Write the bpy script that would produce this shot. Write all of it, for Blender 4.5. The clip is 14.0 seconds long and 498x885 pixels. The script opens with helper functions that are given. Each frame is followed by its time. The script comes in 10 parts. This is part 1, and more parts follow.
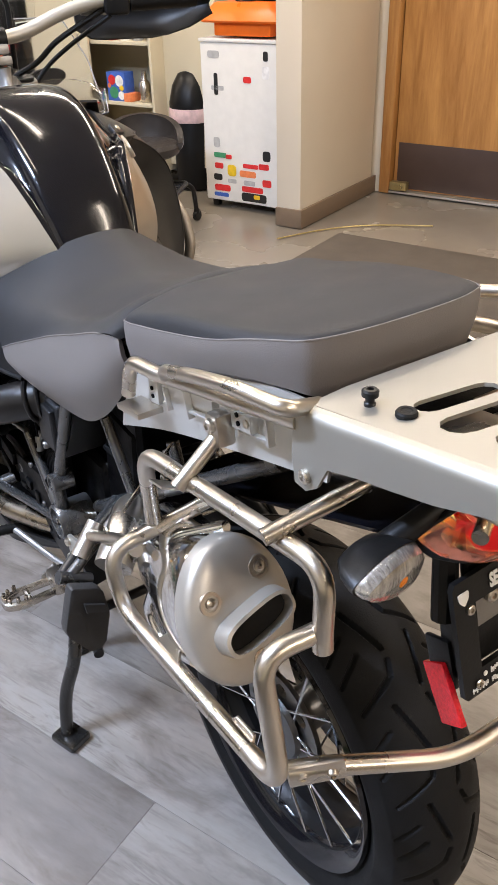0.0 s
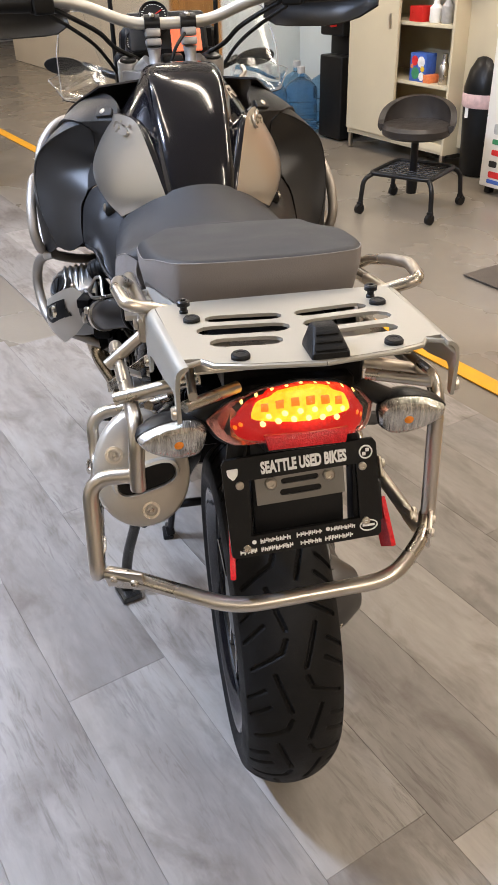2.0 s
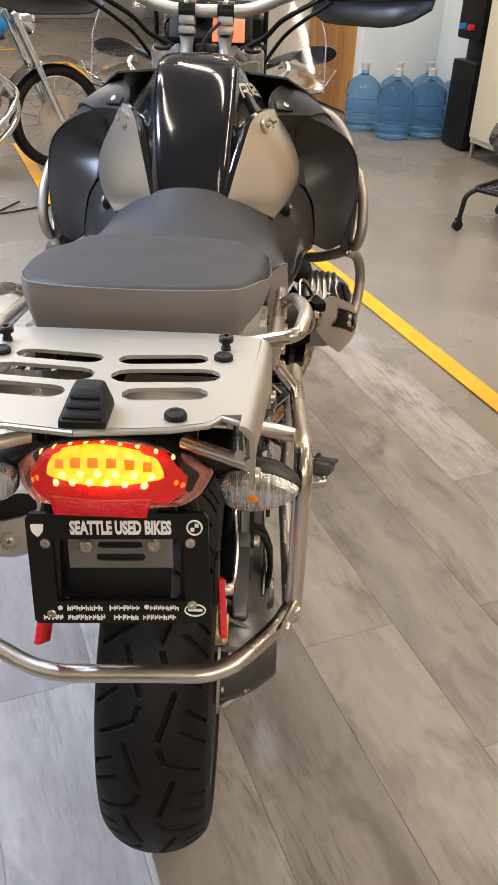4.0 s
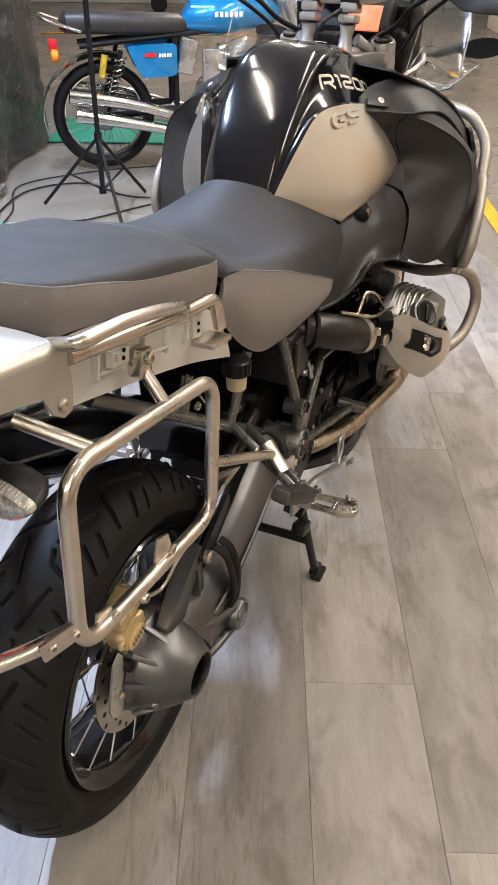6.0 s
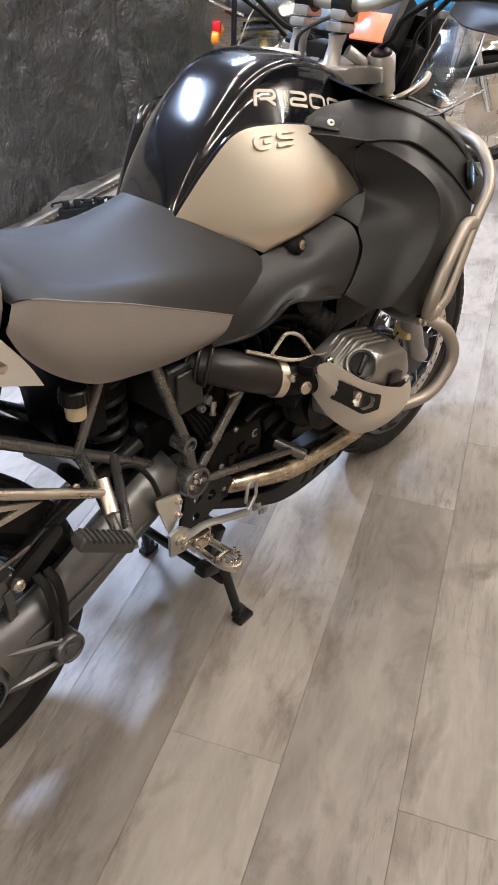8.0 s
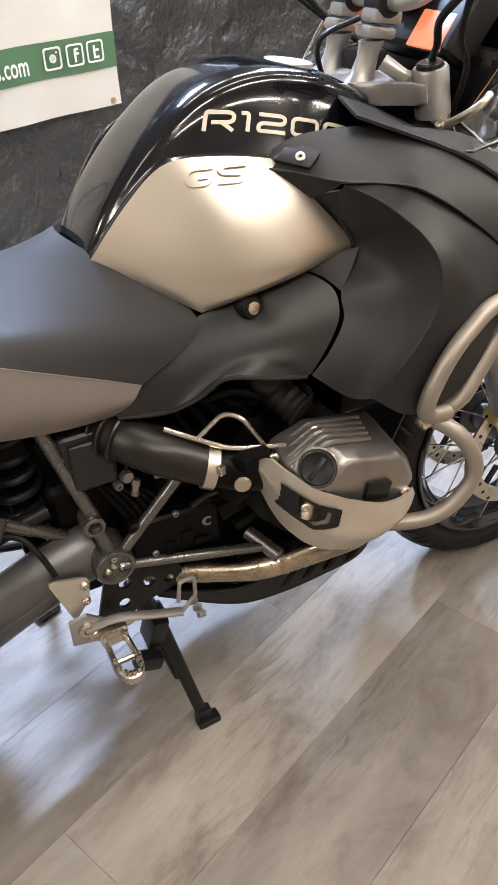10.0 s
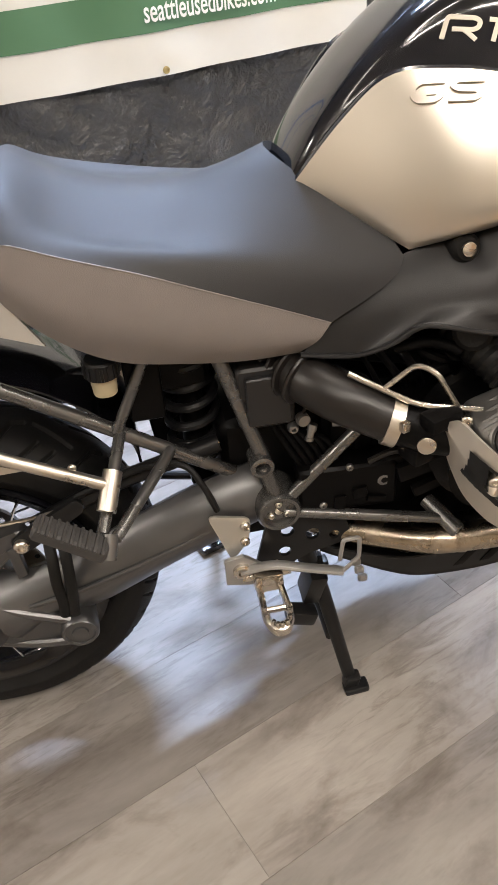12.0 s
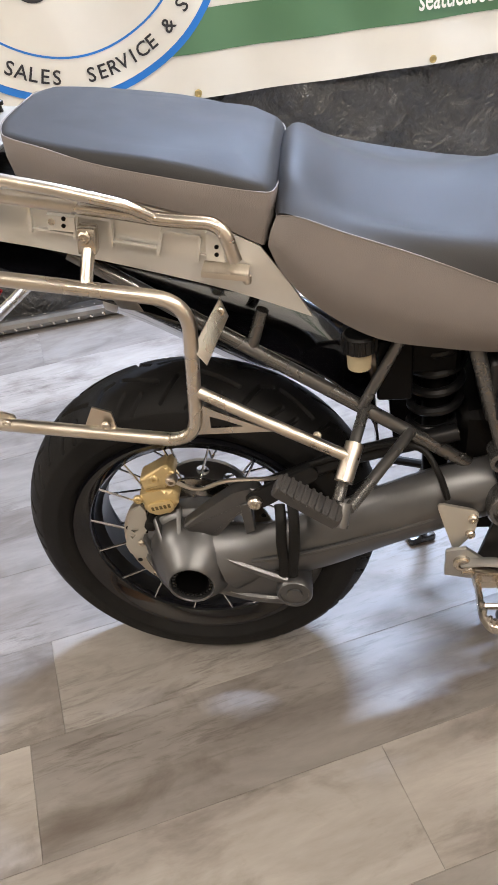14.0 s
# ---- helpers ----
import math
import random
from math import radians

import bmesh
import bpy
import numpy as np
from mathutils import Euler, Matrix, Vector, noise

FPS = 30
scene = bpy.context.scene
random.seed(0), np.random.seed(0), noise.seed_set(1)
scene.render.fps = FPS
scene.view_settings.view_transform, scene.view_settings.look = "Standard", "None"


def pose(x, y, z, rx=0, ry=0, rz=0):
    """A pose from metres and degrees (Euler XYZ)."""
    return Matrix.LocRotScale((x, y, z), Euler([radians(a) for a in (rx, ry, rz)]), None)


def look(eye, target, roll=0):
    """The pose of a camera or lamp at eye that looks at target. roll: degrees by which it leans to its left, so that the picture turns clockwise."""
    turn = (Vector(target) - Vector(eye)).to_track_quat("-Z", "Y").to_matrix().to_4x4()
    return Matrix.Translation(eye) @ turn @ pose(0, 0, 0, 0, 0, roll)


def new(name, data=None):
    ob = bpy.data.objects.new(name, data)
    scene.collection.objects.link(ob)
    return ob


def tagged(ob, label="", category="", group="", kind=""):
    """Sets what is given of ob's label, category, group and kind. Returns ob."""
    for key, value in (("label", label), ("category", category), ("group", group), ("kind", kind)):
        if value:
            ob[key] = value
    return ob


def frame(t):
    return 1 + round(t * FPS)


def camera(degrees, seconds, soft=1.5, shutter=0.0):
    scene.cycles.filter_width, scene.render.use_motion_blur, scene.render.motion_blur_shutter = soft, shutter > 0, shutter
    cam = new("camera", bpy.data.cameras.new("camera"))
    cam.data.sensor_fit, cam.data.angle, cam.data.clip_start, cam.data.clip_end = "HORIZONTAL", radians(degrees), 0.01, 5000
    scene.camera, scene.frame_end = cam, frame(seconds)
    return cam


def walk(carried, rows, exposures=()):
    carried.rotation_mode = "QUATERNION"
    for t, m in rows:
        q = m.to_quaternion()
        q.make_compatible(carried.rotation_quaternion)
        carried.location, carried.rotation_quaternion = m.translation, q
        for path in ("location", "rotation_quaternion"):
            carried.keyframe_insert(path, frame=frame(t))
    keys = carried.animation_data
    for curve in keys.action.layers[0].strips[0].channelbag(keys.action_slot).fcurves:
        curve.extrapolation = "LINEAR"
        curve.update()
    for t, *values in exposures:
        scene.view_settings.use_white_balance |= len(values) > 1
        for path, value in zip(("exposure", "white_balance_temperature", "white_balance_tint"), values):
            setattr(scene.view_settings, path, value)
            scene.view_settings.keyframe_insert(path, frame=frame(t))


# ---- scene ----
cam = camera(34.5, 14.0)
PATH = [
    (0, (-0.517, -0.66, 1.312), (0.423, 0.764, 0.267), -1.6),
    (0.5, (-0.405, -0.752, 1.317), (0.387, 0.766, 0.282), -0.9),
    (1, (-0.304, -0.881, 1.325), (0.252, 0.735, 0.285), -3.2),
    (1.5, (-0.229, -1.034, 1.339), (0.148, 0.632, 0.3), -1.4),
    (2, (-0.178, -1.073, 1.345), (0.09, 0.598, 0.279), -1.6),
    (2.5, (-0.145, -1.091, 1.346), (0.077, 0.574, 0.262), -1.4),
    (3, (-0.085, -1.092, 1.344), (0.091, 0.572, 0.249), -1.9),
    (3.5, (0.034, -1.003, 1.332), (0.154, 0.665, 0.235), -0.3),
    (3.7, (0.071, -0.975, 1.342), (0.151, 0.702, 0.255), 0.9),
    (5.8, (0.55, -0.791, 1.332), (-0.057, 0.758, 0.222), 0.9),
    (6, (0.592, -0.758, 1.338), (-0.063, 0.767, 0.221), 0.6),
    (6.5, (0.732, -0.696, 1.341), (-0.105, 0.727, 0.212), 0.2),
    (7, (0.883, -0.639, 1.374), (-0.074, 0.689, 0.225), 1.5),
    (7.5, (0.949, -0.52, 1.364), (-0.061, 0.767, 0.214), 0.9),
    (8, (0.982, -0.343, 1.368), (-0.059, 0.914, 0.212), 1.7),
    (8.5, (1.023, -0.186, 1.359), (-0.104, 0.988, 0.196), -0.2),
    (8.7, (1.051, -0.119, 1.357), (-0.15, 0.989, 0.204), -0.9),
    (10.8, (1.088, 0.379, 1.305), (-0.422, 0.952, 0.126), -2.4),
    (11, (1.078, 0.377, 1.297), (-0.442, 0.92, 0.115), -2.6),
    (11.5, (1.051, 0.363, 1.266), (-0.495, 0.766, 0.064), -4.0),
    (12, (1.034, 0.325, 1.267), (-0.532, 0.559, 0.046), -4.4),
    (12.5, (1.039, 0.287, 1.263), (-0.548, 0.375, 0.048), -5.1),
    (13, (1.039, 0.269, 1.26), (-0.55, 0.237, 0.046), -5.8),
    (13.5, (1.042, 0.264, 1.267), (-0.539, 0.084, 0.056), -7.2),
    (14, (1.068, 0.25, 1.274), (-0.514, 0.017, 0.071), -6.5),
]
walk(cam, [(t, look(eye, target, roll)) for t, eye, target, roll in PATH],
     [(0.0, 0.02, 6330, 14), (3.0, -0.02, 6330, 14), (6.0, 0.26, 6000, 13), (8.5, 0.28, 5980, 13), (11.0, 0.36, 5980, 13), (14.0, 0.38, 6020, 13)])

from mathutils.bvhtree import BVHTree

# ---- world and lights ----
world = bpy.data.worlds.new("world")
world.use_nodes = True
world.node_tree.nodes["Background"].inputs[0].default_value = (0.75, 0.82, 1.0, 1)
world.node_tree.nodes["Background"].inputs[1].default_value = 0.05
scene.world = world
scene.view_settings.exposure = 0.0

# the room's axes: along the planks (A) and across them (B), turned against the motorcycle
TH = radians(112.3)
A = Vector((math.cos(TH), math.sin(TH), 0))
B = Vector((math.sin(TH), -math.cos(TH), 0))
ROOM = Matrix(((B.x, A.x, 0, 0), (B.y, A.y, 0, 0), (0, 0, 1, 0), (0, 0, 0, 1)))


def at(n, s, z=0.0, turn=0.0):
    """A pose in the room: n metres across the planks, s along them."""
    return Matrix.Translation(B * n + A * s + Vector((0, 0, z))) @ ROOM.to_3x3().to_4x4() @ pose(0, 0, 0, 0, 0, turn)


def area(name, m, size_x, size_y, watts, colour):
    d = bpy.data.lights.new(name, "AREA")
    d.shape, d.size, d.size_y, d.energy, d.color = "RECTANGLE", size_x, size_y, watts, colour
    ob = new(name, d)
    ob.matrix_world = m
    return ob


# ---- materials ----
MATS = {}


def shader(name, base, rough=0.5, metal=0.0, coat=0.0, spec=0.5, vary=0.12, scale=18.0, bump=0.0, bscale=300.0, stretch=(1, 1, 1),
           per_object=0.0, rvary=0.08, dirt=0.0, dirt_col=(0.1, 0.08, 0.06), emit=None, power=0.0, trans=0.0, alpha=1.0, ior=1.45, coat_rough=0.03):
    """A node material with colour variation at two scales, roughness variation and fine relief."""
    m = bpy.data.materials.new(name)
    m.use_nodes = True
    nt = m.node_tree
    n, l = nt.nodes, nt.links
    p = n["Principled BSDF"]
    tc = n.new("ShaderNodeTexCoord")
    mp = n.new("ShaderNodeMapping")
    mp.inputs["Scale"].default_value = stretch
    l.new(tc.outputs["Object"], mp.inputs["Vector"])
    big = n.new("ShaderNodeTexNoise")
    big.inputs["Scale"].default_value, big.inputs["Detail"].default_value = scale, 5
    l.new(mp.outputs[0], big.inputs["Vector"])
    fine = n.new("ShaderNodeTexNoise")
    fine.inputs["Scale"].default_value, fine.inputs["Detail"].default_value = bscale, 3
    l.new(mp.outputs[0], fine.inputs["Vector"])
    ramp = n.new("ShaderNodeMapRange")
    ramp.inputs["From Min"].default_value, ramp.inputs["From Max"].default_value = 0.3, 0.7
    ramp.inputs["To Min"].default_value, ramp.inputs["To Max"].default_value = 1 - vary, 1 + vary
    l.new(big.outputs["Fac"], ramp.inputs["Value"])
    value = ramp.outputs[0]
    if per_object:
        oi = n.new("ShaderNodeObjectInfo")
        rr = n.new("ShaderNodeMapRange")
        rr.inputs["To Min"].default_value, rr.inputs["To Max"].default_value = 1 - per_object, 1 + per_object
        l.new(oi.outputs["Random"], rr.inputs["Value"])
        mu = n.new("ShaderNodeMath")
        mu.operation = "MULTIPLY"
        l.new(value, mu.inputs[0]), l.new(rr.outputs[0], mu.inputs[1])
        value = mu.outputs[0]
    mix = n.new("ShaderNodeMix")
    mix.data_type, mix.blend_type = "RGBA", "MULTIPLY"
    mix.inputs["Factor"].default_value = 1
    mix.inputs["A"].default_value = (*base, 1)
    comb = n.new("ShaderNodeCombineColor")
    for k in range(3):
        l.new(value, comb.inputs[k])
    l.new(comb.outputs[0], mix.inputs["B"])
    colour = mix.outputs["Result"]
    if dirt:
        spot = n.new("ShaderNodeTexNoise")
        spot.inputs["Scale"].default_value, spot.inputs["Detail"].default_value, spot.inputs["Roughness"].default_value = scale * 2.3, 8, 0.7
        l.new(mp.outputs[0], spot.inputs["Vector"])
        r2 = n.new("ShaderNodeMapRange")
        r2.inputs["From Min"].default_value, r2.inputs["From Max"].default_value, r2.inputs["To Max"].default_value = 0.5, 0.72, dirt
        l.new(spot.outputs["Fac"], r2.inputs["Value"])
        mx = n.new("ShaderNodeMix")
        mx.data_type = "RGBA"
        l.new(r2.outputs[0], mx.inputs["Factor"]), l.new(colour, mx.inputs["A"])
        mx.inputs["B"].default_value = (*dirt_col, 1)
        colour = mx.outputs["Result"]
    l.new(colour, p.inputs["Base Color"])
    rg = n.new("ShaderNodeMapRange")
    rg.inputs["From Min"].default_value, rg.inputs["From Max"].default_value = 0.3, 0.7
    rg.inputs["To Min"].default_value, rg.inputs["To Max"].default_value = max(0.0, rough - rvary), min(1.0, rough + rvary)
    l.new(big.outputs["Fac"], rg.inputs["Value"]), l.new(rg.outputs[0], p.inputs["Roughness"])
    p.inputs["Metallic"].default_value, p.inputs["Specular IOR Level"].default_value, p.inputs["IOR"].default_value = metal, spec, ior
    p.inputs["Coat Weight"].default_value, p.inputs["Coat Roughness"].default_value = coat, coat_rough
    p.inputs["Transmission Weight"].default_value, p.inputs["Alpha"].default_value = trans, alpha
    if bump:
        b = n.new("ShaderNodeBump")
        b.inputs["Strength"].default_value, b.inputs["Distance"].default_value = bump, 0.002
        l.new(fine.outputs["Fac"], b.inputs["Height"]), l.new(b.outputs[0], p.inputs["Normal"])
    if emit:
        p.inputs["Emission Color"].default_value, p.inputs["Emission Strength"].default_value = (*emit, 1), power
    MATS[name] = m
    return m


def wood(name, dark, light, stretch, rough=0.4, per_object=0.15, knots=0.5, flow_weight=0.45, lo=0.66, hi=1.12, streaks=0.0, stains=0.0):
    """Wood grain drawn out along local x."""
    m = bpy.data.materials.new(name)
    m.use_nodes = True
    n, l = m.node_tree.nodes, m.node_tree.links
    p = n["Principled BSDF"]
    tc, oi = n.new("ShaderNodeTexCoord"), n.new("ShaderNodeObjectInfo")
    off = n.new("ShaderNodeVectorMath")
    off.operation = "MULTIPLY_ADD"
    sp = n.new("ShaderNodeCombineXYZ")
    for k in range(3):
        l.new(oi.outputs["Random"], sp.inputs[k])
    l.new(sp.outputs[0], off.inputs[0])
    off.inputs[1].default_value = (37, 91, 13)
    l.new(tc.outputs["Object"], off.inputs[2])
    mp = n.new("ShaderNodeMapping")
    mp.inputs["Scale"].default_value = stretch
    l.new(off.outputs[0], mp.inputs["Vector"])
    grain, cloud, flow = (n.new("ShaderNodeTexNoise") for _ in range(3))
    for node, scale, detail, rg in ((grain, 26, 8, 0.65), (cloud, 2.6, 4, 0.55), (flow, 7, 6, 0.6)):
        node.inputs["Scale"].default_value, node.inputs["Detail"].default_value, node.inputs["Roughness"].default_value = scale, detail, rg
        l.new(mp.outputs[0], node.inputs["Vector"])
    flow.inputs["Distortion"].default_value = 1.6
    cloud.inputs["Distortion"].default_value = 0.8
    add = n.new("ShaderNodeMath")
    add.operation = "MULTIPLY_ADD"
    l.new(grain.outputs["Fac"], add.inputs[0])
    add.inputs[1].default_value = 0.30
    half = n.new("ShaderNodeMath")
    half.operation = "MULTIPLY"
    half.inputs[1].default_value = flow_weight
    l.new(flow.outputs["Fac"], half.inputs[0]), l.new(half.outputs[0], add.inputs[2])
    ad2 = n.new("ShaderNodeMath")
    ad2.operation = "MULTIPLY_ADD"
    l.new(cloud.outputs["Fac"], ad2.inputs[0])
    ad2.inputs[1].default_value = 1.0
    l.new(add.outputs[0], ad2.inputs[2])
    ramp = n.new("ShaderNodeMapRange")
    ramp.inputs["From Min"].default_value, ramp.inputs["From Max"].default_value = lo, hi
    l.new(ad2.outputs[0], ramp.inputs["Value"])
    mx = n.new("ShaderNodeMix")
    mx.data_type = "RGBA"
    l.new(ramp.outputs[0], mx.inputs["Factor"])
    mx.inputs["A"].default_value, mx.inputs["B"].default_value = (*dark, 1), (*light, 1)
    tone = n.new("ShaderNodeMapRange")
    tone.inputs["To Min"].default_value, tone.inputs["To Max"].default_value = 1 - per_object, 1 + per_object
    l.new(oi.outputs["Random"], tone.inputs["Value"])
    sc = n.new("ShaderNodeVectorMath")
    sc.operation = "SCALE"
    l.new(mx.outputs["Result"], sc.inputs[0]), l.new(tone.outputs[0], sc.inputs["Scale"])
    colour = sc.outputs[0]
    if knots:
        kn = n.new("ShaderNodeTexNoise")
        kn.inputs["Scale"].default_value, kn.inputs["Detail"].default_value, kn.inputs["Roughness"].default_value = 5.5, 9, 0.72
        l.new(mp.outputs[0], kn.inputs["Vector"])
        kr = n.new("ShaderNodeMapRange")
        kr.inputs["From Min"].default_value, kr.inputs["From Max"].default_value, kr.inputs["To Max"].default_value = 0.58, 0.80, knots
        l.new(kn.outputs["Fac"], kr.inputs["Value"])
        km = n.new("ShaderNodeMix")
        km.data_type = "RGBA"
        l.new(kr.outputs[0], km.inputs["Factor"]), l.new(colour, km.inputs["A"])
        km.inputs["B"].default_value = (dark[0] * 0.55, dark[1] * 0.53, dark[2] * 0.5, 1)
        colour = km.outputs["Result"]
    if streaks:
        mp2 = n.new("ShaderNodeMapping")
        mp2.inputs["Scale"].default_value = (2.2, 15, 1)
        l.new(off.outputs[0], mp2.inputs["Vector"])
        sk, mask = n.new("ShaderNodeTexNoise"), n.new("ShaderNodeTexNoise")
        sk.inputs["Scale"].default_value, sk.inputs["Detail"].default_value, sk.inputs["Roughness"].default_value, sk.inputs["Distortion"].default_value = 4.5, 9, 0.72, 0.6
        l.new(mp2.outputs[0], sk.inputs["Vector"])
        mask.inputs["Scale"].default_value, mask.inputs["Detail"].default_value = 3.2, 3
        l.new(mp.outputs[0], mask.inputs["Vector"])
        s1, s2, s3 = n.new("ShaderNodeMapRange"), n.new("ShaderNodeMapRange"), n.new("ShaderNodeMath")
        s1.inputs["From Min"].default_value, s1.inputs["From Max"].default_value = 0.50, 0.66
        s2.inputs["From Min"].default_value, s2.inputs["From Max"].default_value, s2.inputs["To Min"].default_value, s2.inputs["To Max"].default_value = 0.42, 0.66, 0.12 * streaks, streaks
        s3.operation = "MULTIPLY"
        l.new(sk.outputs["Fac"], s1.inputs["Value"]), l.new(mask.outputs["Fac"], s2.inputs["Value"])
        l.new(s1.outputs[0], s3.inputs[0]), l.new(s2.outputs[0], s3.inputs[1])
        sm = n.new("ShaderNodeMix")
        sm.data_type = "RGBA"
        l.new(s3.outputs[0], sm.inputs["Factor"]), l.new(colour, sm.inputs["A"])
        sm.inputs["B"].default_value = (dark[0] * 0.62, dark[1] * 0.58, dark[2] * 0.54, 1)
        colour = sm.outputs["Result"]
    if stains:
        # broad smoky blotches that run across the grain
        bl = n.new("ShaderNodeTexNoise")
        bl.inputs["Scale"].default_value, bl.inputs["Detail"].default_value, bl.inputs["Roughness"].default_value, bl.inputs["Distortion"].default_value = 6.5, 7, 0.62, 0.5
        mp3 = n.new("ShaderNodeMapping")
        mp3.inputs["Scale"].default_value, mp3.inputs["Location"].default_value = (0.75, 1.35, 1), (4.0, 9.0, 2.0)
        l.new(off.outputs[0], mp3.inputs["Vector"]), l.new(mp3.outputs[0], bl.inputs["Vector"])
        br = n.new("ShaderNodeMapRange")
        br.inputs["From Min"].default_value, br.inputs["From Max"].default_value, br.inputs["To Max"].default_value = 0.50, 0.74, stains
        l.new(bl.outputs["Fac"], br.inputs["Value"])
        bx = n.new("ShaderNodeMix")
        bx.data_type = "RGBA"
        l.new(br.outputs[0], bx.inputs["Factor"]), l.new(colour, bx.inputs["A"])
        bx.inputs["B"].default_value = (dark[0] * 0.72, dark[1] * 0.66, dark[2] * 0.60, 1)
        colour = bx.outputs["Result"]
    l.new(colour, p.inputs["Base Color"])
    rr = n.new("ShaderNodeMapRange")
    rr.inputs["To Min"].default_value, rr.inputs["To Max"].default_value = rough - 0.1, rough + 0.12
    l.new(flow.outputs["Fac"], rr.inputs["Value"]), l.new(rr.outputs[0], p.inputs["Roughness"])
    bp = n.new("ShaderNodeBump")
    bp.inputs["Strength"].default_value, bp.inputs["Distance"].default_value = 0.12, 0.001
    l.new(grain.outputs["Fac"], bp.inputs["Height"]), l.new(bp.outputs[0], p.inputs["Normal"])
    MATS[name] = m
    return m


M_PLANK = wood("grey_oak_vinyl", (0.118, 0.101, 0.088), (0.325, 0.300, 0.275), (0.5, 1.7, 1), rough=0.50, per_object=0.24, knots=0.4, streaks=0.75, stains=0.82, lo=0.48, hi=1.12)
M_DOORWOOD = wood("oak_door_veneer", (0.30, 0.13, 0.035), (0.52, 0.27, 0.085), (3.0, 3.0, 0.35), rough=0.35, per_object=0.03, knots=0.0)
M_CONC = shader("sealed_concrete", (0.205, 0.180, 0.146), 0.26, vary=0.14, scale=1.3, bump=0.12, bscale=60, dirt=0.22, dirt_col=(0.13, 0.112, 0.09), rvary=0.1)
M_MAT = shader("dark_carpet", (0.085, 0.072, 0.06), 0.9, vary=0.2, scale=6, bump=0.8, bscale=500)
M_YOKE = shader("silver_cast_yoke", (0.36, 0.355, 0.345), 0.40, metal=0.7, vary=0.06, scale=14, bump=0.08, bscale=500)
M_POLISHED = shader("polished_engine_alloy", (0.62, 0.61, 0.59), 0.24, metal=0.9, vary=0.12, scale=20, rvary=0.1)
M_YELLOW = shader("yellow_tape", (0.72, 0.34, 0.008), 0.5, vary=0.12, scale=9, dirt=0.3, dirt_col=(0.4, 0.25, 0.08))
M_WALL = shader("beige_wall_paint", (0.62, 0.55, 0.44), 0.6, vary=0.05, scale=1.5, bump=0.15, bscale=120)
M_WALLC = shader("pale_wall_paint", (0.70, 0.74, 0.72), 0.6, vary=0.05, scale=1.5, bump=0.15, bscale=120)
M_CEIL = shader("ceiling_paint", (0.72, 0.72, 0.70), 0.8, vary=0.06, scale=1.2)
M_BASE = shader("vinyl_baseboard", (0.17, 0.12, 0.08), 0.5, vary=0.08)
M_DARKWALL = shader("hall_wall", (0.42, 0.41, 0.39), 0.8, vary=0.12, scale=0.8)
M_CURTAIN = shader("black_tarpaulin", (0.036, 0.036, 0.036), 0.31, vary=0.2, scale=3, bump=0.5, bscale=60, dirt=0.12, dirt_col=(0.065, 0.06, 0.056), spec=0.9, rvary=0.08)


def crumple(mat, scales):
    """Sharp-edged crumpled facets laid under a material's fine relief."""
    n, l = mat.node_tree.nodes, mat.node_tree.links
    tc = n.new("ShaderNodeTexCoord")
    warp = n.new("ShaderNodeTexNoise")
    warp.inputs["Scale"].default_value, warp.inputs["Detail"].default_value = 3.0, 3
    l.new(tc.outputs["Object"], warp.inputs["Vector"])
    shift = n.new("ShaderNodeVectorMath")
    shift.operation, shift.inputs[1].default_value = "MULTIPLY_ADD", (0.25, 0.25, 0.25)
    l.new(warp.outputs["Color"], shift.inputs[0]), l.new(tc.outputs["Object"], shift.inputs[2])
    last = [x for x in n if x.bl_idname == "ShaderNodeBump"][0]
    for scale, strength, depth in scales:
        vo, bp = n.new("ShaderNodeTexVoronoi"), n.new("ShaderNodeBump")
        vo.inputs["Scale"].default_value = scale
        bp.inputs["Strength"].default_value, bp.inputs["Distance"].default_value = strength, depth
        l.new(shift.outputs[0], vo.inputs["Vector"]), l.new(vo.outputs["Distance"], bp.inputs["Height"])
        l.new(bp.outputs[0], last.inputs["Normal"])
        last = bp


crumple(M_CURTAIN, ((30, 0.45, 0.006), (9, 0.75, 0.030)))
for node in M_CURTAIN.node_tree.nodes:
    if node.bl_idname == "ShaderNodeBump":
        node.inputs["Distance"].default_value = 0.012
        node.inputs["Height"].links[0].from_node.inputs["Detail"].default_value = 9
M_BANNER = shader("vinyl_banner", (0.72, 0.71, 0.66), 0.42, vary=0.05, scale=4, bump=0.2, bscale=9)
M_GREEN = shader("green_print", (0.095, 0.195, 0.105), 0.42, vary=0.06, scale=4)
M_BLUE = shader("blue_print", (0.03, 0.19, 0.62), 0.42, vary=0.06, scale=4)
M_WHITEINK = shader("white_print", (0.88, 0.88, 0.86), 0.45, vary=0.04)
M_NUMBER = shader("champagne_print", (0.52, 0.48, 0.41), 0.45, vary=0.04)
M_BLACKINK = shader("black_print", (0.03, 0.03, 0.035), 0.45, vary=0.1)
M_TANK = shader("gloss_black_paint", (0.005, 0.005, 0.007), 0.13, coat=0.35, vary=0.1, spec=0.5, rvary=0.02)
M_SILVER = shader("champagne_metallic_paint", (0.61, 0.570, 0.500), 0.38, metal=0.95, coat=0.45, vary=0.02, scale=3, rvary=0.0, coat_rough=0.16)
M_PEGRUBBER = shader("worn_grey_rubber", (0.040, 0.038, 0.037), 0.55, vary=0.2, scale=30, bump=0.2, bscale=500)
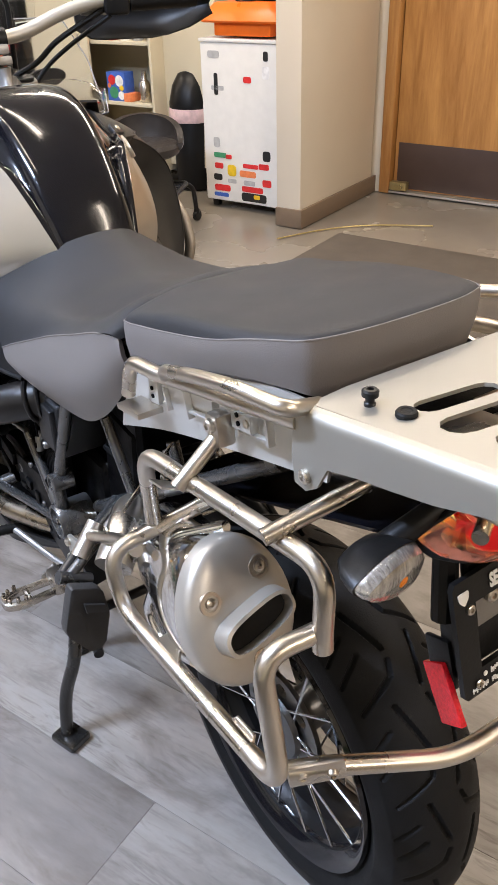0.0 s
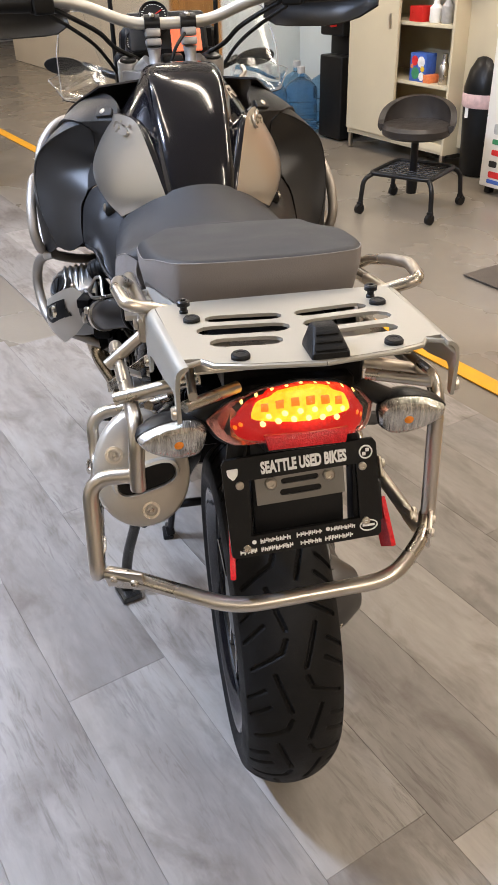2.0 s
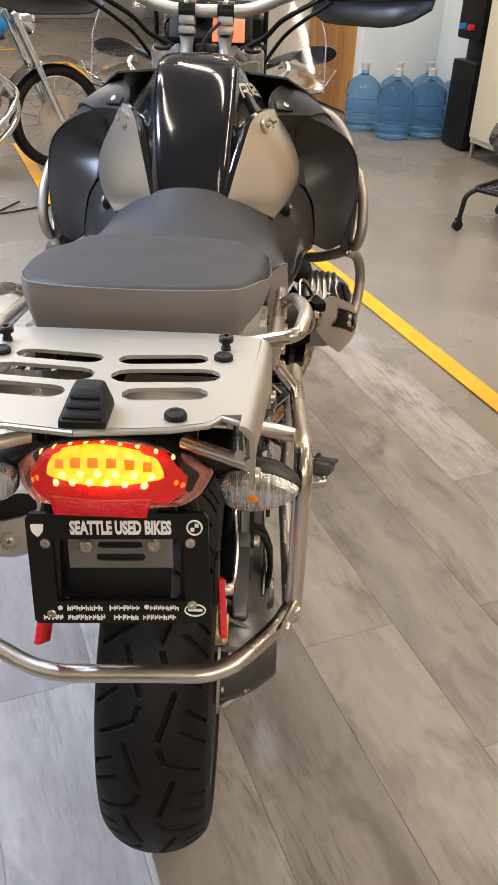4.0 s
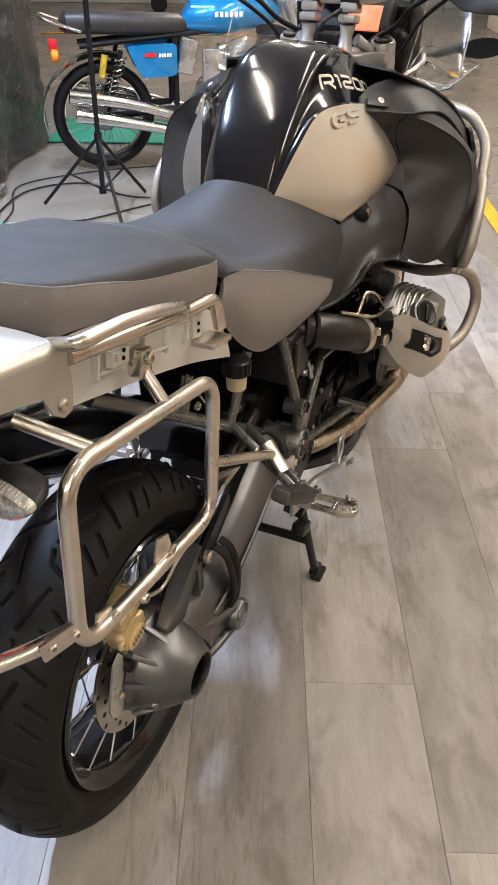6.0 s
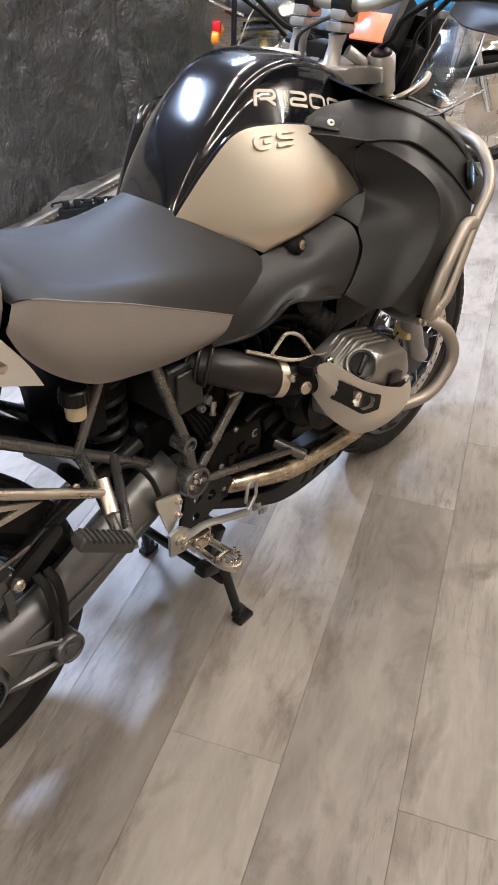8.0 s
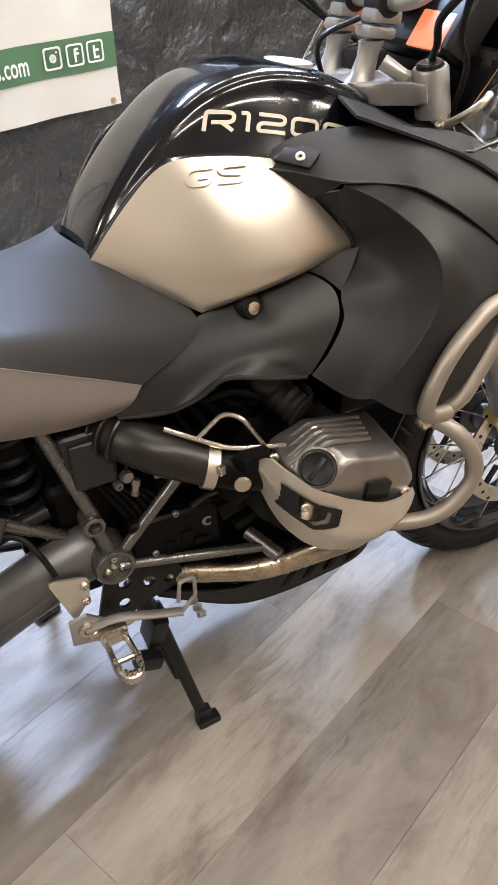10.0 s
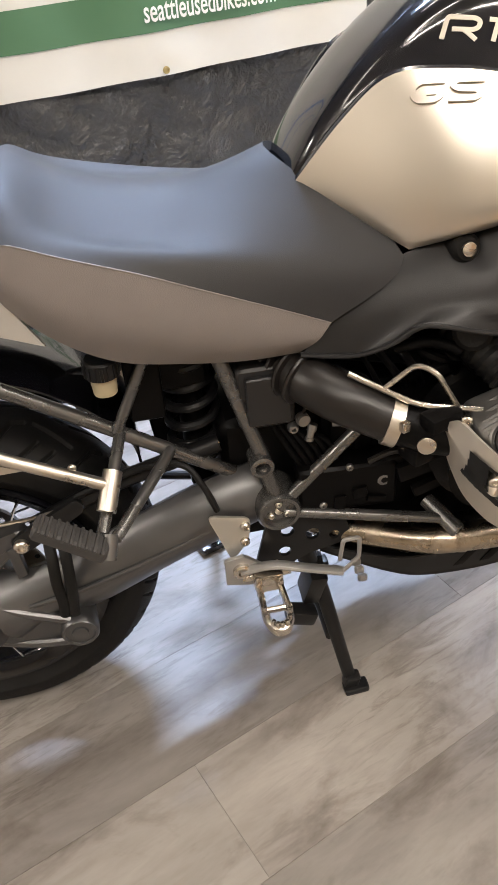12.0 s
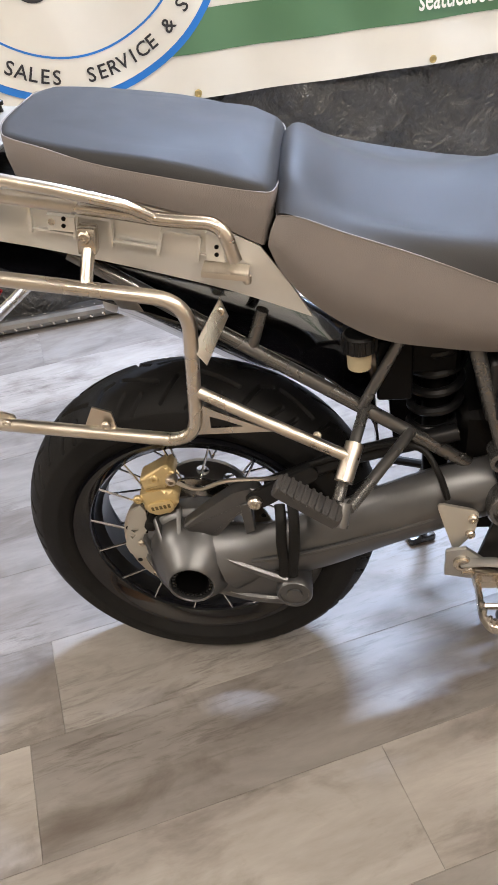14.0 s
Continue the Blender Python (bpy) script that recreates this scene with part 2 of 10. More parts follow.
M_GOLDDARK = shader("dark_gold_cast", (0.16, 0.12, 0.05), 0.5, metal=0.5, vary=0.1)
M_DARKCHROME = shader("dark_polished_steel", (0.09, 0.088, 0.085), 0.22, metal=0.9, vary=0.15, scale=20, rvary=0.08)
M_PLASTIC = shader("textured_black_plastic", (0.0120, 0.0118, 0.0125), 0.42, vary=0.14, scale=12, bump=0.10, bscale=900, rvary=0.05, spec=0.48)
M_SEAT = shader("charcoal_seat_vinyl", (0.026, 0.026, 0.0275), 0.60, vary=0.10, scale=14, bump=0.14, bscale=900, rvary=0.05, spec=0.34)
M_SEATSIDE = shader("taupe_seat_vinyl", (0.185, 0.165, 0.154), 0.55, vary=0.06, scale=14, bump=0.3, bscale=700, rvary=0.04)
M_STEEL = shader("brushed_stainless_tube", (0.60, 0.55, 0.48), 0.3, metal=1.0, vary=0.1, scale=10, bump=0.06, bscale=260, stretch=(1, 1, 1), rvary=0.1)
M_BAR = shader("satin_steel_tube", (0.33, 0.30, 0.265), 0.50, metal=0.8, vary=0.08, scale=14, bump=0.06, bscale=300, rvary=0.08)
M_ALU = shader("anodised_aluminium", (0.55, 0.53, 0.475), 0.42, metal=0.78, vary=0.04, scale=5, bump=0.03, bscale=800, rvary=0.04)
M_PLATE = shader("clear_anodised_plate", (0.42, 0.405, 0.36), 0.46, metal=0.75, vary=0.04, scale=5, bump=0.03, bscale=800, rvary=0.04)
M_TAILALU = shader("satin_cast_aluminium", (0.66, 0.65, 0.62), 0.42, metal=0.65, vary=0.06, scale=9, bump=0.05, bscale=600, rvary=0.05)
M_CAST = shader("graphite_cast_alloy", (0.122, 0.122, 0.124), 0.36, metal=0.85, vary=0.08, scale=20, rvary=0.03)
M_FRAME = shader("graphite_frame_paint", (0.145, 0.142, 0.138), 0.27, metal=0.75, vary=0.08, scale=15, rvary=0.02)
M_LIGHTCAST = shader("grey_cast_alloy", (0.27, 0.262, 0.25), 0.36, metal=0.88, vary=0.1, scale=20, bump=0.1, bscale=600)
M_SATIN = shader("satin_muffler_steel", (0.50, 0.465, 0.41), 0.42, metal=0.65, vary=0.06, scale=6, rvary=0.05, dirt=0.1, dirt_col=(0.2, 0.16, 0.12))
M_HEADER = shader("heat_tinted_header", (0.42, 0.36, 0.28), 0.26, metal=1.0, vary=0.3, scale=16, dirt=0.65, dirt_col=(0.09, 0.06, 0.035), rvary=0.12)
M_CHROME = shader("chrome", (0.72, 0.72, 0.72), 0.09, metal=1.0, vary=0.05, rvary=0.03)
M_RUBBER = shader("tyre_rubber", (0.0055, 0.0053, 0.0051), 0.54, vary=0.2, scale=25, bump=0.25, bscale=500, rvary=0.1, spec=0.26, dirt=0.12, dirt_col=(0.02, 0.018, 0.016))
M_TYRE = shader("road_tyre", (0.0080, 0.0078, 0.0078), 0.56, vary=0.22, scale=22, bump=0.25, bscale=500, rvary=0.1, spec=0.20, dirt=0.08, dirt_col=(0.04, 0.037, 0.034))
M_BLACK = shader("black_satin_metal", (0.008, 0.008, 0.0085), 0.36, vary=0.15, scale=15, rvary=0.08, bump=0.05, spec=0.32)
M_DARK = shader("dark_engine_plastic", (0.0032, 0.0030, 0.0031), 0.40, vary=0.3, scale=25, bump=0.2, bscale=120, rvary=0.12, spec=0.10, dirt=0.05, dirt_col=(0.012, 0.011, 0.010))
M_HOSE = shader("intake_rubber", (0.0105, 0.0090, 0.0082), 0.36, vary=0.15, scale=20, spec=0.45, rvary=0.05)
M_GOLD = shader("gold_caliper", (0.60, 0.47, 0.24), 0.45, metal=0.6, vary=0.12, scale=30)
M_CLEAR = shader("clear_plastic_lens", (0.97, 0.97, 0.97), 0.05, trans=1.0, vary=0.0, rvary=0.02, ior=1.3)
M_SCREEN = shader("clear_windscreen", (0.97, 0.98, 0.98), 0.04, trans=1.0, vary=0.0, rvary=0.02, ior=1.42, bump=0.15, bscale=9)
# pale rim colour stands in for the light caught along clear plastic edges
M_SCREENRIM = shader("pale_edge_highlight", (0.62, 0.61, 0.59), 0.12, trans=0.6, vary=0.1, scale=30, rvary=0.05)
M_REFL = shader("chrome_reflector", (0.62, 0.60, 0.57), 0.2, metal=1.0, vary=0.15, scale=120, bump=0.35, bscale=170)
M_RED = shader("red_reflector", (0.62, 0.012, 0.018), 0.18, vary=0.2, scale=300, bump=0.5, bscale=500)
# chrome tinted red: the lit panel's reflected glow is put into the colour
M_REDREFL = shader("red_tinted_reflector", (0.55, 0.24, 0.21), 0.16, metal=0.9, vary=0.25, scale=90, bump=0.3, bscale=150)
M_LEDHOT = shader("lit_led_core", (1, 0.8, 0.3), 0.3, emit=(1.0, 0.72, 0.18), power=2.0)


def lamp_glow(name, centre, reach):
    m = bpy.data.materials.new(name)
    m.use_nodes = True
    n, l = m.node_tree.nodes, m.node_tree.links
    p = n["Principled BSDF"]
    tc, mp, ln = n.new("ShaderNodeTexCoord"), n.new("ShaderNodeMapping"), n.new("ShaderNodeVectorMath")
    mp.vector_type = "TEXTURE"
    mp.inputs["Location"].default_value, mp.inputs["Scale"].default_value = centre, reach
    ln.operation = "LENGTH"
    l.new(tc.outputs["Object"], mp.inputs["Vector"]), l.new(mp.outputs[0], ln.inputs[0])
    vor = n.new("ShaderNodeTexVoronoi")
    vor.inputs["Scale"].default_value = 260
    l.new(tc.outputs["Object"], vor.inputs["Vector"])
    ad = n.new("ShaderNodeMath")
    ad.operation, ad.inputs[1].default_value = "MULTIPLY_ADD", 0.28
    l.new(vor.outputs["Distance"], ad.inputs[0]), l.new(ln.outputs["Value"], ad.inputs[2])
    ramp = n.new("ShaderNodeValToRGB")
    ramp.color_ramp.elements[0].position, ramp.color_ramp.elements[0].color = 0.22, (1.0, 0.34, 0.015, 1)
    ramp.color_ramp.elements[1].position, ramp.color_ramp.elements[1].color = 1.0, (0.30, 0.003, 0.004, 1)
    for at_, col in ((0.50, (1.0, 0.14, 0.006, 1)), (0.74, (0.85, 0.016, 0.006, 1))):
        ramp.color_ramp.elements.new(at_).color = col
    l.new(ad.outputs[0], ramp.inputs["Fac"])
    p.inputs["Base Color"].default_value, p.inputs["Roughness"].default_value = (0.35, 0.01, 0.008, 1), 0.25
    l.new(ramp.outputs["Color"], p.inputs["Emission Color"])
    p.inputs["Emission Strength"].default_value = 0.95
    MATS[name] = m
    return m


M_GLOW = lamp_glow("lit_lamp_panel", (-0.001, -0.35, 0.921), (0.066, 0.30, 0.029))
M_CELL = shader("lit_amber_cell", (0.5, 0.1, 0.02), 0.3, emit=(1.0, 0.22, 0.004), power=0.85)
M_FIELD = shader("lit_yellow_field", (0.6, 0.4, 0.05), 0.3, vary=0.3, scale=120, emit=(1.0, 0.52, 0.01), power=1.05)
M_AMBER = shader("amber_bulb", (0.8, 0.25, 0.02), 0.25, vary=0.1)
M_FRIDGE = shader("white_enamel", (0.72, 0.71, 0.68), 0.38, vary=0.03, bump=0.1, bscale=400)
M_CABINET = shader("cream_steel_cabinet", (0.60, 0.535, 0.385), 0.45, vary=0.02, scale=6)
M_ORANGE = shader("orange_plastic", (0.85, 0.16, 0.01), 0.35, vary=0.06)
M_REDPL = shader("red_plastic", (0.55, 0.02, 0.015), 0.35, vary=0.08)
M_BLACKPL = shader("black_plastic", (0.0075, 0.0075, 0.0078), 0.38, vary=0.15, bump=0.1, spec=0.3)
M_STOOL = shader("black_stool_vinyl", (0.028, 0.024, 0.022), 0.42, vary=0.15, bump=0.25, bscale=300)
M_WATER = shader("blue_bottle_plastic", (0.34, 0.58, 0.82), 0.06, vary=0.12, scale=14, trans=0.92, ior=1.25)
M_BLUEP = shader("blue_metalflake_paint", (0.012, 0.22, 0.50), 0.2, metal=0.35, coat=1.0, vary=0.06)
M_GREENMAT = shader("green_mat", (0.02, 0.22, 0.13), 0.7, vary=0.15, bump=0.4)
M_BAG = shader("pink_bin_liner", (0.70, 0.50, 0.50), 0.5, vary=0.15, scale=30)
M_BRASS = shader("brass", (0.6, 0.48, 0.22), 0.35, metal=0.9, vary=0.1)
M_BROWNPLATE = shader("brown_kick_plate", (0.055, 0.035, 0.028), 0.4, vary=0.12, scale=5)
M_WARMTUBE = shader("lit_warm_tube", (1, 1, 1), 0.4, emit=(1.0, 0.88, 0.66), power=7.0)
M_COOLTUBE = shader("lit_cool_panel", (1, 1, 1), 0.4, emit=(0.62, 0.76, 1.0), power=9.0)


# ---- mesh helpers ----
def V(*a):
    return Vector(a)


def link(bm, name, material, parent=None, label="", sharp=35, smooth=True):
    bmesh.ops.remove_doubles(bm, verts=bm.verts, dist=1e-6)
    bmesh.ops.recalc_face_normals(bm, faces=bm.faces)
    me = bpy.data.meshes.new(name)
    bm.to_mesh(me)
    bm.free()
    me.materials.append(material)
    if smooth:
        me.polygons.foreach_set("use_smooth", [True] * len(me.polygons))
        me.set_sharp_from_angle(angle=radians(sharp))
    ob = new(name, me)
    if parent:
        ob.parent = parent
    if label:
        ob["label"] = label
    return ob


def part(name, bm, material, parent, label="", sharp=35):
    return link(bm, name, material, parent, label, sharp)


def thing(name, label, category, m=None, group="", kind=""):
    ob = new(name)
    ob.empty_display_size = 0.1
    if m is not None:
        ob.matrix_world = m
    return tagged(ob, label, category, group, kind)


def solo(name, bm, material, label, category, m=None, group="", kind="", sharp=35):
    ob = link(bm, name, material, sharp=sharp)
    if m is not None:
        ob.matrix_world = m
    return tagged(ob, label, category, group, kind)


def spline(pts, k=6, closed=False):
    """Catmull-Rom through the points, k steps a span."""
    p = [Vector(q) for q in pts]
    out, n = [], len(p)
    for i in range(n if closed else n - 1):
        a, b, c, d = (p[(i - 1) % n], p[i], p[(i + 1) % n], p[(i + 2) % n]) if closed else (p[max(i - 1, 0)], p[i], p[i + 1], p[min(i + 2, n - 1)])
        for j in range(k):
            t = j / k
            out.append(0.5 * (2 * b + (c - a) * t + (2 * a - 5 * b + 4 * c - d) * t * t + (3 * b - a - 3 * c + d) * t ** 3))
    return out if closed else out + [p[-1]]


def fillet(pts, rad, k=6, closed=False):
    """The polyline with its corners rounded."""
    p = [Vector(q) for q in pts]
    n, out = len(p), []
    for i in range(n):
        if not closed and i in (0, n - 1):
            out.append(p[i])
            continue
        a, b, c = p[(i - 1) % n], p[i], p[(i + 1) % n]
        r = min(rad, (a - b).length * 0.48, (c - b).length * 0.48)
        u, v = b + (a - b).normalized() * r, b + (c - b).normalized() * r
        for j in range(k + 1):
            t = j / k
            out.append(u * (1 - t) ** 2 + b * 2 * t * (1 - t) + v * t * t)
    return out


def sweep(bm, pts, r, n=12, caps=True, closed=False, flat=1.0):
    """A tube along the points; r: one radius or one for each point."""
    p = [Vector(q) for q in pts]
    q = [p[0]]
    rr = [r if isinstance(r, (int, float)) else r[0]]
    for i in range(1, len(p)):
        if (p[i] - q[-1]).length > 1e-5:
            q.append(p[i])
            rr.append(r if isinstance(r, (int, float)) else r[i])
    p, m = q, len(q)
    tan = [(p[(i + 1) % m] - p[i - 1]).normalized() if closed else (p[min(i + 1, m - 1)] - p[max(i - 1, 0)]).normalized() for i in range(m)]
    up = Vector((0, 0, 1)) if abs(tan[0].z) < 0.9 else Vector((1, 0, 0))
    side = tan[0].cross(up).normalized()
    rings = []
    for i in range(m):
        side = (side - tan[i] * side.dot(tan[i])).normalized()
        over = tan[i].cross(side)
        rings.append([bm.verts.new(p[i] + (side * math.cos(2 * math.pi * j / n) + over * math.sin(2 * math.pi * j / n) * flat) * rr[i]) for j in range(n)])
    for i in range(m if closed else m - 1):
        a, b = rings[i], rings[(i + 1) % m]
        for j in range(n):
            bm.faces.new((a[j], a[(j + 1) % n], b[(j + 1) % n], b[j]))
    if caps and not closed:
        bm.faces.new(rings[0][::-1])
        bm.faces.new(rings[-1])
    return bm


def loft(bm, rings, caps=True, closed=True):
    """Skins rings of equally many points."""
    rv = [[bm.verts.new(p) for p in ring] for ring in rings]
    for a, b in zip(rv, rv[1:]):
        for j in range(len(a) if closed else len(a) - 1):
            k = (j + 1) % len(a)
            bm.faces.new((a[j], a[k], b[k], b[j]))
    if caps:
        bm.faces.new(rv[0][::-1])
        bm.faces.new(rv[-1])
    return bm


def lathe(bm, prof, origin=(0, 0, 0), axis=(1, 0, 0), n=40, caps=True):
    """Turns (along, radius) pairs about an axis."""
    ax = Vector(axis).normalized()
    u = ax.orthogonal().normalized()
    w = ax.cross(u)
    o = Vector(origin)
    rings = [[o + ax * a + (u * math.cos(2 * math.pi * j / n) + w * math.sin(2 * math.pi * j / n)) * max(r, 1e-4) for j in range(n)] for a, r in prof]
    return loft(bm, rings, caps)


def box(bm, c, s, rot=(0, 0, 0), bev=0.003, seg=2, m=None):
    made = bmesh.ops.create_cube(bm, size=1.0)
    vs = made["verts"]
    mm = (m or Matrix.Identity(4)) @ pose(*c, *rot) @ Matrix.Diagonal((*s, 1))
    bmesh.ops.transform(bm, matrix=mm, verts=vs)
    if bev:
        es = list({e for v in vs for e in v.link_edges})
        bmesh.ops.bevel(bm, geom=es, offset=min(bev, min(s) * 0.45), segments=seg, profile=0.6, affect="EDGES")
    return bm


def slab(bm, outline, normal, depth, bev=0.002, seg=2):
    """A flat outline in space given depth along its normal, with rounded rims."""
    nv = Vector(normal).normalized() * depth
    a = [bm.verts.new(Vector(p)) for p in outline]
    b = [bm.verts.new(Vector(p) + nv) for p in outline]
    n = len(a)
    f0, f1 = bm.faces.new(a[::-1]), bm.faces.new(b)
    for j in range(n):
        bm.faces.new((a[j], a[(j + 1) % n], b[(j + 1) % n], b[j]))
    if bev:
        es = list({e for f in (f0, f1) for e in f.edges})
        bmesh.ops.bevel(bm, geom=es, offset=bev, segments=seg, profile=0.6, affect="EDGES")
    return bm


def pierced(bm, outer, holes, depth, m):
    """A plate in the local xy plane with holes right through it."""
    def flat(z):
        es = []
        for ring in [outer] + holes:
            vs = [bm.verts.new(m @ Vector((x, y, z))) for x, y in ring]
            es += [bm.edges.new((vs[i], vs[(i + 1) % len(vs)])) for i in range(len(vs))]
        return es
    top, bot = flat(0.0), flat(-depth)
    bmesh.ops.triangle_fill(bm, edges=top, use_beauty=True)
    bmesh.ops.triangle_fill(bm, edges=bot, use_beauty=True)
    for e, g in zip(top, bot):
        bm.faces.new((e.verts[0], e.verts[1], g.verts[1], g.verts[0]))
    return bm


def sheet(bm, grid, thick=0.003, core=True):
    """A grid of points as a sheet with thickness; core: the thickness lies towards the motorcycle's middle."""
    h, w = len(grid), len(grid[0])
    nor = [[None] * w for _ in range(h)]
    for i in range(h):
        for j in range(w):
            du = grid[min(i + 1, h - 1)][j] - grid[max(i - 1, 0)][j]
            dv = grid[i][min(j + 1, w - 1)] - grid[i][max(j - 1, 0)]
            c = du.cross(dv)
            nor[i][j] = c.normalized() if c.length > 1e-9 else Vector((0, 0, 1))
    if core:
        mid = grid[h // 2][w // 2]
        inward = Vector((0, mid.y, 0.72)) - mid
        thick = math.copysign(thick, -nor[h // 2][w // 2].dot(inward))
    a = [[bm.verts.new(grid[i][j]) for j in range(w)] for i in range(h)]
    b = [[bm.verts.new(grid[i][j] - nor[i][j] * thick) for j in range(w)] for i in range(h)]
    for i in range(h - 1):
        for j in range(w - 1):
            bm.faces.new((a[i][j], a[i][j + 1], a[i + 1][j + 1], a[i + 1][j]))
            bm.faces.new((b[i][j], b[i + 1][j], b[i + 1][j + 1], b[i][j + 1]))
    for i in range(h - 1):
        for j in (0, w - 1):
            bm.faces.new((a[i][j], a[i + 1][j], b[i + 1][j], b[i][j]))
    for j in range(w - 1):
        for i in (0, h - 1):
            bm.faces.new((a[i][j], a[i][j + 1], b[i][j + 1], b[i][j]))
    return bm


def quilt(rows, ku=6, kv=6):
    """A fine smooth grid through rows of control points."""
    cols = [spline(r, kv) for r in rows]
    fine = [spline([c[j] for c in cols], ku) for j in range(len(cols[0]))]
    return [[fine[j][i] for j in range(len(fine))] for i in range(len(fine[0]))]


def resample(pts, n):
    p = spline(pts, 12) if len(pts) > 2 else [Vector(q) for q in pts]
    ds = [0.0]
    for a, b in zip(p, p[1:]):
        ds.append(ds[-1] + (b - a).length)
    out = []
    for i in range(n):
        t = ds[-1] * i / (n - 1)
        k = max(j for j in range(len(ds)) if ds[j] <= t + 1e-9)
        k = min(k, len(p) - 2)
        f = (t - ds[k]) / max(ds[k + 1] - ds[k], 1e-9)
        out.append(p[k].lerp(p[k + 1], min(f, 1)))
    return out


def coons(bottom, right, top, left, n=18, bulge=(0, 0, 0)):
    """A smooth patch between four edges: bottom and top run alike, left and right run from bottom to top."""
    b, t, l, r = resample(bottom, n), resample(top, n), resample(left, n), resample(right, n)
    g = []
    for i in range(n):
        v = i / (n - 1)
        row = []
        for j in range(n):
            u = j / (n - 1)
            p = b[j] * (1 - v) + t[j] * v + l[i] * (1 - u) + r[i] * u
            p -= b[0] * (1 - u) * (1 - v) + b[-1] * u * (1 - v) + t[0] * (1 - u) * v + t[-1] * u * v
            row.append(p + Vector(bulge) * (16 * u * (1 - u) * v * (1 - v)))
        g.append(row)
    return g


def flipx(bm):
    bmesh.ops.scale(bm, vec=(-1, 1, 1), verts=bm.verts)
    bmesh.ops.reverse_faces(bm, faces=bm.faces)
    return bm


def side_of(bm, sx):
    return flipx(bm) if sx < 0 else bm


def bolt(bm, p, axis, r=0.007, h=0.005):
    lathe(bm, [(0, r), (h * 0.7, r), (h, r * 0.75), (h, r * 0.45), (h * 0.5, r * 0.42), (h * 0.5, 0.0005)], p, axis, 12)
    return bm


def text_mesh(body, size, depth=0.0006, bold=0.0, spacing=1.0, align="CENTER", shear=0.0):
    cu = bpy.data.curves.new("lettering", "FONT")
    cu.body, cu.size, cu.extrude, cu.offset, cu.space_character, cu.align_x, cu.align_y, cu.shear = body, size, depth, bold, spacing, align, "CENTER", shear
    cu.resolution_u = 3
    ob = bpy.data.objects.new("lettering", cu)
    scene.collection.objects.link(ob)
    me = bpy.data.meshes.new_from_object(ob.evaluated_get(bpy.context.evaluated_depsgraph_get()))
    bpy.data.objects.remove(ob)
    bm = bmesh.new()
    bm.from_mesh(me)
    return bm


def letter(name, body, size, material, parent, m, label="", stretch=1.0, **kw):
    bm = text_mesh(body, size, **kw)
    bmesh.ops.transform(bm, matrix=m @ Matrix.Diagonal((stretch, 1, 1, 1)), verts=bm.verts)
    return link(bm, name, material, parent, label, smooth=False)


GLYPHS = {
    "R": (1.0, [[(0.07, 0), (0.07, 0.92), (0.80, 0.92), (0.93, 0.80), (0.93, 0.54), (0.80, 0.42), (0.26, 0.42)], [(0.56, 0.42), (0.94, 0.0)]]),
    "1": (0.40, [[(0.02, 0.92), (0.26, 0.92), (0.26, 0)]]),
    "2": (1.0, [[(0.05, 0.92), (0.80, 0.92), (0.92, 0.82), (0.92, 0.60), (0.80, 0.49), (0.20, 0.49), (0.07, 0.38), (0.07, 0.08), (0.96, 0.08)]]),
    "0": (1.0, [[(0.5, 0.08), (0.82, 0.08), (0.93, 0.20), (0.93, 0.80), (0.82, 0.92), (0.18, 0.92), (0.07, 0.80), (0.07, 0.20), (0.18, 0.08), (0.5, 0.08)]]),
    "G": (1.0, [[(0.98, 0.88), (0.30, 0.88), (0.10, 0.70), (0.10, 0.30), (0.28, 0.12), (0.74, 0.12), (0.92, 0.26), (0.92, 0.44), (0.50, 0.44)]]),
    "S": (1.0, [[(0.98, 0.88), (0.26, 0.88), (0.10, 0.78), (0.10, 0.64), (0.24, 0.53), (0.80, 0.47), (0.92, 0.36), (0.92, 0.24), (0.76, 0.12), (0.02, 0.12)]]),
}


def ribbon(bm, pts, w, d, m):
    """A flat band of even width along points of the local xy plane, with depth."""
    p = [Vector((x, y, 0)) for x, y in pts]
    q = []
    for a, b in zip(p, p[1:]):
        k = max(1, int((b - a).length / 0.004))
        q += [a.lerp(b, i / k) for i in range(k)]
    q.append(p[-1])
    rows_ = []
    for i, c in enumerate(q):
        t0 = (c - q[i - 1]).normalized() if i else None
        t1 = (q[i + 1] - c).normalized() if i + 1 < len(q) else None
        t = ((t0 or t1) + (t1 or t0)).normalized()
        k = 1.0 / max(0.72, t.dot(t1 or t0))
        nv = Vector((-t.y, t.x, 0)) * w * 0.5 * k
        rows_.append([c - nv, c + nv, c + nv + Vector((0, 0, d)), c - nv + Vector((0, 0, d))])
    return loft(bm, [[m @ v for v in r] for r in rows_])


def lettering(name, body, height, wide, gap, stroke, depth, material, parent, m, label, shear=0.0):
    """Wide block letters drawn with even strokes, from the left end of the base line."""
    bm = bmesh.new()
    x = 0.0
    for ch in body:
        w, paths = GLYPHS[ch]
        for path in paths:
            f = fillet([(x + px * wide + py * height * shear, py * height, 0) for px, py in path], height * 0.16, 4)
            ribbon(bm, [(v.x, v.y) for v in f], stroke, depth, m)
        x += wide * w + gap
    return link(bm, name, material, parent, label, smooth=False)


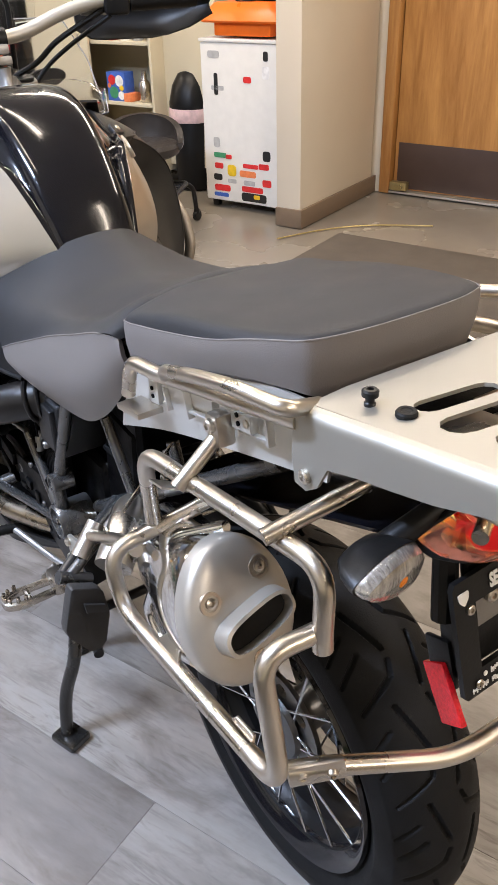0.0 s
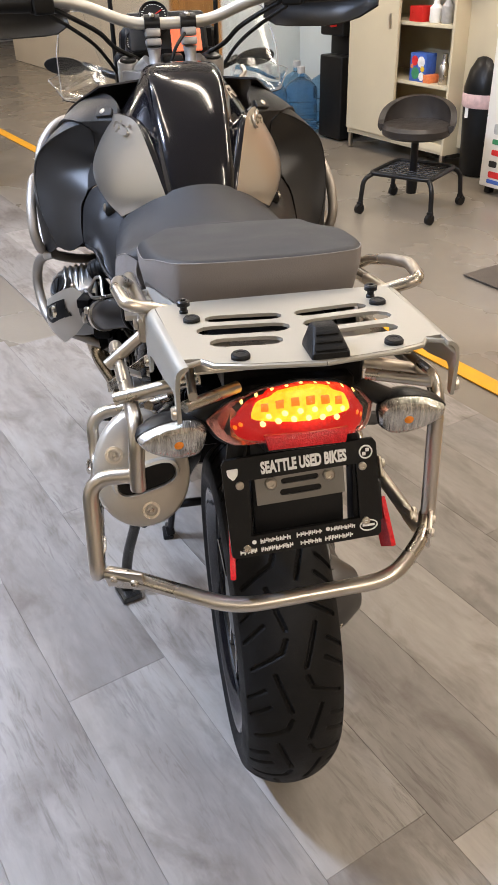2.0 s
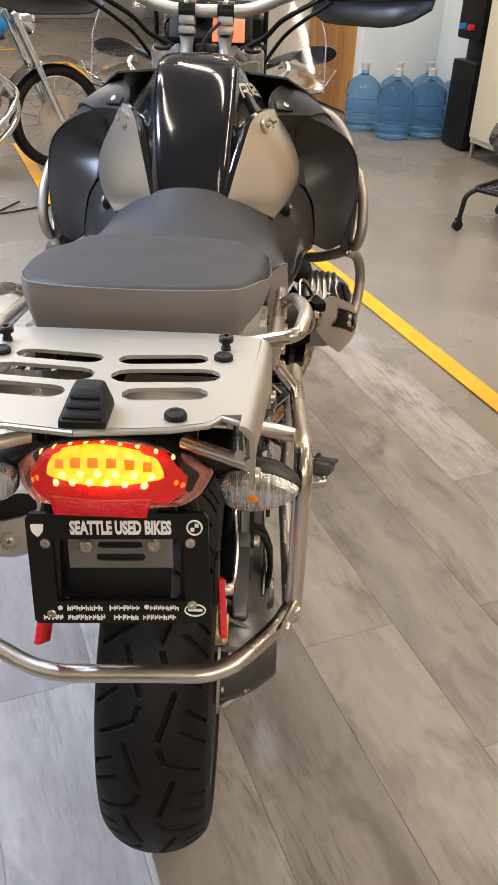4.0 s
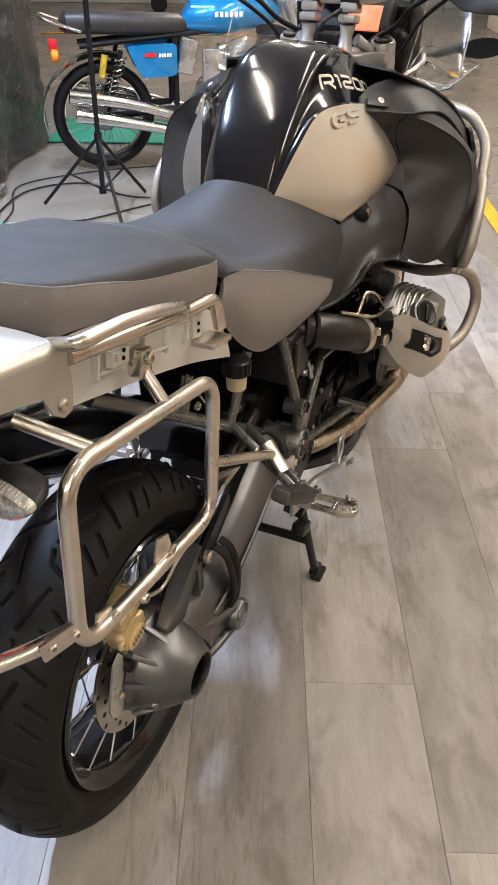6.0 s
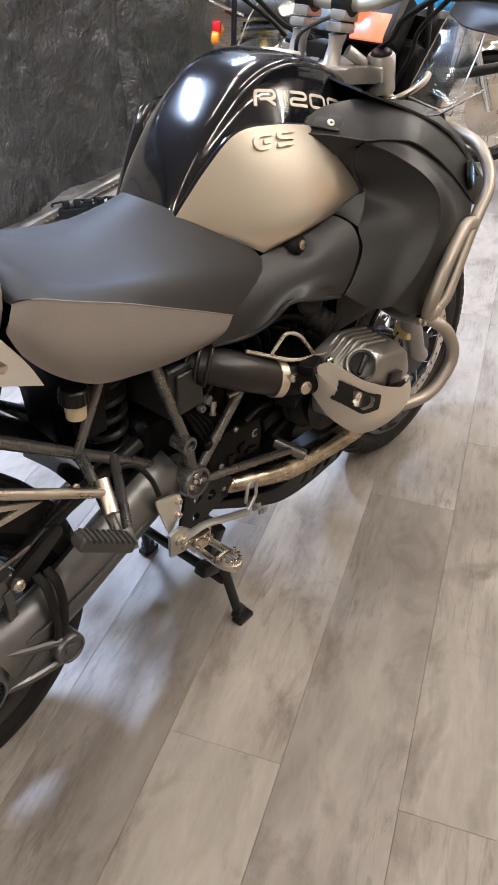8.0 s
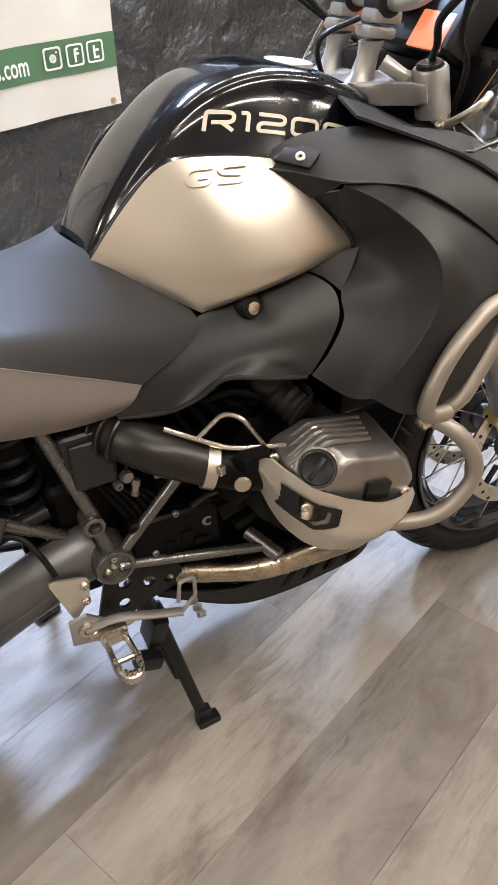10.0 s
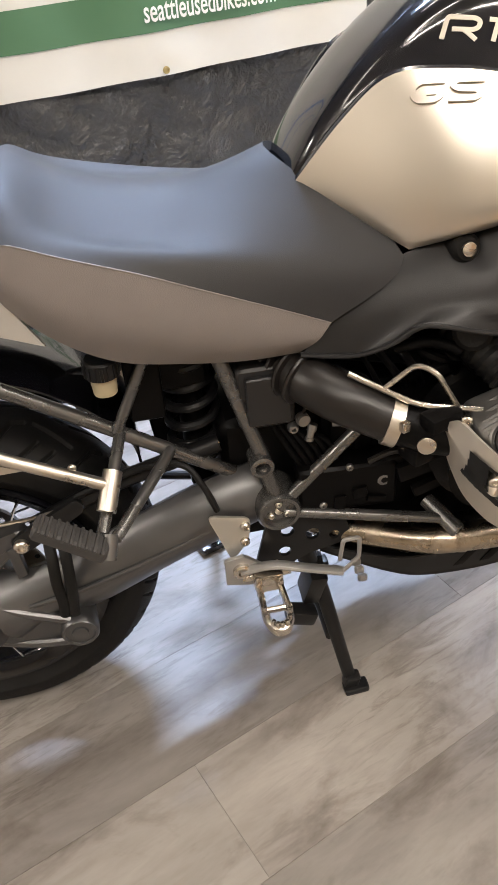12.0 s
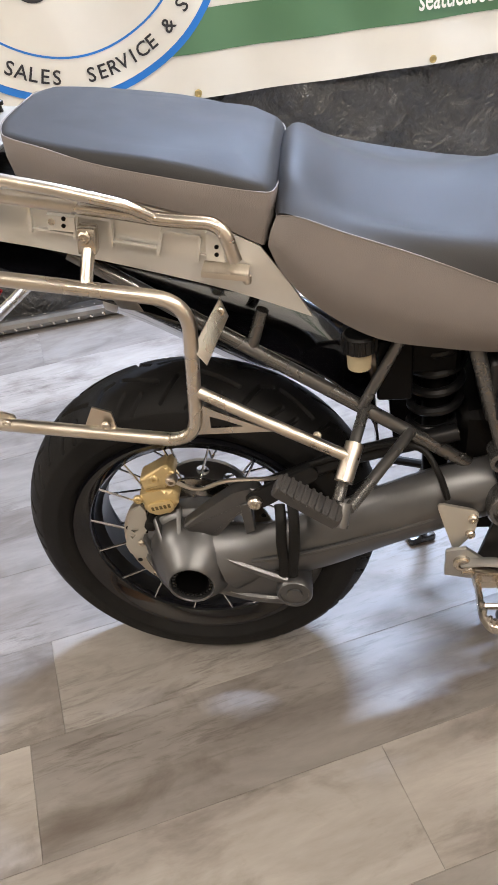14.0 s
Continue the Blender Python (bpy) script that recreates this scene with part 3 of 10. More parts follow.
def scatter(name, bm, material, parent, label="", sharp=35):
    """Links every loose piece of a bmesh as a part of its own; gives the first."""
    seen, first = set(), None
    bm.verts.index_update()
    for v in bm.verts:
        if v.index in seen or not v.link_faces:
            continue
        todo, isle = [v], []
        seen.add(v.index)
        while todo:
            a = todo.pop()
            isle.append(a)
            for e in a.link_edges:
                b = e.other_vert(a)
                if b.index not in seen:
                    seen.add(b.index)
                    todo.append(b)
        new_bm = bmesh.new()
        here = {a.index: new_bm.verts.new(a.co) for a in isle}
        for f in {f for a in isle for f in a.link_faces}:
            new_bm.faces.new([here[q.index] for q in f.verts])
        ob = link(new_bm, name, material, parent, label, sharp)
        first = first or ob
    bm.free()
    return first


def drape(ob, over, m, lift):
    """Lays a flat mesh, made in the plane of m, on the surface of another."""
    tree = BVHTree.FromPolygons([v.co for v in over.data.vertices], [tuple(p.vertices) for p in over.data.polygons])
    nv, back = m.col[2].to_3d().normalized(), m.inverted()
    for v in ob.data.vertices:
        hit, _, _, _ = tree.ray_cast(v.co + nv * 0.08, -nv)
        if hit:
            v.co = hit + nv * (lift + (back @ v.co).z)

# ---- ceiling lamps ----
CEIL = 3.1


def tube_lamp(n, s, length, turn, mat, watts, colour, label):
    m = at(n, s, CEIL - 0.06, turn)
    t = thing("ceiling_lamp", label, "ceiling lamp", m, "ceiling lamps")
    bm = bmesh.new()
    box(bm, (0, 0, 0.03), (0.16, length + 0.1, 0.05), (0, 0, 0), 0.01)
    part("housing", bm, M_FRIDGE, t)
    for dx in (-0.04, 0.04):
        bm = bmesh.new()
        sweep(bm, [(dx, -length / 2, -0.015), (dx, length / 2, -0.015)], 0.018, 12)
        part("tube", bm, mat, t, "lit fluorescent tube")
    lamp = area("lamp_light", m @ pose(0, 0, -0.05, 0, 0, 0), 0.07, length, watts, colour)
    return t


WARM, COOL = (1.0, 0.87, 0.70), (0.62, 0.76, 1.0)
# lamps out of view; those beside, behind and far along are added fill
for n, s in ((0.75, 1.05), (0.75, 2.45), (-0.45, 0.85), (-0.45, 2.25), (2.3, -0.6), (2.4, 2.4), (0.4, 5.2), (2.2, 5.0), (2.3, 0.9), (0.75, -1.9), (0.6, -3.9), (-1.4, -3.9), (0.2, 8.0), (0.2, 11.0)):
    tube_lamp(n, s, 1.2, 0, M_WARMTUBE, 70 if s < -3 or s > 7 else 9 if n < 1 and s < 3 else 14 if n < 1 else 36, WARM, "lit warm white twin-tube ceiling lamp, unseen")
# unseen cool strips near the backdrop, their form made up for the bluish light
tube_lamp(-1.45, 1.25, 0.9, 0, M_COOLTUBE, 185, COOL, "lit cool white twin-tube ceiling lamp, unseen")
tube_lamp(-0.9, 3.4, 1.2, 0, M_COOLTUBE, 70, COOL, "lit cool white twin-tube ceiling lamp, unseen")

# ---- structure ----
bm = bmesh.new()
box(bm, (3, 3, -0.055), (60, 60, 0.1), (0, 0, 0), 0)
ground = solo("floor", bm, M_CONC, "sealed grey-brown concrete garage floor", "floor", at(0, 0), kind="structure")
bm = bmesh.new()
box(bm, (0.5, 4.0, CEIL + 0.05), (14, 24, 0.1), (0, 0, 0), 0)
solo("ceiling", bm, M_CEIL, "off-white painted ceiling", "ceiling", at(0, 0), kind="structure")


def wall(name, n0, n1, s0, s1, z0=0.0, z1=CEIL, material=None, label="beige painted wall"):
    bm = bmesh.new()
    box(bm, ((n0 + n1) / 2, (s0 + s1) / 2, (z0 + z1) / 2), (n1 - n0, s1 - s0, z1 - z0), (0, 0, 0), 0.004)
    return solo(name, bm, material or M_WALL, label, "wall", at(0, 0), kind="structure")


wall("wall_column", 3.08, 3.95, 1.80, 1.95, label="beige painted wall end")
wall("wall_alcove", 3.85, 3.95, 1.95, 5.30, material=M_WALLC, label="pale painted wall of the alcove")
wall("wall_bottles", 3.15, 3.95, 5.30, 5.42, material=M_WALLC, label="pale blue-white wall behind the water bottles")
wall("wall_side", 3.15, 3.27, 6.30, 11.0, label="beige painted wall")
wall("wall_side_lintel", 3.15, 3.27, 5.42, 6.30, 2.1, CEIL, label="beige painted wall over a door")
wall("wall_door_pier", 4.0, 4.12, 1.76, 1.95, label="beige painted wall beside the door")
wall("wall_door_lintel", 4.0, 4.12, 0.70, 1.76, 2.13, CEIL, label="beige painted wall over the door")
wall("wall_door_far", 4.0, 4.12, -6.0, 0.70, label="beige painted wall")
wall("wall_end", -7.0, 6.0, 13.5, 13.62, material=M_DARKWALL, label="grey end wall of the hall")
wall("wall_left", -5.2, -5.08, -6.0, 13.5, material=M_DARKWALL, label="grey side wall of the hall")
# the back wall is unseen; its pale paint bounces light onto the motorcycle's rear
wall("wall_back", -5.2, 4.1, -6.1, -6.0, label="unseen back wall of the hall, beige to bounce light")
for name, n0, n1, s0, s1 in (("baseboard_column", 3.065, 3.08, 1.79, 1.95), ("baseboard_wall", 3.065, 3.99, 1.785, 1.80)):
    bm = bmesh.new()
    box(bm, ((n0 + n1) / 2, (s0 + s1) / 2, 0.05), (n1 - n0, s1 - s0, 0.10), (0, 0, 0), 0.003)
    solo(name, bm, M_BASE, "brown vinyl baseboard", "baseboard", at(0, 0), kind="structure")

# doors
def door(name, n, s0, s1, kick, label):
    """A door in a wall that faces the low-n side, hinged at s1."""
    d = thing(name, label, "door", at(n, s0), kind="structure")
    w = s1 - s0
    bm = bmesh.new()
    box(bm, (0.04, w / 2, 1.04), (0.045, w - 0.012, 2.04), (0, 0, 0), 0.003)
    leaf = part("door_leaf", bm, M_DOORWOOD, d, "oak veneered door leaf")
    for nm, c, s in (("jamb", (0.03, w + 0.035, 1.06), (0.13, 0.07, 2.12)), ("jamb", (0.03, -0.035, 1.06), (0.13, 0.07, 2.12)), ("head", (0.03, w / 2, 2.10), (0.13, w + 0.14, 0.07))):
        bm = bmesh.new()
        box(bm, c, s, (0, 0, 0), 0.006)
        part(nm, bm, M_DOORWOOD, d, "stained oak door frame")
    if kick:
        bm = bmesh.new()
        box(bm, (0.012, w / 2, 0.165), (0.006, w - 0.06, 0.27), (0, 0, 0), 0.002)
        part("kick_plate", bm, M_BROWNPLATE, leaf, "dark brown kick plate")
        bm = bmesh.new()
        box(bm, (-0.02, w - 0.06, 0.05), (0.05, 0.11, 0.05), (0, 0, 0), 0.006)
        part("door_stop", bm, M_BRASS, leaf, "brass door stop")
        bm = bmesh.new()
        box(bm, (0.01, w / 2, 0.012), (0.10, w, 0.012), (0, 0, 0), 0.003)
        part("threshold", bm, M_ALU, d, "pale metal threshold")
    bm = bmesh.new()
    lathe(bm, [(0, 0.03), (0.008, 0.03), (0.012, 0.012), (0.04, 0.012), (0.045, 0.028), (0.065, 0.03), (0.075, 0.02), (0.075, 0.001)], (0.015, 0.09, 1.0), (-1, 0, 0), 24)
    part("door_knob", bm, M_BRASS, leaf, "brass door knob")
    return d


door("door_1", 4.02, 0.80, 1.69, True, "closed oak door with a dark kick plate")
door("door_2", 3.17, 5.49, 6.23, False, "closed oak door beside the water bottles")

# knob of a cupboard on the column's flank
bm = bmesh.new()
lathe(bm, [(0, 0.02), (0.01, 0.016), (0.03, 0.014), (0.034, 0.022), (0.05, 0.024), (0.056, 0.016), (0.056, 0.001)], (0, 0, 0), (0, -1, 0), 20)
solo("wall_knob", bm, M_BRASS, "small brass knob on the beige wall", "knob", at(3.22, 1.80, 1.17))

# carpet, yellow lines, threshold strip
bm = bmesh.new()
box(bm, (1.0, -1.2, 0.0), (2.0, 2.78, 0.012), (0, 0, 0), 0.004)
solo("carpet_mat", bm, M_MAT, "dark brown carpet mat on the concrete", "mat", at(2.05, 0.21, -0.001))
for nm, n0, n1, s0, s1 in (("floor_line", 1.405, 1.48, -3.0, 8.75), ("floor_line", 0.36, 0.435, 3.6, 5.1), ("floor_line", 1.0, 1.48, 8.75, 8.83), ("floor_line", -2.5, 1.0, 9.9, 9.97)):
    bm = bmesh.new()
    box(bm, ((n0 + n1) / 2, (s0 + s1) / 2, 0.001), (n1 - n0, s1 - s0, 0.004), (0, 0, 0), 0)
    solo(nm, bm, M_YELLOW, "worn yellow floor marking tape", "floor marking", at(0, 0), "yellow floor lines", kind="structure")

# backdrop: black tarpaulin hung on a line, with folds
C0, C1 = V(-1.27, -0.95, 0), V(-2.30, 2.26, 0)
CD = (C1 - C0).normalized()
CN = V(CD.y, -CD.x, 0)
CUR = Matrix((CD, V(0, 0, 1), CN)).transposed().to_4x4()
CUR.translation = C0
bm = bmesh.new()
rnd = random.Random(5)
grid = []
for i in range(461):
    u = -2.6 + 7.6 * i / 460
    row = []
    for j in range(141):
        z = 0.03 + 2.25 * j / 140
        d = 0.018 * math.sin(u * 5.3 + 1.2 * math.sin(z * 2.1)) + 0.012 * math.sin(u * 11.0 + z) + 0.03 * noise.noise(V(u * 1.3, z * 1.1, 3.1)) + 0.014 * noise.noise(V(u * 5, z * 4.0, 7.7)) + 0.030 * abs(noise.noise(V(u * 5.0 + z * 2.5, z * 5.5, 1.7))) + 0.014 * abs(noise.noise(V(u * 13 - z * 4, z * 11.0, 5.2))) + 0.006 * abs(noise.noise(V(u * 24 + z * 7, z * 21.0 - u * 5, 2.9)))
        if 3.85 < u < 3.99:
            d -= 0.05 * (1 - abs(u - 3.92) / 0.07)
        row.append(CUR @ V(u, z, d - 0.055))
    grid.append(row)
sheet(bm, grid, 0.004, False)
solo("backdrop", bm, M_CURTAIN, "black tarpaulin backdrop with creases", "backdrop", kind="structure")

# ---- the motorcycle: y ahead, x to its right, rear axle over y = 0 ----
bike = thing("motorcycle", "black and champagne touring motorcycle with steel luggage racks on its stand", "motorcycle")


def BM():
    return bmesh.new()


# -- wheels --
def tread(s, a, segs):
    """Distance from a point of the tread to the nearest groove."""
    best = 1.0
    for (s0, a0), (s1, a1) in segs:
        ds, da = s1 - s0, a1 - a0
        t = max(0.0, min(1.0, ((s - s0) * ds + (a - a0) * da) / (ds * ds + da * da)))
        best = min(best, math.hypot(s - s0 - ds * t, a - a0 - da * t))
    return best


def tyre_mesh(rad, half, rim_r, period_n, around=900, across=150):
    """A tyre about the x axis with its tread grooves cut in."""
    per = 2 * math.pi * rad / period_n
    base = [((0.00, 0.034), (0.48, 0.013)), ((0.60, 0.014), (0.74, 0.021)), ((0.74, 0.021), (0.95, 0.074)), ((0.42, 0.046), (0.62, 0.084)), ((0.20, 0.053), (0.36, 0.086))]
    segs = []
    for (s0, a0), (s1, a1) in base:
        for k in (-2, -1, 0, 1):
            segs.append((((s0 + k) * per, a0), ((s1 + k) * per, a1)))
            segs.append((((s0 + k + 0.55) * per, -a0), ((s1 + k + 0.55) * per, -a1)))
    prof = []
    for j in range(across):
        u = -1 + 2 * j / (across - 1)
        au = abs(u)
        if au < 0.62:
            ang = au / 0.62 * radians(62)
            cr = half * 1.06
            x, dz = cr * math.sin(ang), cr * (1 - math.cos(ang)) * 0.8
        else:
            t = (au - 0.62) / 0.38
            x0, d0 = half * 1.06 * math.sin(radians(62)), half * 1.06 * (1 - math.cos(radians(62))) * 0.8
            x = x0 + (half - x0) * math.sin(min(t * 2.0, 1.0) * math.pi / 2) - max(0, t - 0.5) * 2 * half * 0.24
            dz = d0 + (rad - rim_r - d0) * t
        prof.append((math.copysign(x, u), dz))
    verts, faces = [], []
    for i in range(around):
        th = 2 * math.pi * i / around
        s = rad * th % per
        for j, (x, dz) in enumerate(prof):
            r = rad - dz
            u = abs(-1 + 2 * j / (across - 1))
            if u < 0.7:
                arc = math.copysign(half * 1.06 * radians(62) * u / 0.62, x)
                d = tread(s, arc, segs)
                if d < 0.0040:
                    r -= 0.0060 * min(1.0, (0.0040 - d) / 0.0024)
            elif 0.76 < u < 0.78:
                r += 0.0012
            verts.append((x, r * math.cos(th), r * math.sin(th)))
    for i in range(around):
        for j in range(across - 1):
            a, b = i * across + j, ((i + 1) % around) * across + j
            faces.append((a, a + 1, b + 1, b))
    me = bpy.data.meshes.new("tyre")
    me.from_pydata(verts, [], faces)
    return me




def build_wheel(name, centre, rad, half, rim_r, period_n, spokes, around, label):
    bmr = BM()
    rw = half * 0.80
    prof = [(-rw, rim_r + 0.004), (-rw, rim_r - 0.012), (-rw + 0.006, rim_r - 0.022), (-rw * 0.55, rim_r - 0.027), (-rw * 0.4, rim_r - 0.036), (rw * 0.4, rim_r - 0.036),
            (rw * 0.55, rim_r - 0.027), (rw - 0.006, rim_r - 0.022), (rw, rim_r - 0.012), (rw, rim_r + 0.004), (rw - 0.006, rim_r + 0.006), (rw - 0.012, rim_r - 0.004),
            (-rw + 0.012, rim_r - 0.004), (-rw + 0.006, rim_r + 0.006), (-rw, rim_r + 0.004)]
    lathe(bmr, prof, centre, (1, 0, 0), 72, caps=False)
    rim = link(bmr, name, M_BLACK, bike, label)
    me = tyre_mesh(rad, half, rim_r, period_n, around)
    me.materials.append(M_TYRE)
    me.polygons.foreach_set("use_smooth", [True] * len(me.polygons))
    me.set_sharp_from_angle(angle=radians(40))
    ty = new("tyre", me)
    ty.parent, ty.location = rim, centre
    ty["label"] = "black road tyre with slanted tread grooves"
    c = Vector(centre)
    bmh = BM()
    lathe(bmh, [(-0.062, 0.012), (-0.062, 0.052), (-0.054, 0.056), (-0.048, 0.036), (0.048, 0.036), (0.054, 0.056), (0.062, 0.052), (0.062, 0.012)], c, (1, 0, 0), 32)
    part("hub", bmh, M_CAST, rim)
    for side in (1, -1):
        bmf = BM()
        lathe(bmf, [(side * (rw - 0.016), rim_r - 0.026), (side * (rw - 0.004), rim_r - 0.020), (side * (rw + 0.002), rim_r - 0.010), (side * (rw + 0.009), rim_r - 0.004), (side * (rw + 0.011), rim_r + 0.003), (side * (rw + 0.006), rim_r + 0.006), (side * (rw - 0.01), rim_r + 0.004)], c, (1, 0, 0), 96, caps=False)
        part("rim_flange", bmf, M_TANK, rim, "gloss black rim edge")
    sp = BM()
    sweep(sp, [(0, 0, 0), (0, 0, 1)], 0.0021, 6)
    spoke_me = None
    for k in range(spokes):
        side = 1 if k % 2 else -1
        th = 2 * math.pi * k / spokes
        lean = radians(26) * (1 if (k // 2) % 2 else -1)
        p0 = c + V(side * 0.055, 0.048 * math.cos(th + lean), 0.048 * math.sin(th + lean))
        p1 = c + V(side * rw * 0.86, (rim_r - 0.018) * math.cos(th), (rim_r - 0.018) * math.sin(th))
        if spoke_me is None:
            first = part("spoke", sp, M_CHROME, rim)
            spoke_me = first.data
            ob = first
        else:
            ob = new("spoke", spoke_me)
            ob.parent = rim
        ob.matrix_basis = Matrix.Translation(p0) @ (p1 - p0).to_track_quat("Z", "Y").to_matrix().to_4x4() @ Matrix.Diagonal((1, 1, (p1 - p0).length, 1))
    return rim


AX_R, AX_F = (0.012, 0.0, 0.315), (0.022, 1.415, 0.327)
rear_wheel = build_wheel("rear_wheel", AX_R, 0.310, 0.081, 0.2155, 15, 32, 1500, "black wire-spoked rear wheel")
front_wheel = build_wheel("front_wheel", AX_F, 0.327, 0.056, 0.247, 20, 32, 700, "black wire-spoked front wheel")


def disc(x, c, r0, r1, parent, holes=30):
    bm = BM()
    lathe(bm, [(x - 0.0025, r0), (x - 0.0025, r1), (x + 0.0025, r1), (x + 0.0025, r0), (x - 0.0025, r0)], c, (1, 0, 0), 60, caps=False)
    d = part("brake_disc", bm, M_STEEL, parent)
    bmc = BM()
    for k in range(6):
        th = 2 * math.pi * k / 6
        box(bmc, (x, c[1] + math.cos(th) * (r0 - 0.018), c[2] + math.sin(th) * (r0 - 0.018)), (0.006, 0.05, 0.016), (math.degrees(th), 0, 0), 0.002)
    lathe(bmc, [(x - 0.006, 0.03), (x - 0.006, 0.06), (x + 0.006, 0.06), (x + 0.006, 0.03)], c, (1, 0, 0), 28)
    scatter("disc_carrier", bmc, M_BLACK, parent)
    bmh = BM()
    for k in range(holes):
        th = 2 * math.pi * k / holes
        rr = r0 + (r1 - r0) * (0.3, 0.55, 0.8)[k % 3]
        lathe(bmh, [(x - 0.0032, 0.0045), (x + 0.0032, 0.0045)], (c[0], c[1] + math.cos(th) * rr, c[2] + math.sin(th) * rr), (1, 0, 0), 8)
    scatter("disc_hole", bmh, M_BLACK, parent)


disc(0.062, AX_R, 0.098, 0.1325, rear_wheel)
bm = BM()
rings_ = [[(AX_R[1] + r * math.cos(2 * math.pi * k / 36), AX_R[2] + r * math.sin(2 * math.pi * k / 36)) for k in range(36)] for r in (0.088,)]
cuts = [[(AX_R[1] + 0.066 * math.cos(a) + 0.012 * math.cos(2 * math.pi * k / 10), AX_R[2] + 0.066 * math.sin(a) + 0.012 * math.sin(2 * math.pi * k / 10)) for k in range(10)] for a in (2 * math.pi * j / 8 for j in range(8))]
pierced(bm, rings_[0], cuts, 0.008, Matrix(((0, 0, 1, -0.028), (1, 0, 0, 0), (0, 1, 0, 0), (0, 0, 0, 1))))
part("hub_flange", bm, M_LIGHTCAST, rear_wheel, "pale cast hub flange with round cut-outs")
disc(0.078, AX_F, 0.118, 0.1525, front_wheel)
disc(-0.078, AX_F, 0.118, 0.1525, front_wheel)

# -- rear drive: one-sided swingarm on the right --
bm = BM()
spine = [((0.118, 0.055, 0.318), 0.062, 0.072), ((0.122, 0.12, 0.33), 0.046, 0.056), ((0.122, 0.20, 0.352), 0.044, 0.054), ((0.118, 0.30, 0.395), 0.045, 0.054), ((0.112, 0.40, 0.432), 0.046, 0.054), ((0.105, 0.485, 0.455), 0.046, 0.052)]
rings = []
for (px, py, pz), hx, hz in spine:
    rings.append([V(px + hx * math.cos(a) * (1 - 0.12 * abs(math.sin(2 * a))), py - 0.35 * hz * math.sin(a), pz + hz * math.sin(a) * (1 - 0.12 * abs(math.sin(2 * a)))) for a in (2 * math.pi * k / 24 for k in range(24))])
rings = [list(r) for r in zip(*[spline([ring_[j] for ring_ in rings], 5) for j in range(24)])]
loft(bm, rings)
swing = part("swingarm", bm, M_CAST, bike, "graphite cast swingarm")
bm = BM()
sweep(bm, spline([(0.163, 0.10, 0.345), (0.166, 0.2, 0.37), (0.16, 0.33, 0.41), (0.15, 0.44, 0.445)], 6), 0.0035, 8)
part("swingarm_rib", bm, M_CAST, swing)

bm = BM()
hubprof = [(0.050, 0.055), (0.055, 0.086), (0.088, 0.090), (0.094, 0.086), (0.098, 0.081), (0.112, 0.079), (0.130, 0.072), (0.146, 0.062), (0.160, 0.051), (0.168, 0.0445), (0.173, 0.0410), (0.176, 0.0370), (0.174, 0.0350), (0.12, 0.034), (0.12, 0.001)]
lathe(bm, hubprof, AX_R, (1, 0, 0), 56, caps=False)
drive = part("final_drive", bm, M_CAST, bike, "graphite cast final drive housing")
# flared ribs round the drum's rim
for k in range(10):
    th = radians(40 + k * 30)
    e_ = V(0, math.cos(th), math.sin(th))
    bm = BM()
    slab(bm, [V(AX_R[0] + x, AX_R[1], AX_R[2]) + e_ * r for x, r in ((0.084, 0.080), (0.084, 0.0945), (0.093, 0.0955), (0.136, 0.0675), (0.130, 0.060))], V(0, -math.sin(th), math.cos(th)), 0.009, 0.003)
    part("drum_rib", bm, M_CAST, drive)
bm = BM()
lathe(bm, [(0.166, 0.0350), (0.166, 0.0280), (0.125, 0.027), (0.125, 0.001)], AX_R, (1, 0, 0), 40, caps=False)
bore = part("axle_bore", bm, M_DARK, drive)
bm = BM()
for k in range(26):
    th = 2 * math.pi * k / 26
    box(bm, (AX_R[0] + 0.168, AX_R[1] + 0.0312 * math.cos(th), AX_R[2] + 0.0312 * math.sin(th)), (0.004, 0.0052, 0.0042), (math.degrees(th), 0, 0), 0.0008, 1)
part("bore_teeth", bm, M_BLACK, bore, "dark toothed ring in the bore")
for th in (radians(196), radians(300)):
    bm = BM()
    bolt(bm, (AX_R[0] + 0.126, AX_R[1] + 0.070 * math.cos(th), AX_R[2] + 0.070 * math.sin(th)), (0.8, 0.6 * math.cos(th), 0.6 * math.sin(th)), 0.0062, 0.006)
    part("housing_bolt", bm, M_STEEL, drive)
# lower link: a ribbed casting out to its round joint
bm = BM()
slab(bm, fillet([(0.150, 0.030, 0.352), (0.158, 0.150, 0.316), (0.158, 0.182, 0.300), (0.158, 0.172, 0.262), (0.152, 0.110, 0.258), (0.148, 0.025, 0.272)], 0.012, 3, closed=True), (1, 0, 0), 0.010, 0.003)
sweep(bm, spline([(0.150, 0.030, 0.358), (0.162, 0.085, 0.336), (0.172, 0.155, 0.312)], 5), 0.0085, 10)
sweep(bm, spline([(0.146, 0.025, 0.268), (0.160, 0.095, 0.260), (0.172, 0.158, 0.266)], 5), 0.0085, 10)
link_ = part("drive_link", bm, M_CAST, drive, "ribbed cast link")
bm = BM()
lathe(bm, [(0.135, 0.027), (0.170, 0.0295), (0.182, 0.0295), (0.186, 0.027), (0.186, 0.0235), (0.183, 0.0225), (0.183, 0.013), (0.186, 0.012), (0.186, 0.001)], (0, 0.166, 0.290), (1, 0, 0), 30)
part("link_joint", bm, M_CAST, link_, "round rubber-bushed joint")
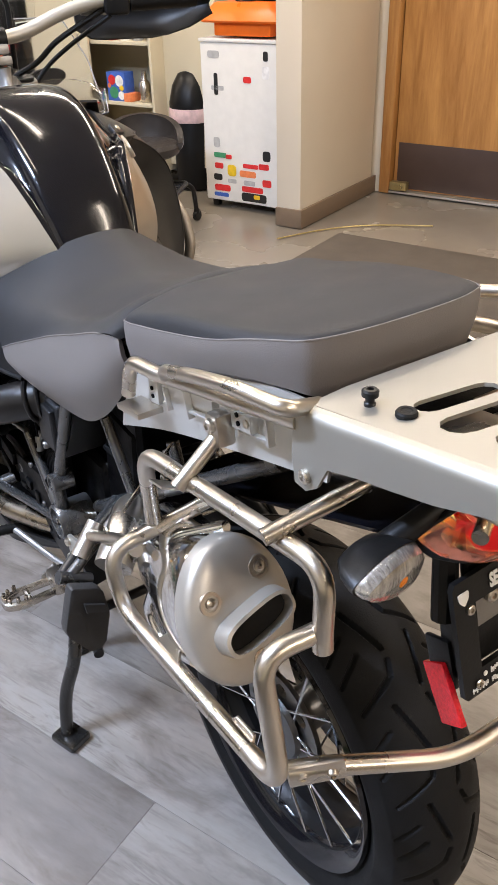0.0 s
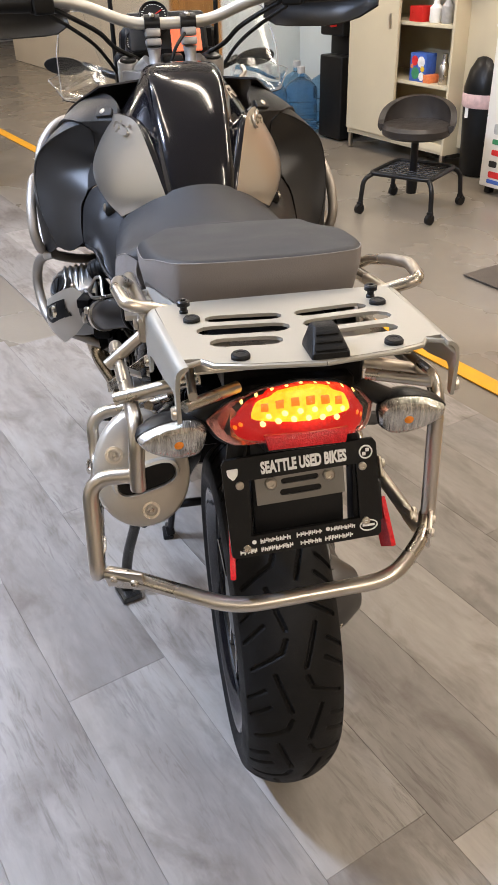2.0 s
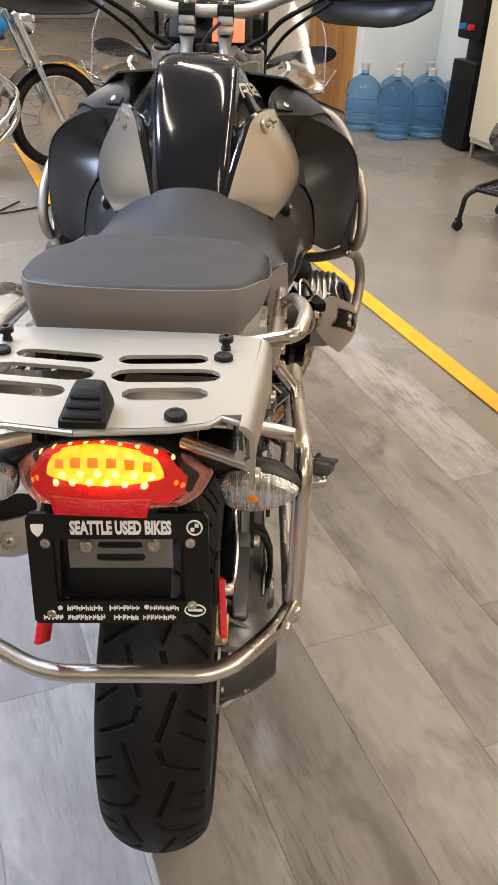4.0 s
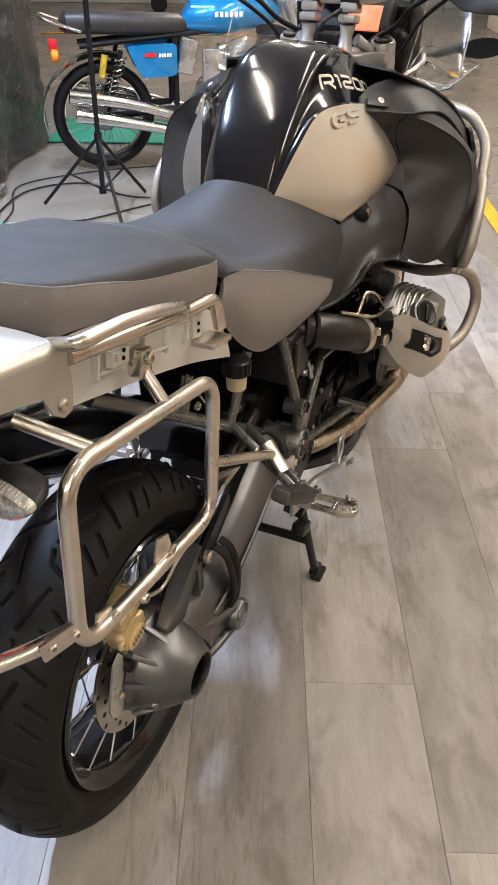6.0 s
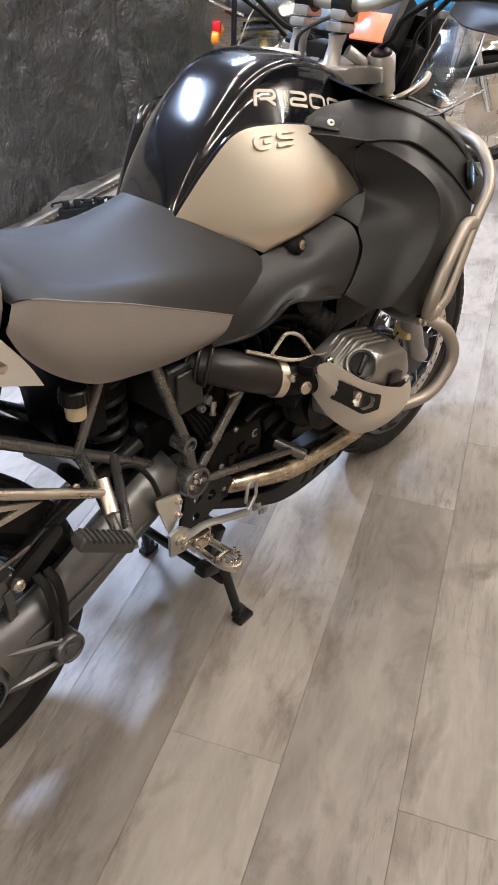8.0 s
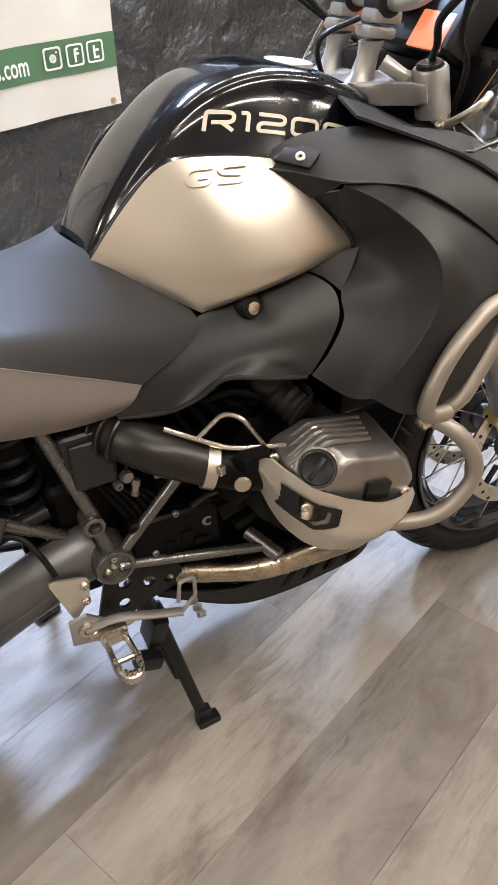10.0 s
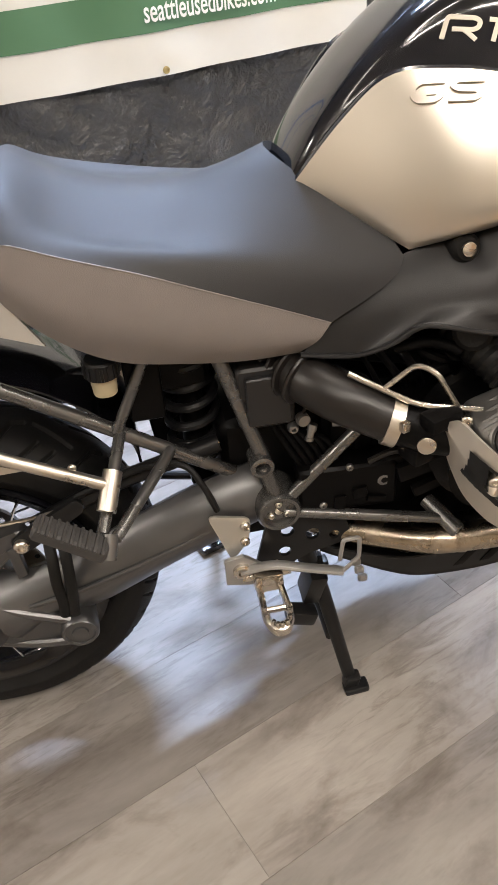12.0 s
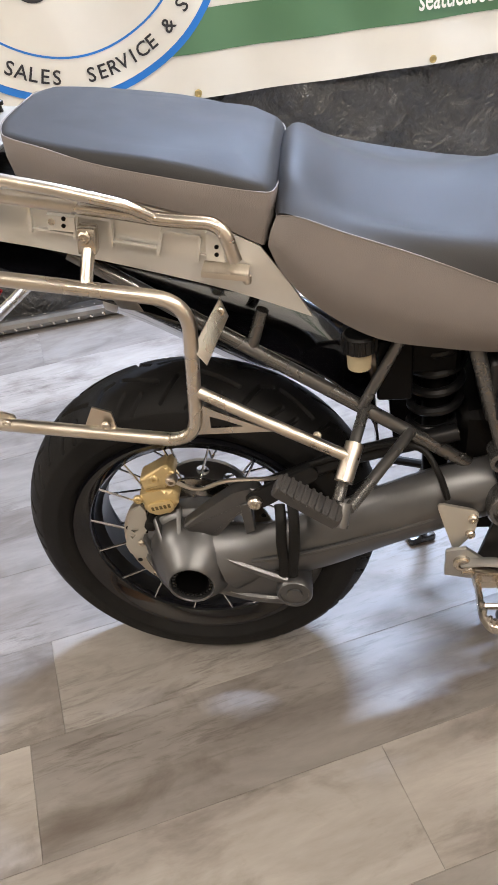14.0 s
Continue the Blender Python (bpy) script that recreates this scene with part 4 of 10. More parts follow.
# two rubber bellows rings hug the arm
for y0, y1 in ((0.150, 0.150), (0.170, 0.164)):
    bm = BM()
    sweep(bm, spline([(0.142, y0, 0.448), (0.162, y0 + 0.002, 0.432), (0.174, y0 + 0.001, 0.395), (0.176, y1 + 0.003, 0.355), (0.172, y1, 0.325), (0.160, y1, 0.305)], 6), 0.0085, 12, flat=0.6)
    part("boot_strap", bm, M_RUBBER, swing, "black rubber bellows ring")
# cast arm from the drum up to the pivot bolt
bm = BM()
slab(bm, fillet([(0.112, -0.012, 0.398), (0.112, 0.040, 0.440), (0.112, 0.080, 0.470), (0.112, 0.114, 0.478), (0.112, 0.128, 0.458), (0.112, 0.104, 0.440), (0.112, 0.076, 0.418), (0.112, 0.050, 0.384), (0.112, 0.02, 0.360)], 0.008, 3, closed=True), (1, 0, 0), 0.026, 0.007, 3)
slab(bm, [V(0.124, 0.088, 0.445), V(0.124, 0.104, 0.452), V(0.124, 0.108, 0.392), V(0.124, 0.092, 0.385)], (1, 0, 0), 0.018, 0.003)
scatter("torque_bracket", bm, M_CAST, drive)
bm = BM()
slab(bm, fillet([(0.136, 0.095, 0.462), (0.136, 0.112, 0.438), (0.136, 0.130, 0.446), (0.134, 0.215, 0.500), (0.134, 0.205, 0.522), (0.136, 0.118, 0.478)], 0.010, 4, closed=True), (1, 0, 0), 0.008, 0.003)
fork_ = part("torque_fork", bm, M_BLACK, drive, "black pressed fork of the torque arm")
bm = BM()
bolt(bm, (0.144, 0.113, 0.457), (1, 0, 0), 0.0115, 0.010)
part("torque_bolt", bm, M_STEEL, fork_)
bm = BM()
sweep(bm, [(0.105, 0.13, 0.455), (0.10, 0.25, 0.505), (0.095, 0.42, 0.545)], 0.014, 12)
part("torque_arm", bm, M_BLACK, bike)
# caliper and its shield
bm = BM()
slab(bm, fillet([(0.060, -0.080, 0.464), (0.060, -0.032, 0.492), (0.060, -0.020, 0.484), (0.060, -0.020, 0.466), (0.060, -0.032, 0.448), (0.060, -0.074, 0.436)], 0.006, 3, closed=True), (1, 0.05, 0.12), 0.042, 0.008, 3)
slab(bm, fillet([(0.066, -0.088, 0.432), (0.066, -0.070, 0.442), (0.066, -0.036, 0.448), (0.066, -0.016, 0.438), (0.066, -0.022, 0.410), (0.066, -0.046, 0.391), (0.066, -0.074, 0.396)], 0.010, 3, closed=True), (1, 0.05, 0.05), 0.038, 0.009, 3)
caliper = part("brake_caliper", bm, M_GOLD, bike, "gold rear brake caliper")
bm = BM()
slab(bm, fillet([(0.103, -0.070, 0.420), (0.103, -0.030, 0.430), (0.103, -0.024, 0.414), (0.103, -0.046, 0.398), (0.103, -0.072, 0.402)], 0.007, 3, closed=True), (1, 0.05, 0.05), 0.005, 0.002)
part("caliper_bridge", bm, M_GOLD, caliper)
for c_ in ((0.100, -0.085, 0.428), (0.098, -0.052, 0.470)):
    bm = BM()
    bolt(bm, c_, (1, 0, 0), 0.008, 0.007)
    part("caliper_bolt", bm, M_GOLD, caliper)
bm = BM()
for k in range(5):
    box(bm, (0.1085, -0.062 + 0.007 * k, 0.412 + 0.0016 * k), (0.0012, 0.0042, 0.0075), (12, 0, 0), 0.0004, 1)
part("cast_mark", bm, M_GOLDDARK, caliper, "row of dark cast marks")
bm = BM()
pierced(bm, [(-0.104, 0.399), (-0.086, 0.411), (-0.079, 0.398), (-0.080, 0.364), (-0.088, 0.344), (-0.091, 0.294), (-0.108, 0.289), (-0.122, 0.302), (-0.126, 0.320), (-0.116, 0.362)], [[(-0.112, 0.356), (-0.096, 0.357), (-0.106, 0.349)], [(-0.115, 0.341), (-0.104, 0.344), (-0.112, 0.334)]], 0.004, Matrix(((0, 0, 1, 0.098), (1, 0, 0, 0), (0, 1, 0, 0), (0, 0, 0, 1))))
shield = part("caliper_shield", bm, M_ALU, caliper, "pale metal shield with cut-outs")
bm = BM()
bolt(bm, (0.101, -0.097, 0.329), (1, 0, 0), 0.006, 0.004)
part("shield_bolt", bm, M_STEEL, shield)
bm = BM()
lathe(bm, [(0.05, 0.010), (0.108, 0.010), (0.110, 0.007), (0.110, 0.001)], (0, -0.073, 0.372), (1, 0, 0), 16)
part("slide_pin", bm, M_RUBBER, caliper, "black rubber pin boot")
bm = BM()
sweep(bm, spline([(0.108, -0.018, 0.470), (0.114, 0.02, 0.458), (0.116, 0.07, 0.476), (0.11, 0.16, 0.478), (0.10, 0.30, 0.52), (0.10, 0.42, 0.55)], 6), 0.0035, 8)
bolt(bm, (0.100, -0.022, 0.472), (1, 0, 0), 0.01, 0.014)
part("brake_line", bm, M_STEEL, caliper)

# -- frame tubes --
for a, b, r in (((0.105, -0.10, 0.862), (0.105, 0.452, 0.482), 0.0125),
                ((0.12, 0.331, 0.722), (0.112, 0.278, 0.606), 0.0095), ((0.113, 0.282, 0.604), (0.243, 0.240, 0.540), 0.0100), ((0.113, 0.349, 0.560), (0.250, 0.256, 0.534), 0.0100),
                ((0.14, 0.425, 0.72), (0.16, 0.478, 0.54), 0.0125), ((0.165, 0.472, 0.548), (0.155, 0.497, 0.455), 0.0135), ((0.16, 0.493, 0.455), (0.155, 0.64, 0.60), 0.0115),
                ((0.16, 0.50, 0.445), (0.198, 0.742, 0.408), 0.0105), ((0.105, 0.147, 0.766), (0.105, 0.128, 0.712), 0.0105)):
    for sx in (1, -1):
        bm = BM()
        bx = b[0]
        sweep(bm, [V(sx * a[0], a[1], a[2]), V(sx * bx, b[1], b[2])], r * 0.84, 16)
        part("frame_tube", bm, M_FRAME, bike)
for sx in (1, -1):
    bm = BM()
    lathe(bm, [(-0.02, 0.017), (0.016, 0.017), (0.018, 0.014), (0.018, 0.011), (0.006, 0.010), (0.006, 0.0005)], (0.16, 0.470, 0.548), (1, 0, 0), 20)
    lathe(bm, [(-0.05, 0.013), (0.018, 0.0135), (0.02, 0.011), (0.02, 0.009), (0.0, 0.009), (0.0, 0.0005)], (0.205, 0.748, 0.404), (0.7, 0.4, -0.3), 20)
    scatter("tube_cap", side_of(bm, sx), M_FRAME, bike)
    bm = BM()
    lathe(bm, [(-0.06, 0.034), (0.0, 0.034), (0.005, 0.031), (0.005, 0.026), (-0.004, 0.025), (-0.004, 0.0005)], (0.168, 0.492, 0.452), (1, 0, 0), 30)
    pv = part("pivot_housing", side_of(bm, sx), M_FRAME, bike)
    bm = BM()
    for k in range(3):
        th = radians(90 + 120 * k)
        bolt(bm, (0.163, 0.492 + 0.014 * math.cos(th), 0.452 + 0.014 * math.sin(th)), (1, 0, 0), 0.0055, 0.006)
    bolt(bm, (0.163, 0.492, 0.452), (1, 0, 0), 0.006, 0.005)
    scatter("pivot_bolt", side_of(bm, sx), M_STEEL, pv)
    # perforated bracket below the pivot
    bm = BM()
    mm = Matrix(((0, 0, 1, 0.158), (1, 0, 0, 0), (0, 1, 0, 0), (0, 0, 0, 1)))
    ringc = lambda cy, cz, r: [(cy + r * math.cos(2 * math.pi * k / 12), cz + r * math.sin(2 * math.pi * k / 12)) for k in range(12)]
    pierced(bm, [(0.475, 0.43), (0.52, 0.43), (0.60, 0.40), (0.61, 0.36), (0.54, 0.345), (0.50, 0.325), (0.45, 0.33)], [ringc(0.505, 0.40, 0.011), ringc(0.545, 0.385, 0.012), ringc(0.50, 0.358, 0.010), ringc(0.58, 0.375, 0.009)], 0.006, mm)
    part("peg_bracket", side_of(bm, sx), M_BLACK, bike)

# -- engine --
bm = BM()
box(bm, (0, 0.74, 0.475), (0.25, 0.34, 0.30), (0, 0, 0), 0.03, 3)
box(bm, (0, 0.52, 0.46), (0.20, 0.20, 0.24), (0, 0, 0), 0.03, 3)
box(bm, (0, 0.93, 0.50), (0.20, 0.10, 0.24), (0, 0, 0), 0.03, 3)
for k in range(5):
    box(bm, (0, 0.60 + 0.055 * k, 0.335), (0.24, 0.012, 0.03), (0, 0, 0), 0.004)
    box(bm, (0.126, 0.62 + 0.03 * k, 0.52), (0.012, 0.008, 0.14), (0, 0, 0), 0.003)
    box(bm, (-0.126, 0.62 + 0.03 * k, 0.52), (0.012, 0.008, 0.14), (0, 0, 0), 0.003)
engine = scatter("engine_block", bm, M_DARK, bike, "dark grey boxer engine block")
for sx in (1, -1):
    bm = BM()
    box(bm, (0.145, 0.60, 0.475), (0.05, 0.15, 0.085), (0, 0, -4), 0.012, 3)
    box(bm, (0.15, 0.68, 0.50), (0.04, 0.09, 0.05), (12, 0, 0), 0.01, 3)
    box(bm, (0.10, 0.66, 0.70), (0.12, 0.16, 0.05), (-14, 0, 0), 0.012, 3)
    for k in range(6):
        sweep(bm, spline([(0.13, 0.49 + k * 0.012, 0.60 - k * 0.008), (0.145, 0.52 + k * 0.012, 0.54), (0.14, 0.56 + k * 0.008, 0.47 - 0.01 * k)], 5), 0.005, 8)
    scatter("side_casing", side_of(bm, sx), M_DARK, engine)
    bm = BM()
    for p, r, h in (((0.168, 0.652, 0.484), 0.012, 0.006), ((0.165, 0.60, 0.515), 0.006, 0.006), ((0.165, 0.56, 0.45), 0.006, 0.006), ((0.16, 0.63, 0.44), 0.007, 0.006), ((0.15, 0.52, 0.595), 0.008, 0.012)):
        bolt(bm, p, (1, 0, 0), r, h)
    scatter("casing_bolt", side_of(bm, sx), M_LIGHTCAST, engine)
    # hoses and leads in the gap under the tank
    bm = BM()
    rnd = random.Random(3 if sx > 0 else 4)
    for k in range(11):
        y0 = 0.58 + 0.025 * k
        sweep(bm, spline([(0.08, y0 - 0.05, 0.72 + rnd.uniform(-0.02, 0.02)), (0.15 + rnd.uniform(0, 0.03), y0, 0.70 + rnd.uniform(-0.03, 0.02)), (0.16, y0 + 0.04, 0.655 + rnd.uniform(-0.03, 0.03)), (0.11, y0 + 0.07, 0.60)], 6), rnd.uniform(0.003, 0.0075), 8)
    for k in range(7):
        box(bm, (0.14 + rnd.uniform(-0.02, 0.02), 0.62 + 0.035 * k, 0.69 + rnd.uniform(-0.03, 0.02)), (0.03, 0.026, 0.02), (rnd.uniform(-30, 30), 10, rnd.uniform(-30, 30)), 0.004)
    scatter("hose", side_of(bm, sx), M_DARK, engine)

    for p, r_, h_, ax_ in (((0.158, 0.548, 0.598), 0.007, 0.026, (0.2, -0.3, -1)), ((0.172, 0.572, 0.604), 0.005, 0.050, (0.3, 1.0, 0.12)), ((0.150, 0.533, 0.607), 0.010, 0.012, (1, 0.2, 0))):
        bm = BM()
        lathe(bm, [(0, r_), (h_ * 0.4, r_), (h_ * 0.42, r_ * 0.75), (h_ * 0.8, r_ * 0.75), (h_ * 0.82, r_ * 0.95), (h_, r_ * 0.9), (h_, 0.0004)], p, ax_, 14)
        part("hose_fitting", side_of(bm, sx), M_LIGHTCAST, engine, "pale metal fitting")
    for pts_, r_ in (([(0.15, 0.535, 0.612), (0.165, 0.545, 0.640), (0.185, 0.585, 0.650), (0.195, 0.62, 0.645)], 0.0028), ([(0.168, 0.600, 0.612), (0.175, 0.648, 0.610), (0.19, 0.69, 0.598), (0.205, 0.735, 0.585)], 0.0042), ([(0.165, 0.62, 0.592), (0.178, 0.66, 0.588), (0.19, 0.70, 0.57)], 0.0036), ([(0.168, 0.628, 0.520), (0.172, 0.66, 0.535), (0.172, 0.70, 0.53)], 0.005)):
        bm = BM()
        sweep(bm, spline(pts_, 7), r_, 8)
        part("lead", side_of(bm, sx), M_HOSE, engine)
    for c_, s_, r_ in (((0.170, 0.615, 0.468), (0.012, 0.022, 0.020), 8), ((0.172, 0.640, 0.452), (0.012, 0.030, 0.012), -12), ((0.174, 0.70, 0.500), (0.014, 0.06, 0.030), 14), ((0.176, 0.72, 0.462), (0.012, 0.05, 0.018), 20), ((0.168, 0.585, 0.452), (0.010, 0.018, 0.026), 0)):
        bm = BM()
        box(bm, c_, s_, (r_, 0, 0), 0.003, 2)
        part("casing_rib", side_of(bm, sx), M_DARK, engine)
    bm = BM()
    sweep(bm, spline([(0.175, 0.655, 0.712), (0.19, 0.70, 0.722), (0.205, 0.735, 0.712)], 6), 0.008, 12)
    part("fuel_rail", side_of(bm, sx), M_DARK, engine)
    # cylinder, its cover and guard
    shift = 0.0 if sx > 0 else 0.045
    bm = BM()
    cyl = [(0.12, 0.075), (0.13, 0.088), (0.145, 0.072), (0.155, 0.092), (0.165, 0.074), (0.175, 0.094), (0.185, 0.075), (0.195, 0.095), (0.205, 0.076), (0.215, 0.095), (0.23, 0.078), (0.25, 0.085)]
    lathe(bm, cyl, (0, 0.80 + shift, 0.555), (1, 0, -0.04), 32)
    part("cylinder", side_of(bm, sx), M_DARK, engine)
    bm = BM()
    hull = [(0.235, 0.715, 0.60), (0.235, 0.732, 0.655), (0.240, 0.785, 0.676), (0.240, 0.90, 0.652), (0.235, 0.926, 0.60), (0.235, 0.90, 0.52), (0.235, 0.80, 0.505), (0.235, 0.73, 0.53),
            (0.300, 0.716, 0.600), (0.300, 0.727, 0.643), (0.318, 0.790, 0.669), (0.315, 0.884, 0.650), (0.315, 0.928, 0.600),
            (0.344, 0.799, 0.656), (0.343, 0.897, 0.629), (0.338, 0.926, 0.575), (0.346, 0.885, 0.54), (0.346, 0.79, 0.53), (0.347, 0.762, 0.612), (0.333, 0.735, 0.585), (0.30, 0.90, 0.515), (0.30, 0.74, 0.525)]
    for p in hull:
        bm.verts.new(V(p[0], p[1] + shift, p[2]))
    made = bmesh.ops.convex_hull(bm, input=bm.verts)
    bmesh.ops.delete(bm, geom=[e for e in made["geom_interior"] if isinstance(e, bmesh.types.BMVert)], context="VERTS")
    bmesh.ops.dissolve_limit(bm, angle_limit=radians(6), verts=bm.verts, edges=bm.edges)
    bmesh.ops.bevel(bm, geom=bm.edges[:], offset=0.006, segments=3, profile=0.6, affect="EDGES")
    cover = part("valve_cover", side_of(bm, sx), M_LIGHTCAST, engine, "grey ribbed cylinder head cover")
    for k in range(5):
        bm = BM()
        x0 = 0.256 + 0.0135 * k
        dy = 0.004 * k
        sweep(bm, fillet([V(x0 - 0.002, 0.728 + shift + dy * 0.5, 0.640 + 0.001 * k), V(x0, 0.787 + shift, 0.675), V(x0 + 0.003, 0.872 + shift - dy, 0.659)], 0.012, 5), 0.0046, 8)
        part("cover_rib", side_of(bm, sx), M_LIGHTCAST, cover)
    bm = BM()
    capn = V(0.70, -0.38, 0.60)
    lathe(bm, [(-0.012, 0.031), (0.004, 0.031), (0.006, 0.028), (0.003, 0.0255), (-0.002, 0.0005)], V(0.326, 0.760 + shift, 0.648), capn, 30)
    part("cap_collar", side_of(bm, sx), M_LIGHTCAST, cover)
    bm = BM()
    lathe(bm, [(-0.01, 0.0245), (0.006, 0.0245), (0.008, 0.0225), (0.006, 0.019), (0.005, 0.0005)], V(0.326, 0.760 + shift, 0.648), capn, 28)
    oil_cap = part("oil_cap", side_of(bm, sx), M_BLACKPL, cover, "black round oil filler cap")
    bm = BM()
    q = Matrix.Translation(V(0.326, 0.760 + shift, 0.648) + capn.normalized() * 0.007) @ capn.to_track_quat("Z", "Y").to_matrix().to_4x4()
    box(bm, (0, 0, 0), (0.036, 0.009, 0.007), (0, 0, 55), 0.002, 2, q)
    part("cap_grip", side_of(bm, sx), M_BLACKPL, oil_cap)
    # guard: a dished plate over the lower outer face
    bm = BM()
    ys = (0.693, 0.702, 0.715, 0.735, 0.752, 0.770, 0.79, 0.82, 0.851, 0.88, 0.905, 0.924)
    tops = (0.652, 0.664, 0.655, 0.638, 0.626, 0.617, 0.606, 0.592, 0.578, 0.570, 0.565, 0.560)
    lows = (0.632, 0.585, 0.547, 0.522, 0.508, 0.498, 0.492, 0.487, 0.491, 0.503, 0.520, 0.545)
    outs = (0.282, 0.302, 0.328, 0.350, 0.360, 0.367, 0.372, 0.376, 0.376, 0.371, 0.362, 0.348)
    g = []
    for y, zt, zl, xo in zip(ys, tops, lows, outs):
        g.append([V(xo - 0.010 * (1 - v) ** 2 - 0.05 * max(0.0, v - 0.5) ** 1.6 * 2, y + shift, zt + (zl - zt) * v) for v in (j / 10 for j in range(11))])
    g = quilt(g, 12, 10)
    WOUT = [(0.708, 0.636), (0.748, 0.608), (0.779, 0.594), (0.772, 0.567), (0.738, 0.565), (0.704, 0.594)]
    WIN = [(0.724, 0.620), (0.750, 0.602), (0.763, 0.592), (0.758, 0.576), (0.738, 0.574), (0.722, 0.592)]

    def inside(y, z, poly):
        hit = False
        for (y0, z0), (y1, z1) in zip(poly, poly[1:] + poly[:1]):
            if (z0 > z) != (z1 > z) and y < (y1 - y0) * (z - z0) / (z1 - z0) + y0:
                hit = not hit
        return hit

    sheet(bm, g, 0.004)
    bmesh.ops.delete(bm, geom=[f for f in bm.faces if inside(f.calc_center_median().y - shift, f.calc_center_median().z, WIN)], context="FACES")
    guard = part("cylinder_guard", side_of(bm, sx), M_SATIN, cover, "satin aluminium cylinder guard")
    bm = BM()
    sheet(bm, [[p + V(0.0032, -0.0015, 0) for p in r] for r in g], 0.004)
    bmesh.ops.delete(bm, geom=[f for f in bm.faces if not inside(f.calc_center_median().y - shift, f.calc_center_median().z, WOUT) or inside(f.calc_center_median().y - shift, f.calc_center_median().z, WIN)], context="FACES")
    part("guard_window", side_of(bm, sx), M_BLACKPL, guard, "black plastic window frame")
    bm = BM()
    box(bm, (0.336, 0.742 + shift, 0.590), (0.02, 0.03, 0.03), (-30, 0, 20), 0.006)
    mount = part("guard_mount", side_of(bm, sx), M_STEEL, guard)
    bm = BM()
    bolt(bm, (0.343, 0.732 + shift, 0.604), (1, -0.4, 0), 0.008, 0.006)
    part("mount_bolt", side_of(bm, sx), M_STEEL, mount)
    bm = BM()
    box(bm, (0.346, 0.850 + shift, 0.590), (0.014, 0.044, 0.030), (-14, 0, 0), 0.004)
    part("spark_plug_cover", side_of(bm, sx), M_BLACKPL, cover)
    for p, ax_, r in (((0.343, 0.902, 0.566), (1, 0.1, 0), 0.009), ((0.288, 0.712, 0.664), (1, -0.4, 0), 0.008)):
        bm = BM()
        bolt(bm, (p[0], p[1] + shift, p[2]), ax_, r, 0.008)
        part("cover_bolt", side_of(bm, sx), M_STEEL, cover)
    # intake: bellows, elbow, clamp, throttle body
    bm = BM()
    box(bm, (0.10, 0.485, 0.65), (0.11, 0.08, 0.10), (0, 0, 0), 0.01, 3)
    box(bm, (0.158, 0.487, 0.65), (0.012, 0.062, 0.078), (0, 0, 0), 0.006, 3)
    scatter("airbox", side_of(bm, sx), M_PLASTIC, engine, "black plastic airbox")
    bm = BM()
    path = spline([(0.115, 0.515, 0.683), (0.160, 0.535, 0.680), (0.196, 0.572, 0.664), (0.216, 0.618, 0.643), (0.227, 0.645, 0.632)], 8)
    sweep(bm, path, [0.0352 - 0.0001 * i for i in range(len(path))], 28)
    elbow = part("intake_elbow", side_of(bm, sx), M_HOSE, engine, "black rubber intake elbow")
    for k in range(5):
        c_, t_ = path[2 * k], (path[2 * k + 1] - path[2 * k]).normalized()
        bm = BM()
        lathe(bm, [(-0.0045, 0.033), (-0.003, 0.044 - 0.0009 * k), (0.0, 0.0455 - 0.0009 * k), (0.003, 0.044 - 0.0009 * k), (0.0045, 0.033)], c_, t_, 30)
        part("bellows_ring", side_of(bm, sx), M_HOSE, elbow)
    bm = BM()
    sweep(bm, [(0.2225, 0.632, 0.6355), (0.2285, 0.6475, 0.6305)], 0.0352, 28)
    box(bm, (0.262, 0.642, 0.648), (0.01, 0.012, 0.014), (0, 0, 20), 0.002)
    part("hose_clamp", side_of(bm, sx), M_STEEL, engine)
    bm = BM()
    sweep(bm, [(0.227, 0.645, 0.632), (0.243, 0.69, 0.620), (0.25, 0.715, 0.615), (0.255, 0.735, 0.612)], [0.032, 0.0335, 0.032, 0.030], 24)
    box(bm, (0.225, 0.69, 0.582), (0.04, 0.07, 0.03), (0, 0, 20), 0.006)
    box(bm, (0.262, 0.69, 0.652), (0.03, 0.05, 0.022), (0, 0, 20), 0.005)
    tb = part("throttle_body", side_of(bm, sx), M_DARK, engine)
    bm = BM()
    lathe(bm, [(0, 0.0125), (0.012, 0.0125), (0.013, 0.011), (0.013, 0.0005)], (0.262, 0.672, 0.618), (0.95, -0.25, 0.1), 20)
    part("throttle_cap", side_of(bm, sx), M_STEEL, tb)
    # bent wire guard above the intake
    bm = BM()
    sweep(bm, fillet([(0.20, 0.585, 0.70), (0.245, 0.665, 0.665), (0.262, 0.745, 0.655)], 0.02), 0.004, 8)
    sweep(bm, fillet([(0.222, 0.625, 0.683), (0.222, 0.668, 0.713), (0.236, 0.69, 0.705), (0.255, 0.715, 0.660)], 0.012), 0.0038, 8)
    scatter("wire_guard", side_of(bm, sx), M_STEEL, engine)
    # coil spring look of the breather above the head
    bm = BM()
    sweep(bm, spline([(0.15, 0.745, 0.72), (0.20, 0.765, 0.705), (0.24, 0.785, 0.685)], 8), [0.024 + 0.003 * (i % 2) for i in range(17)], 14)
    lathe(bm, [(0, 0.024), (0.03, 0.026), (0.035, 0.02), (0.035, 0.001)], (0.19, 0.755, 0.735), (0.8, -0.4, 0.3), 18)
    scatter("bellows", side_of(bm, sx), M_RUBBER, engine)
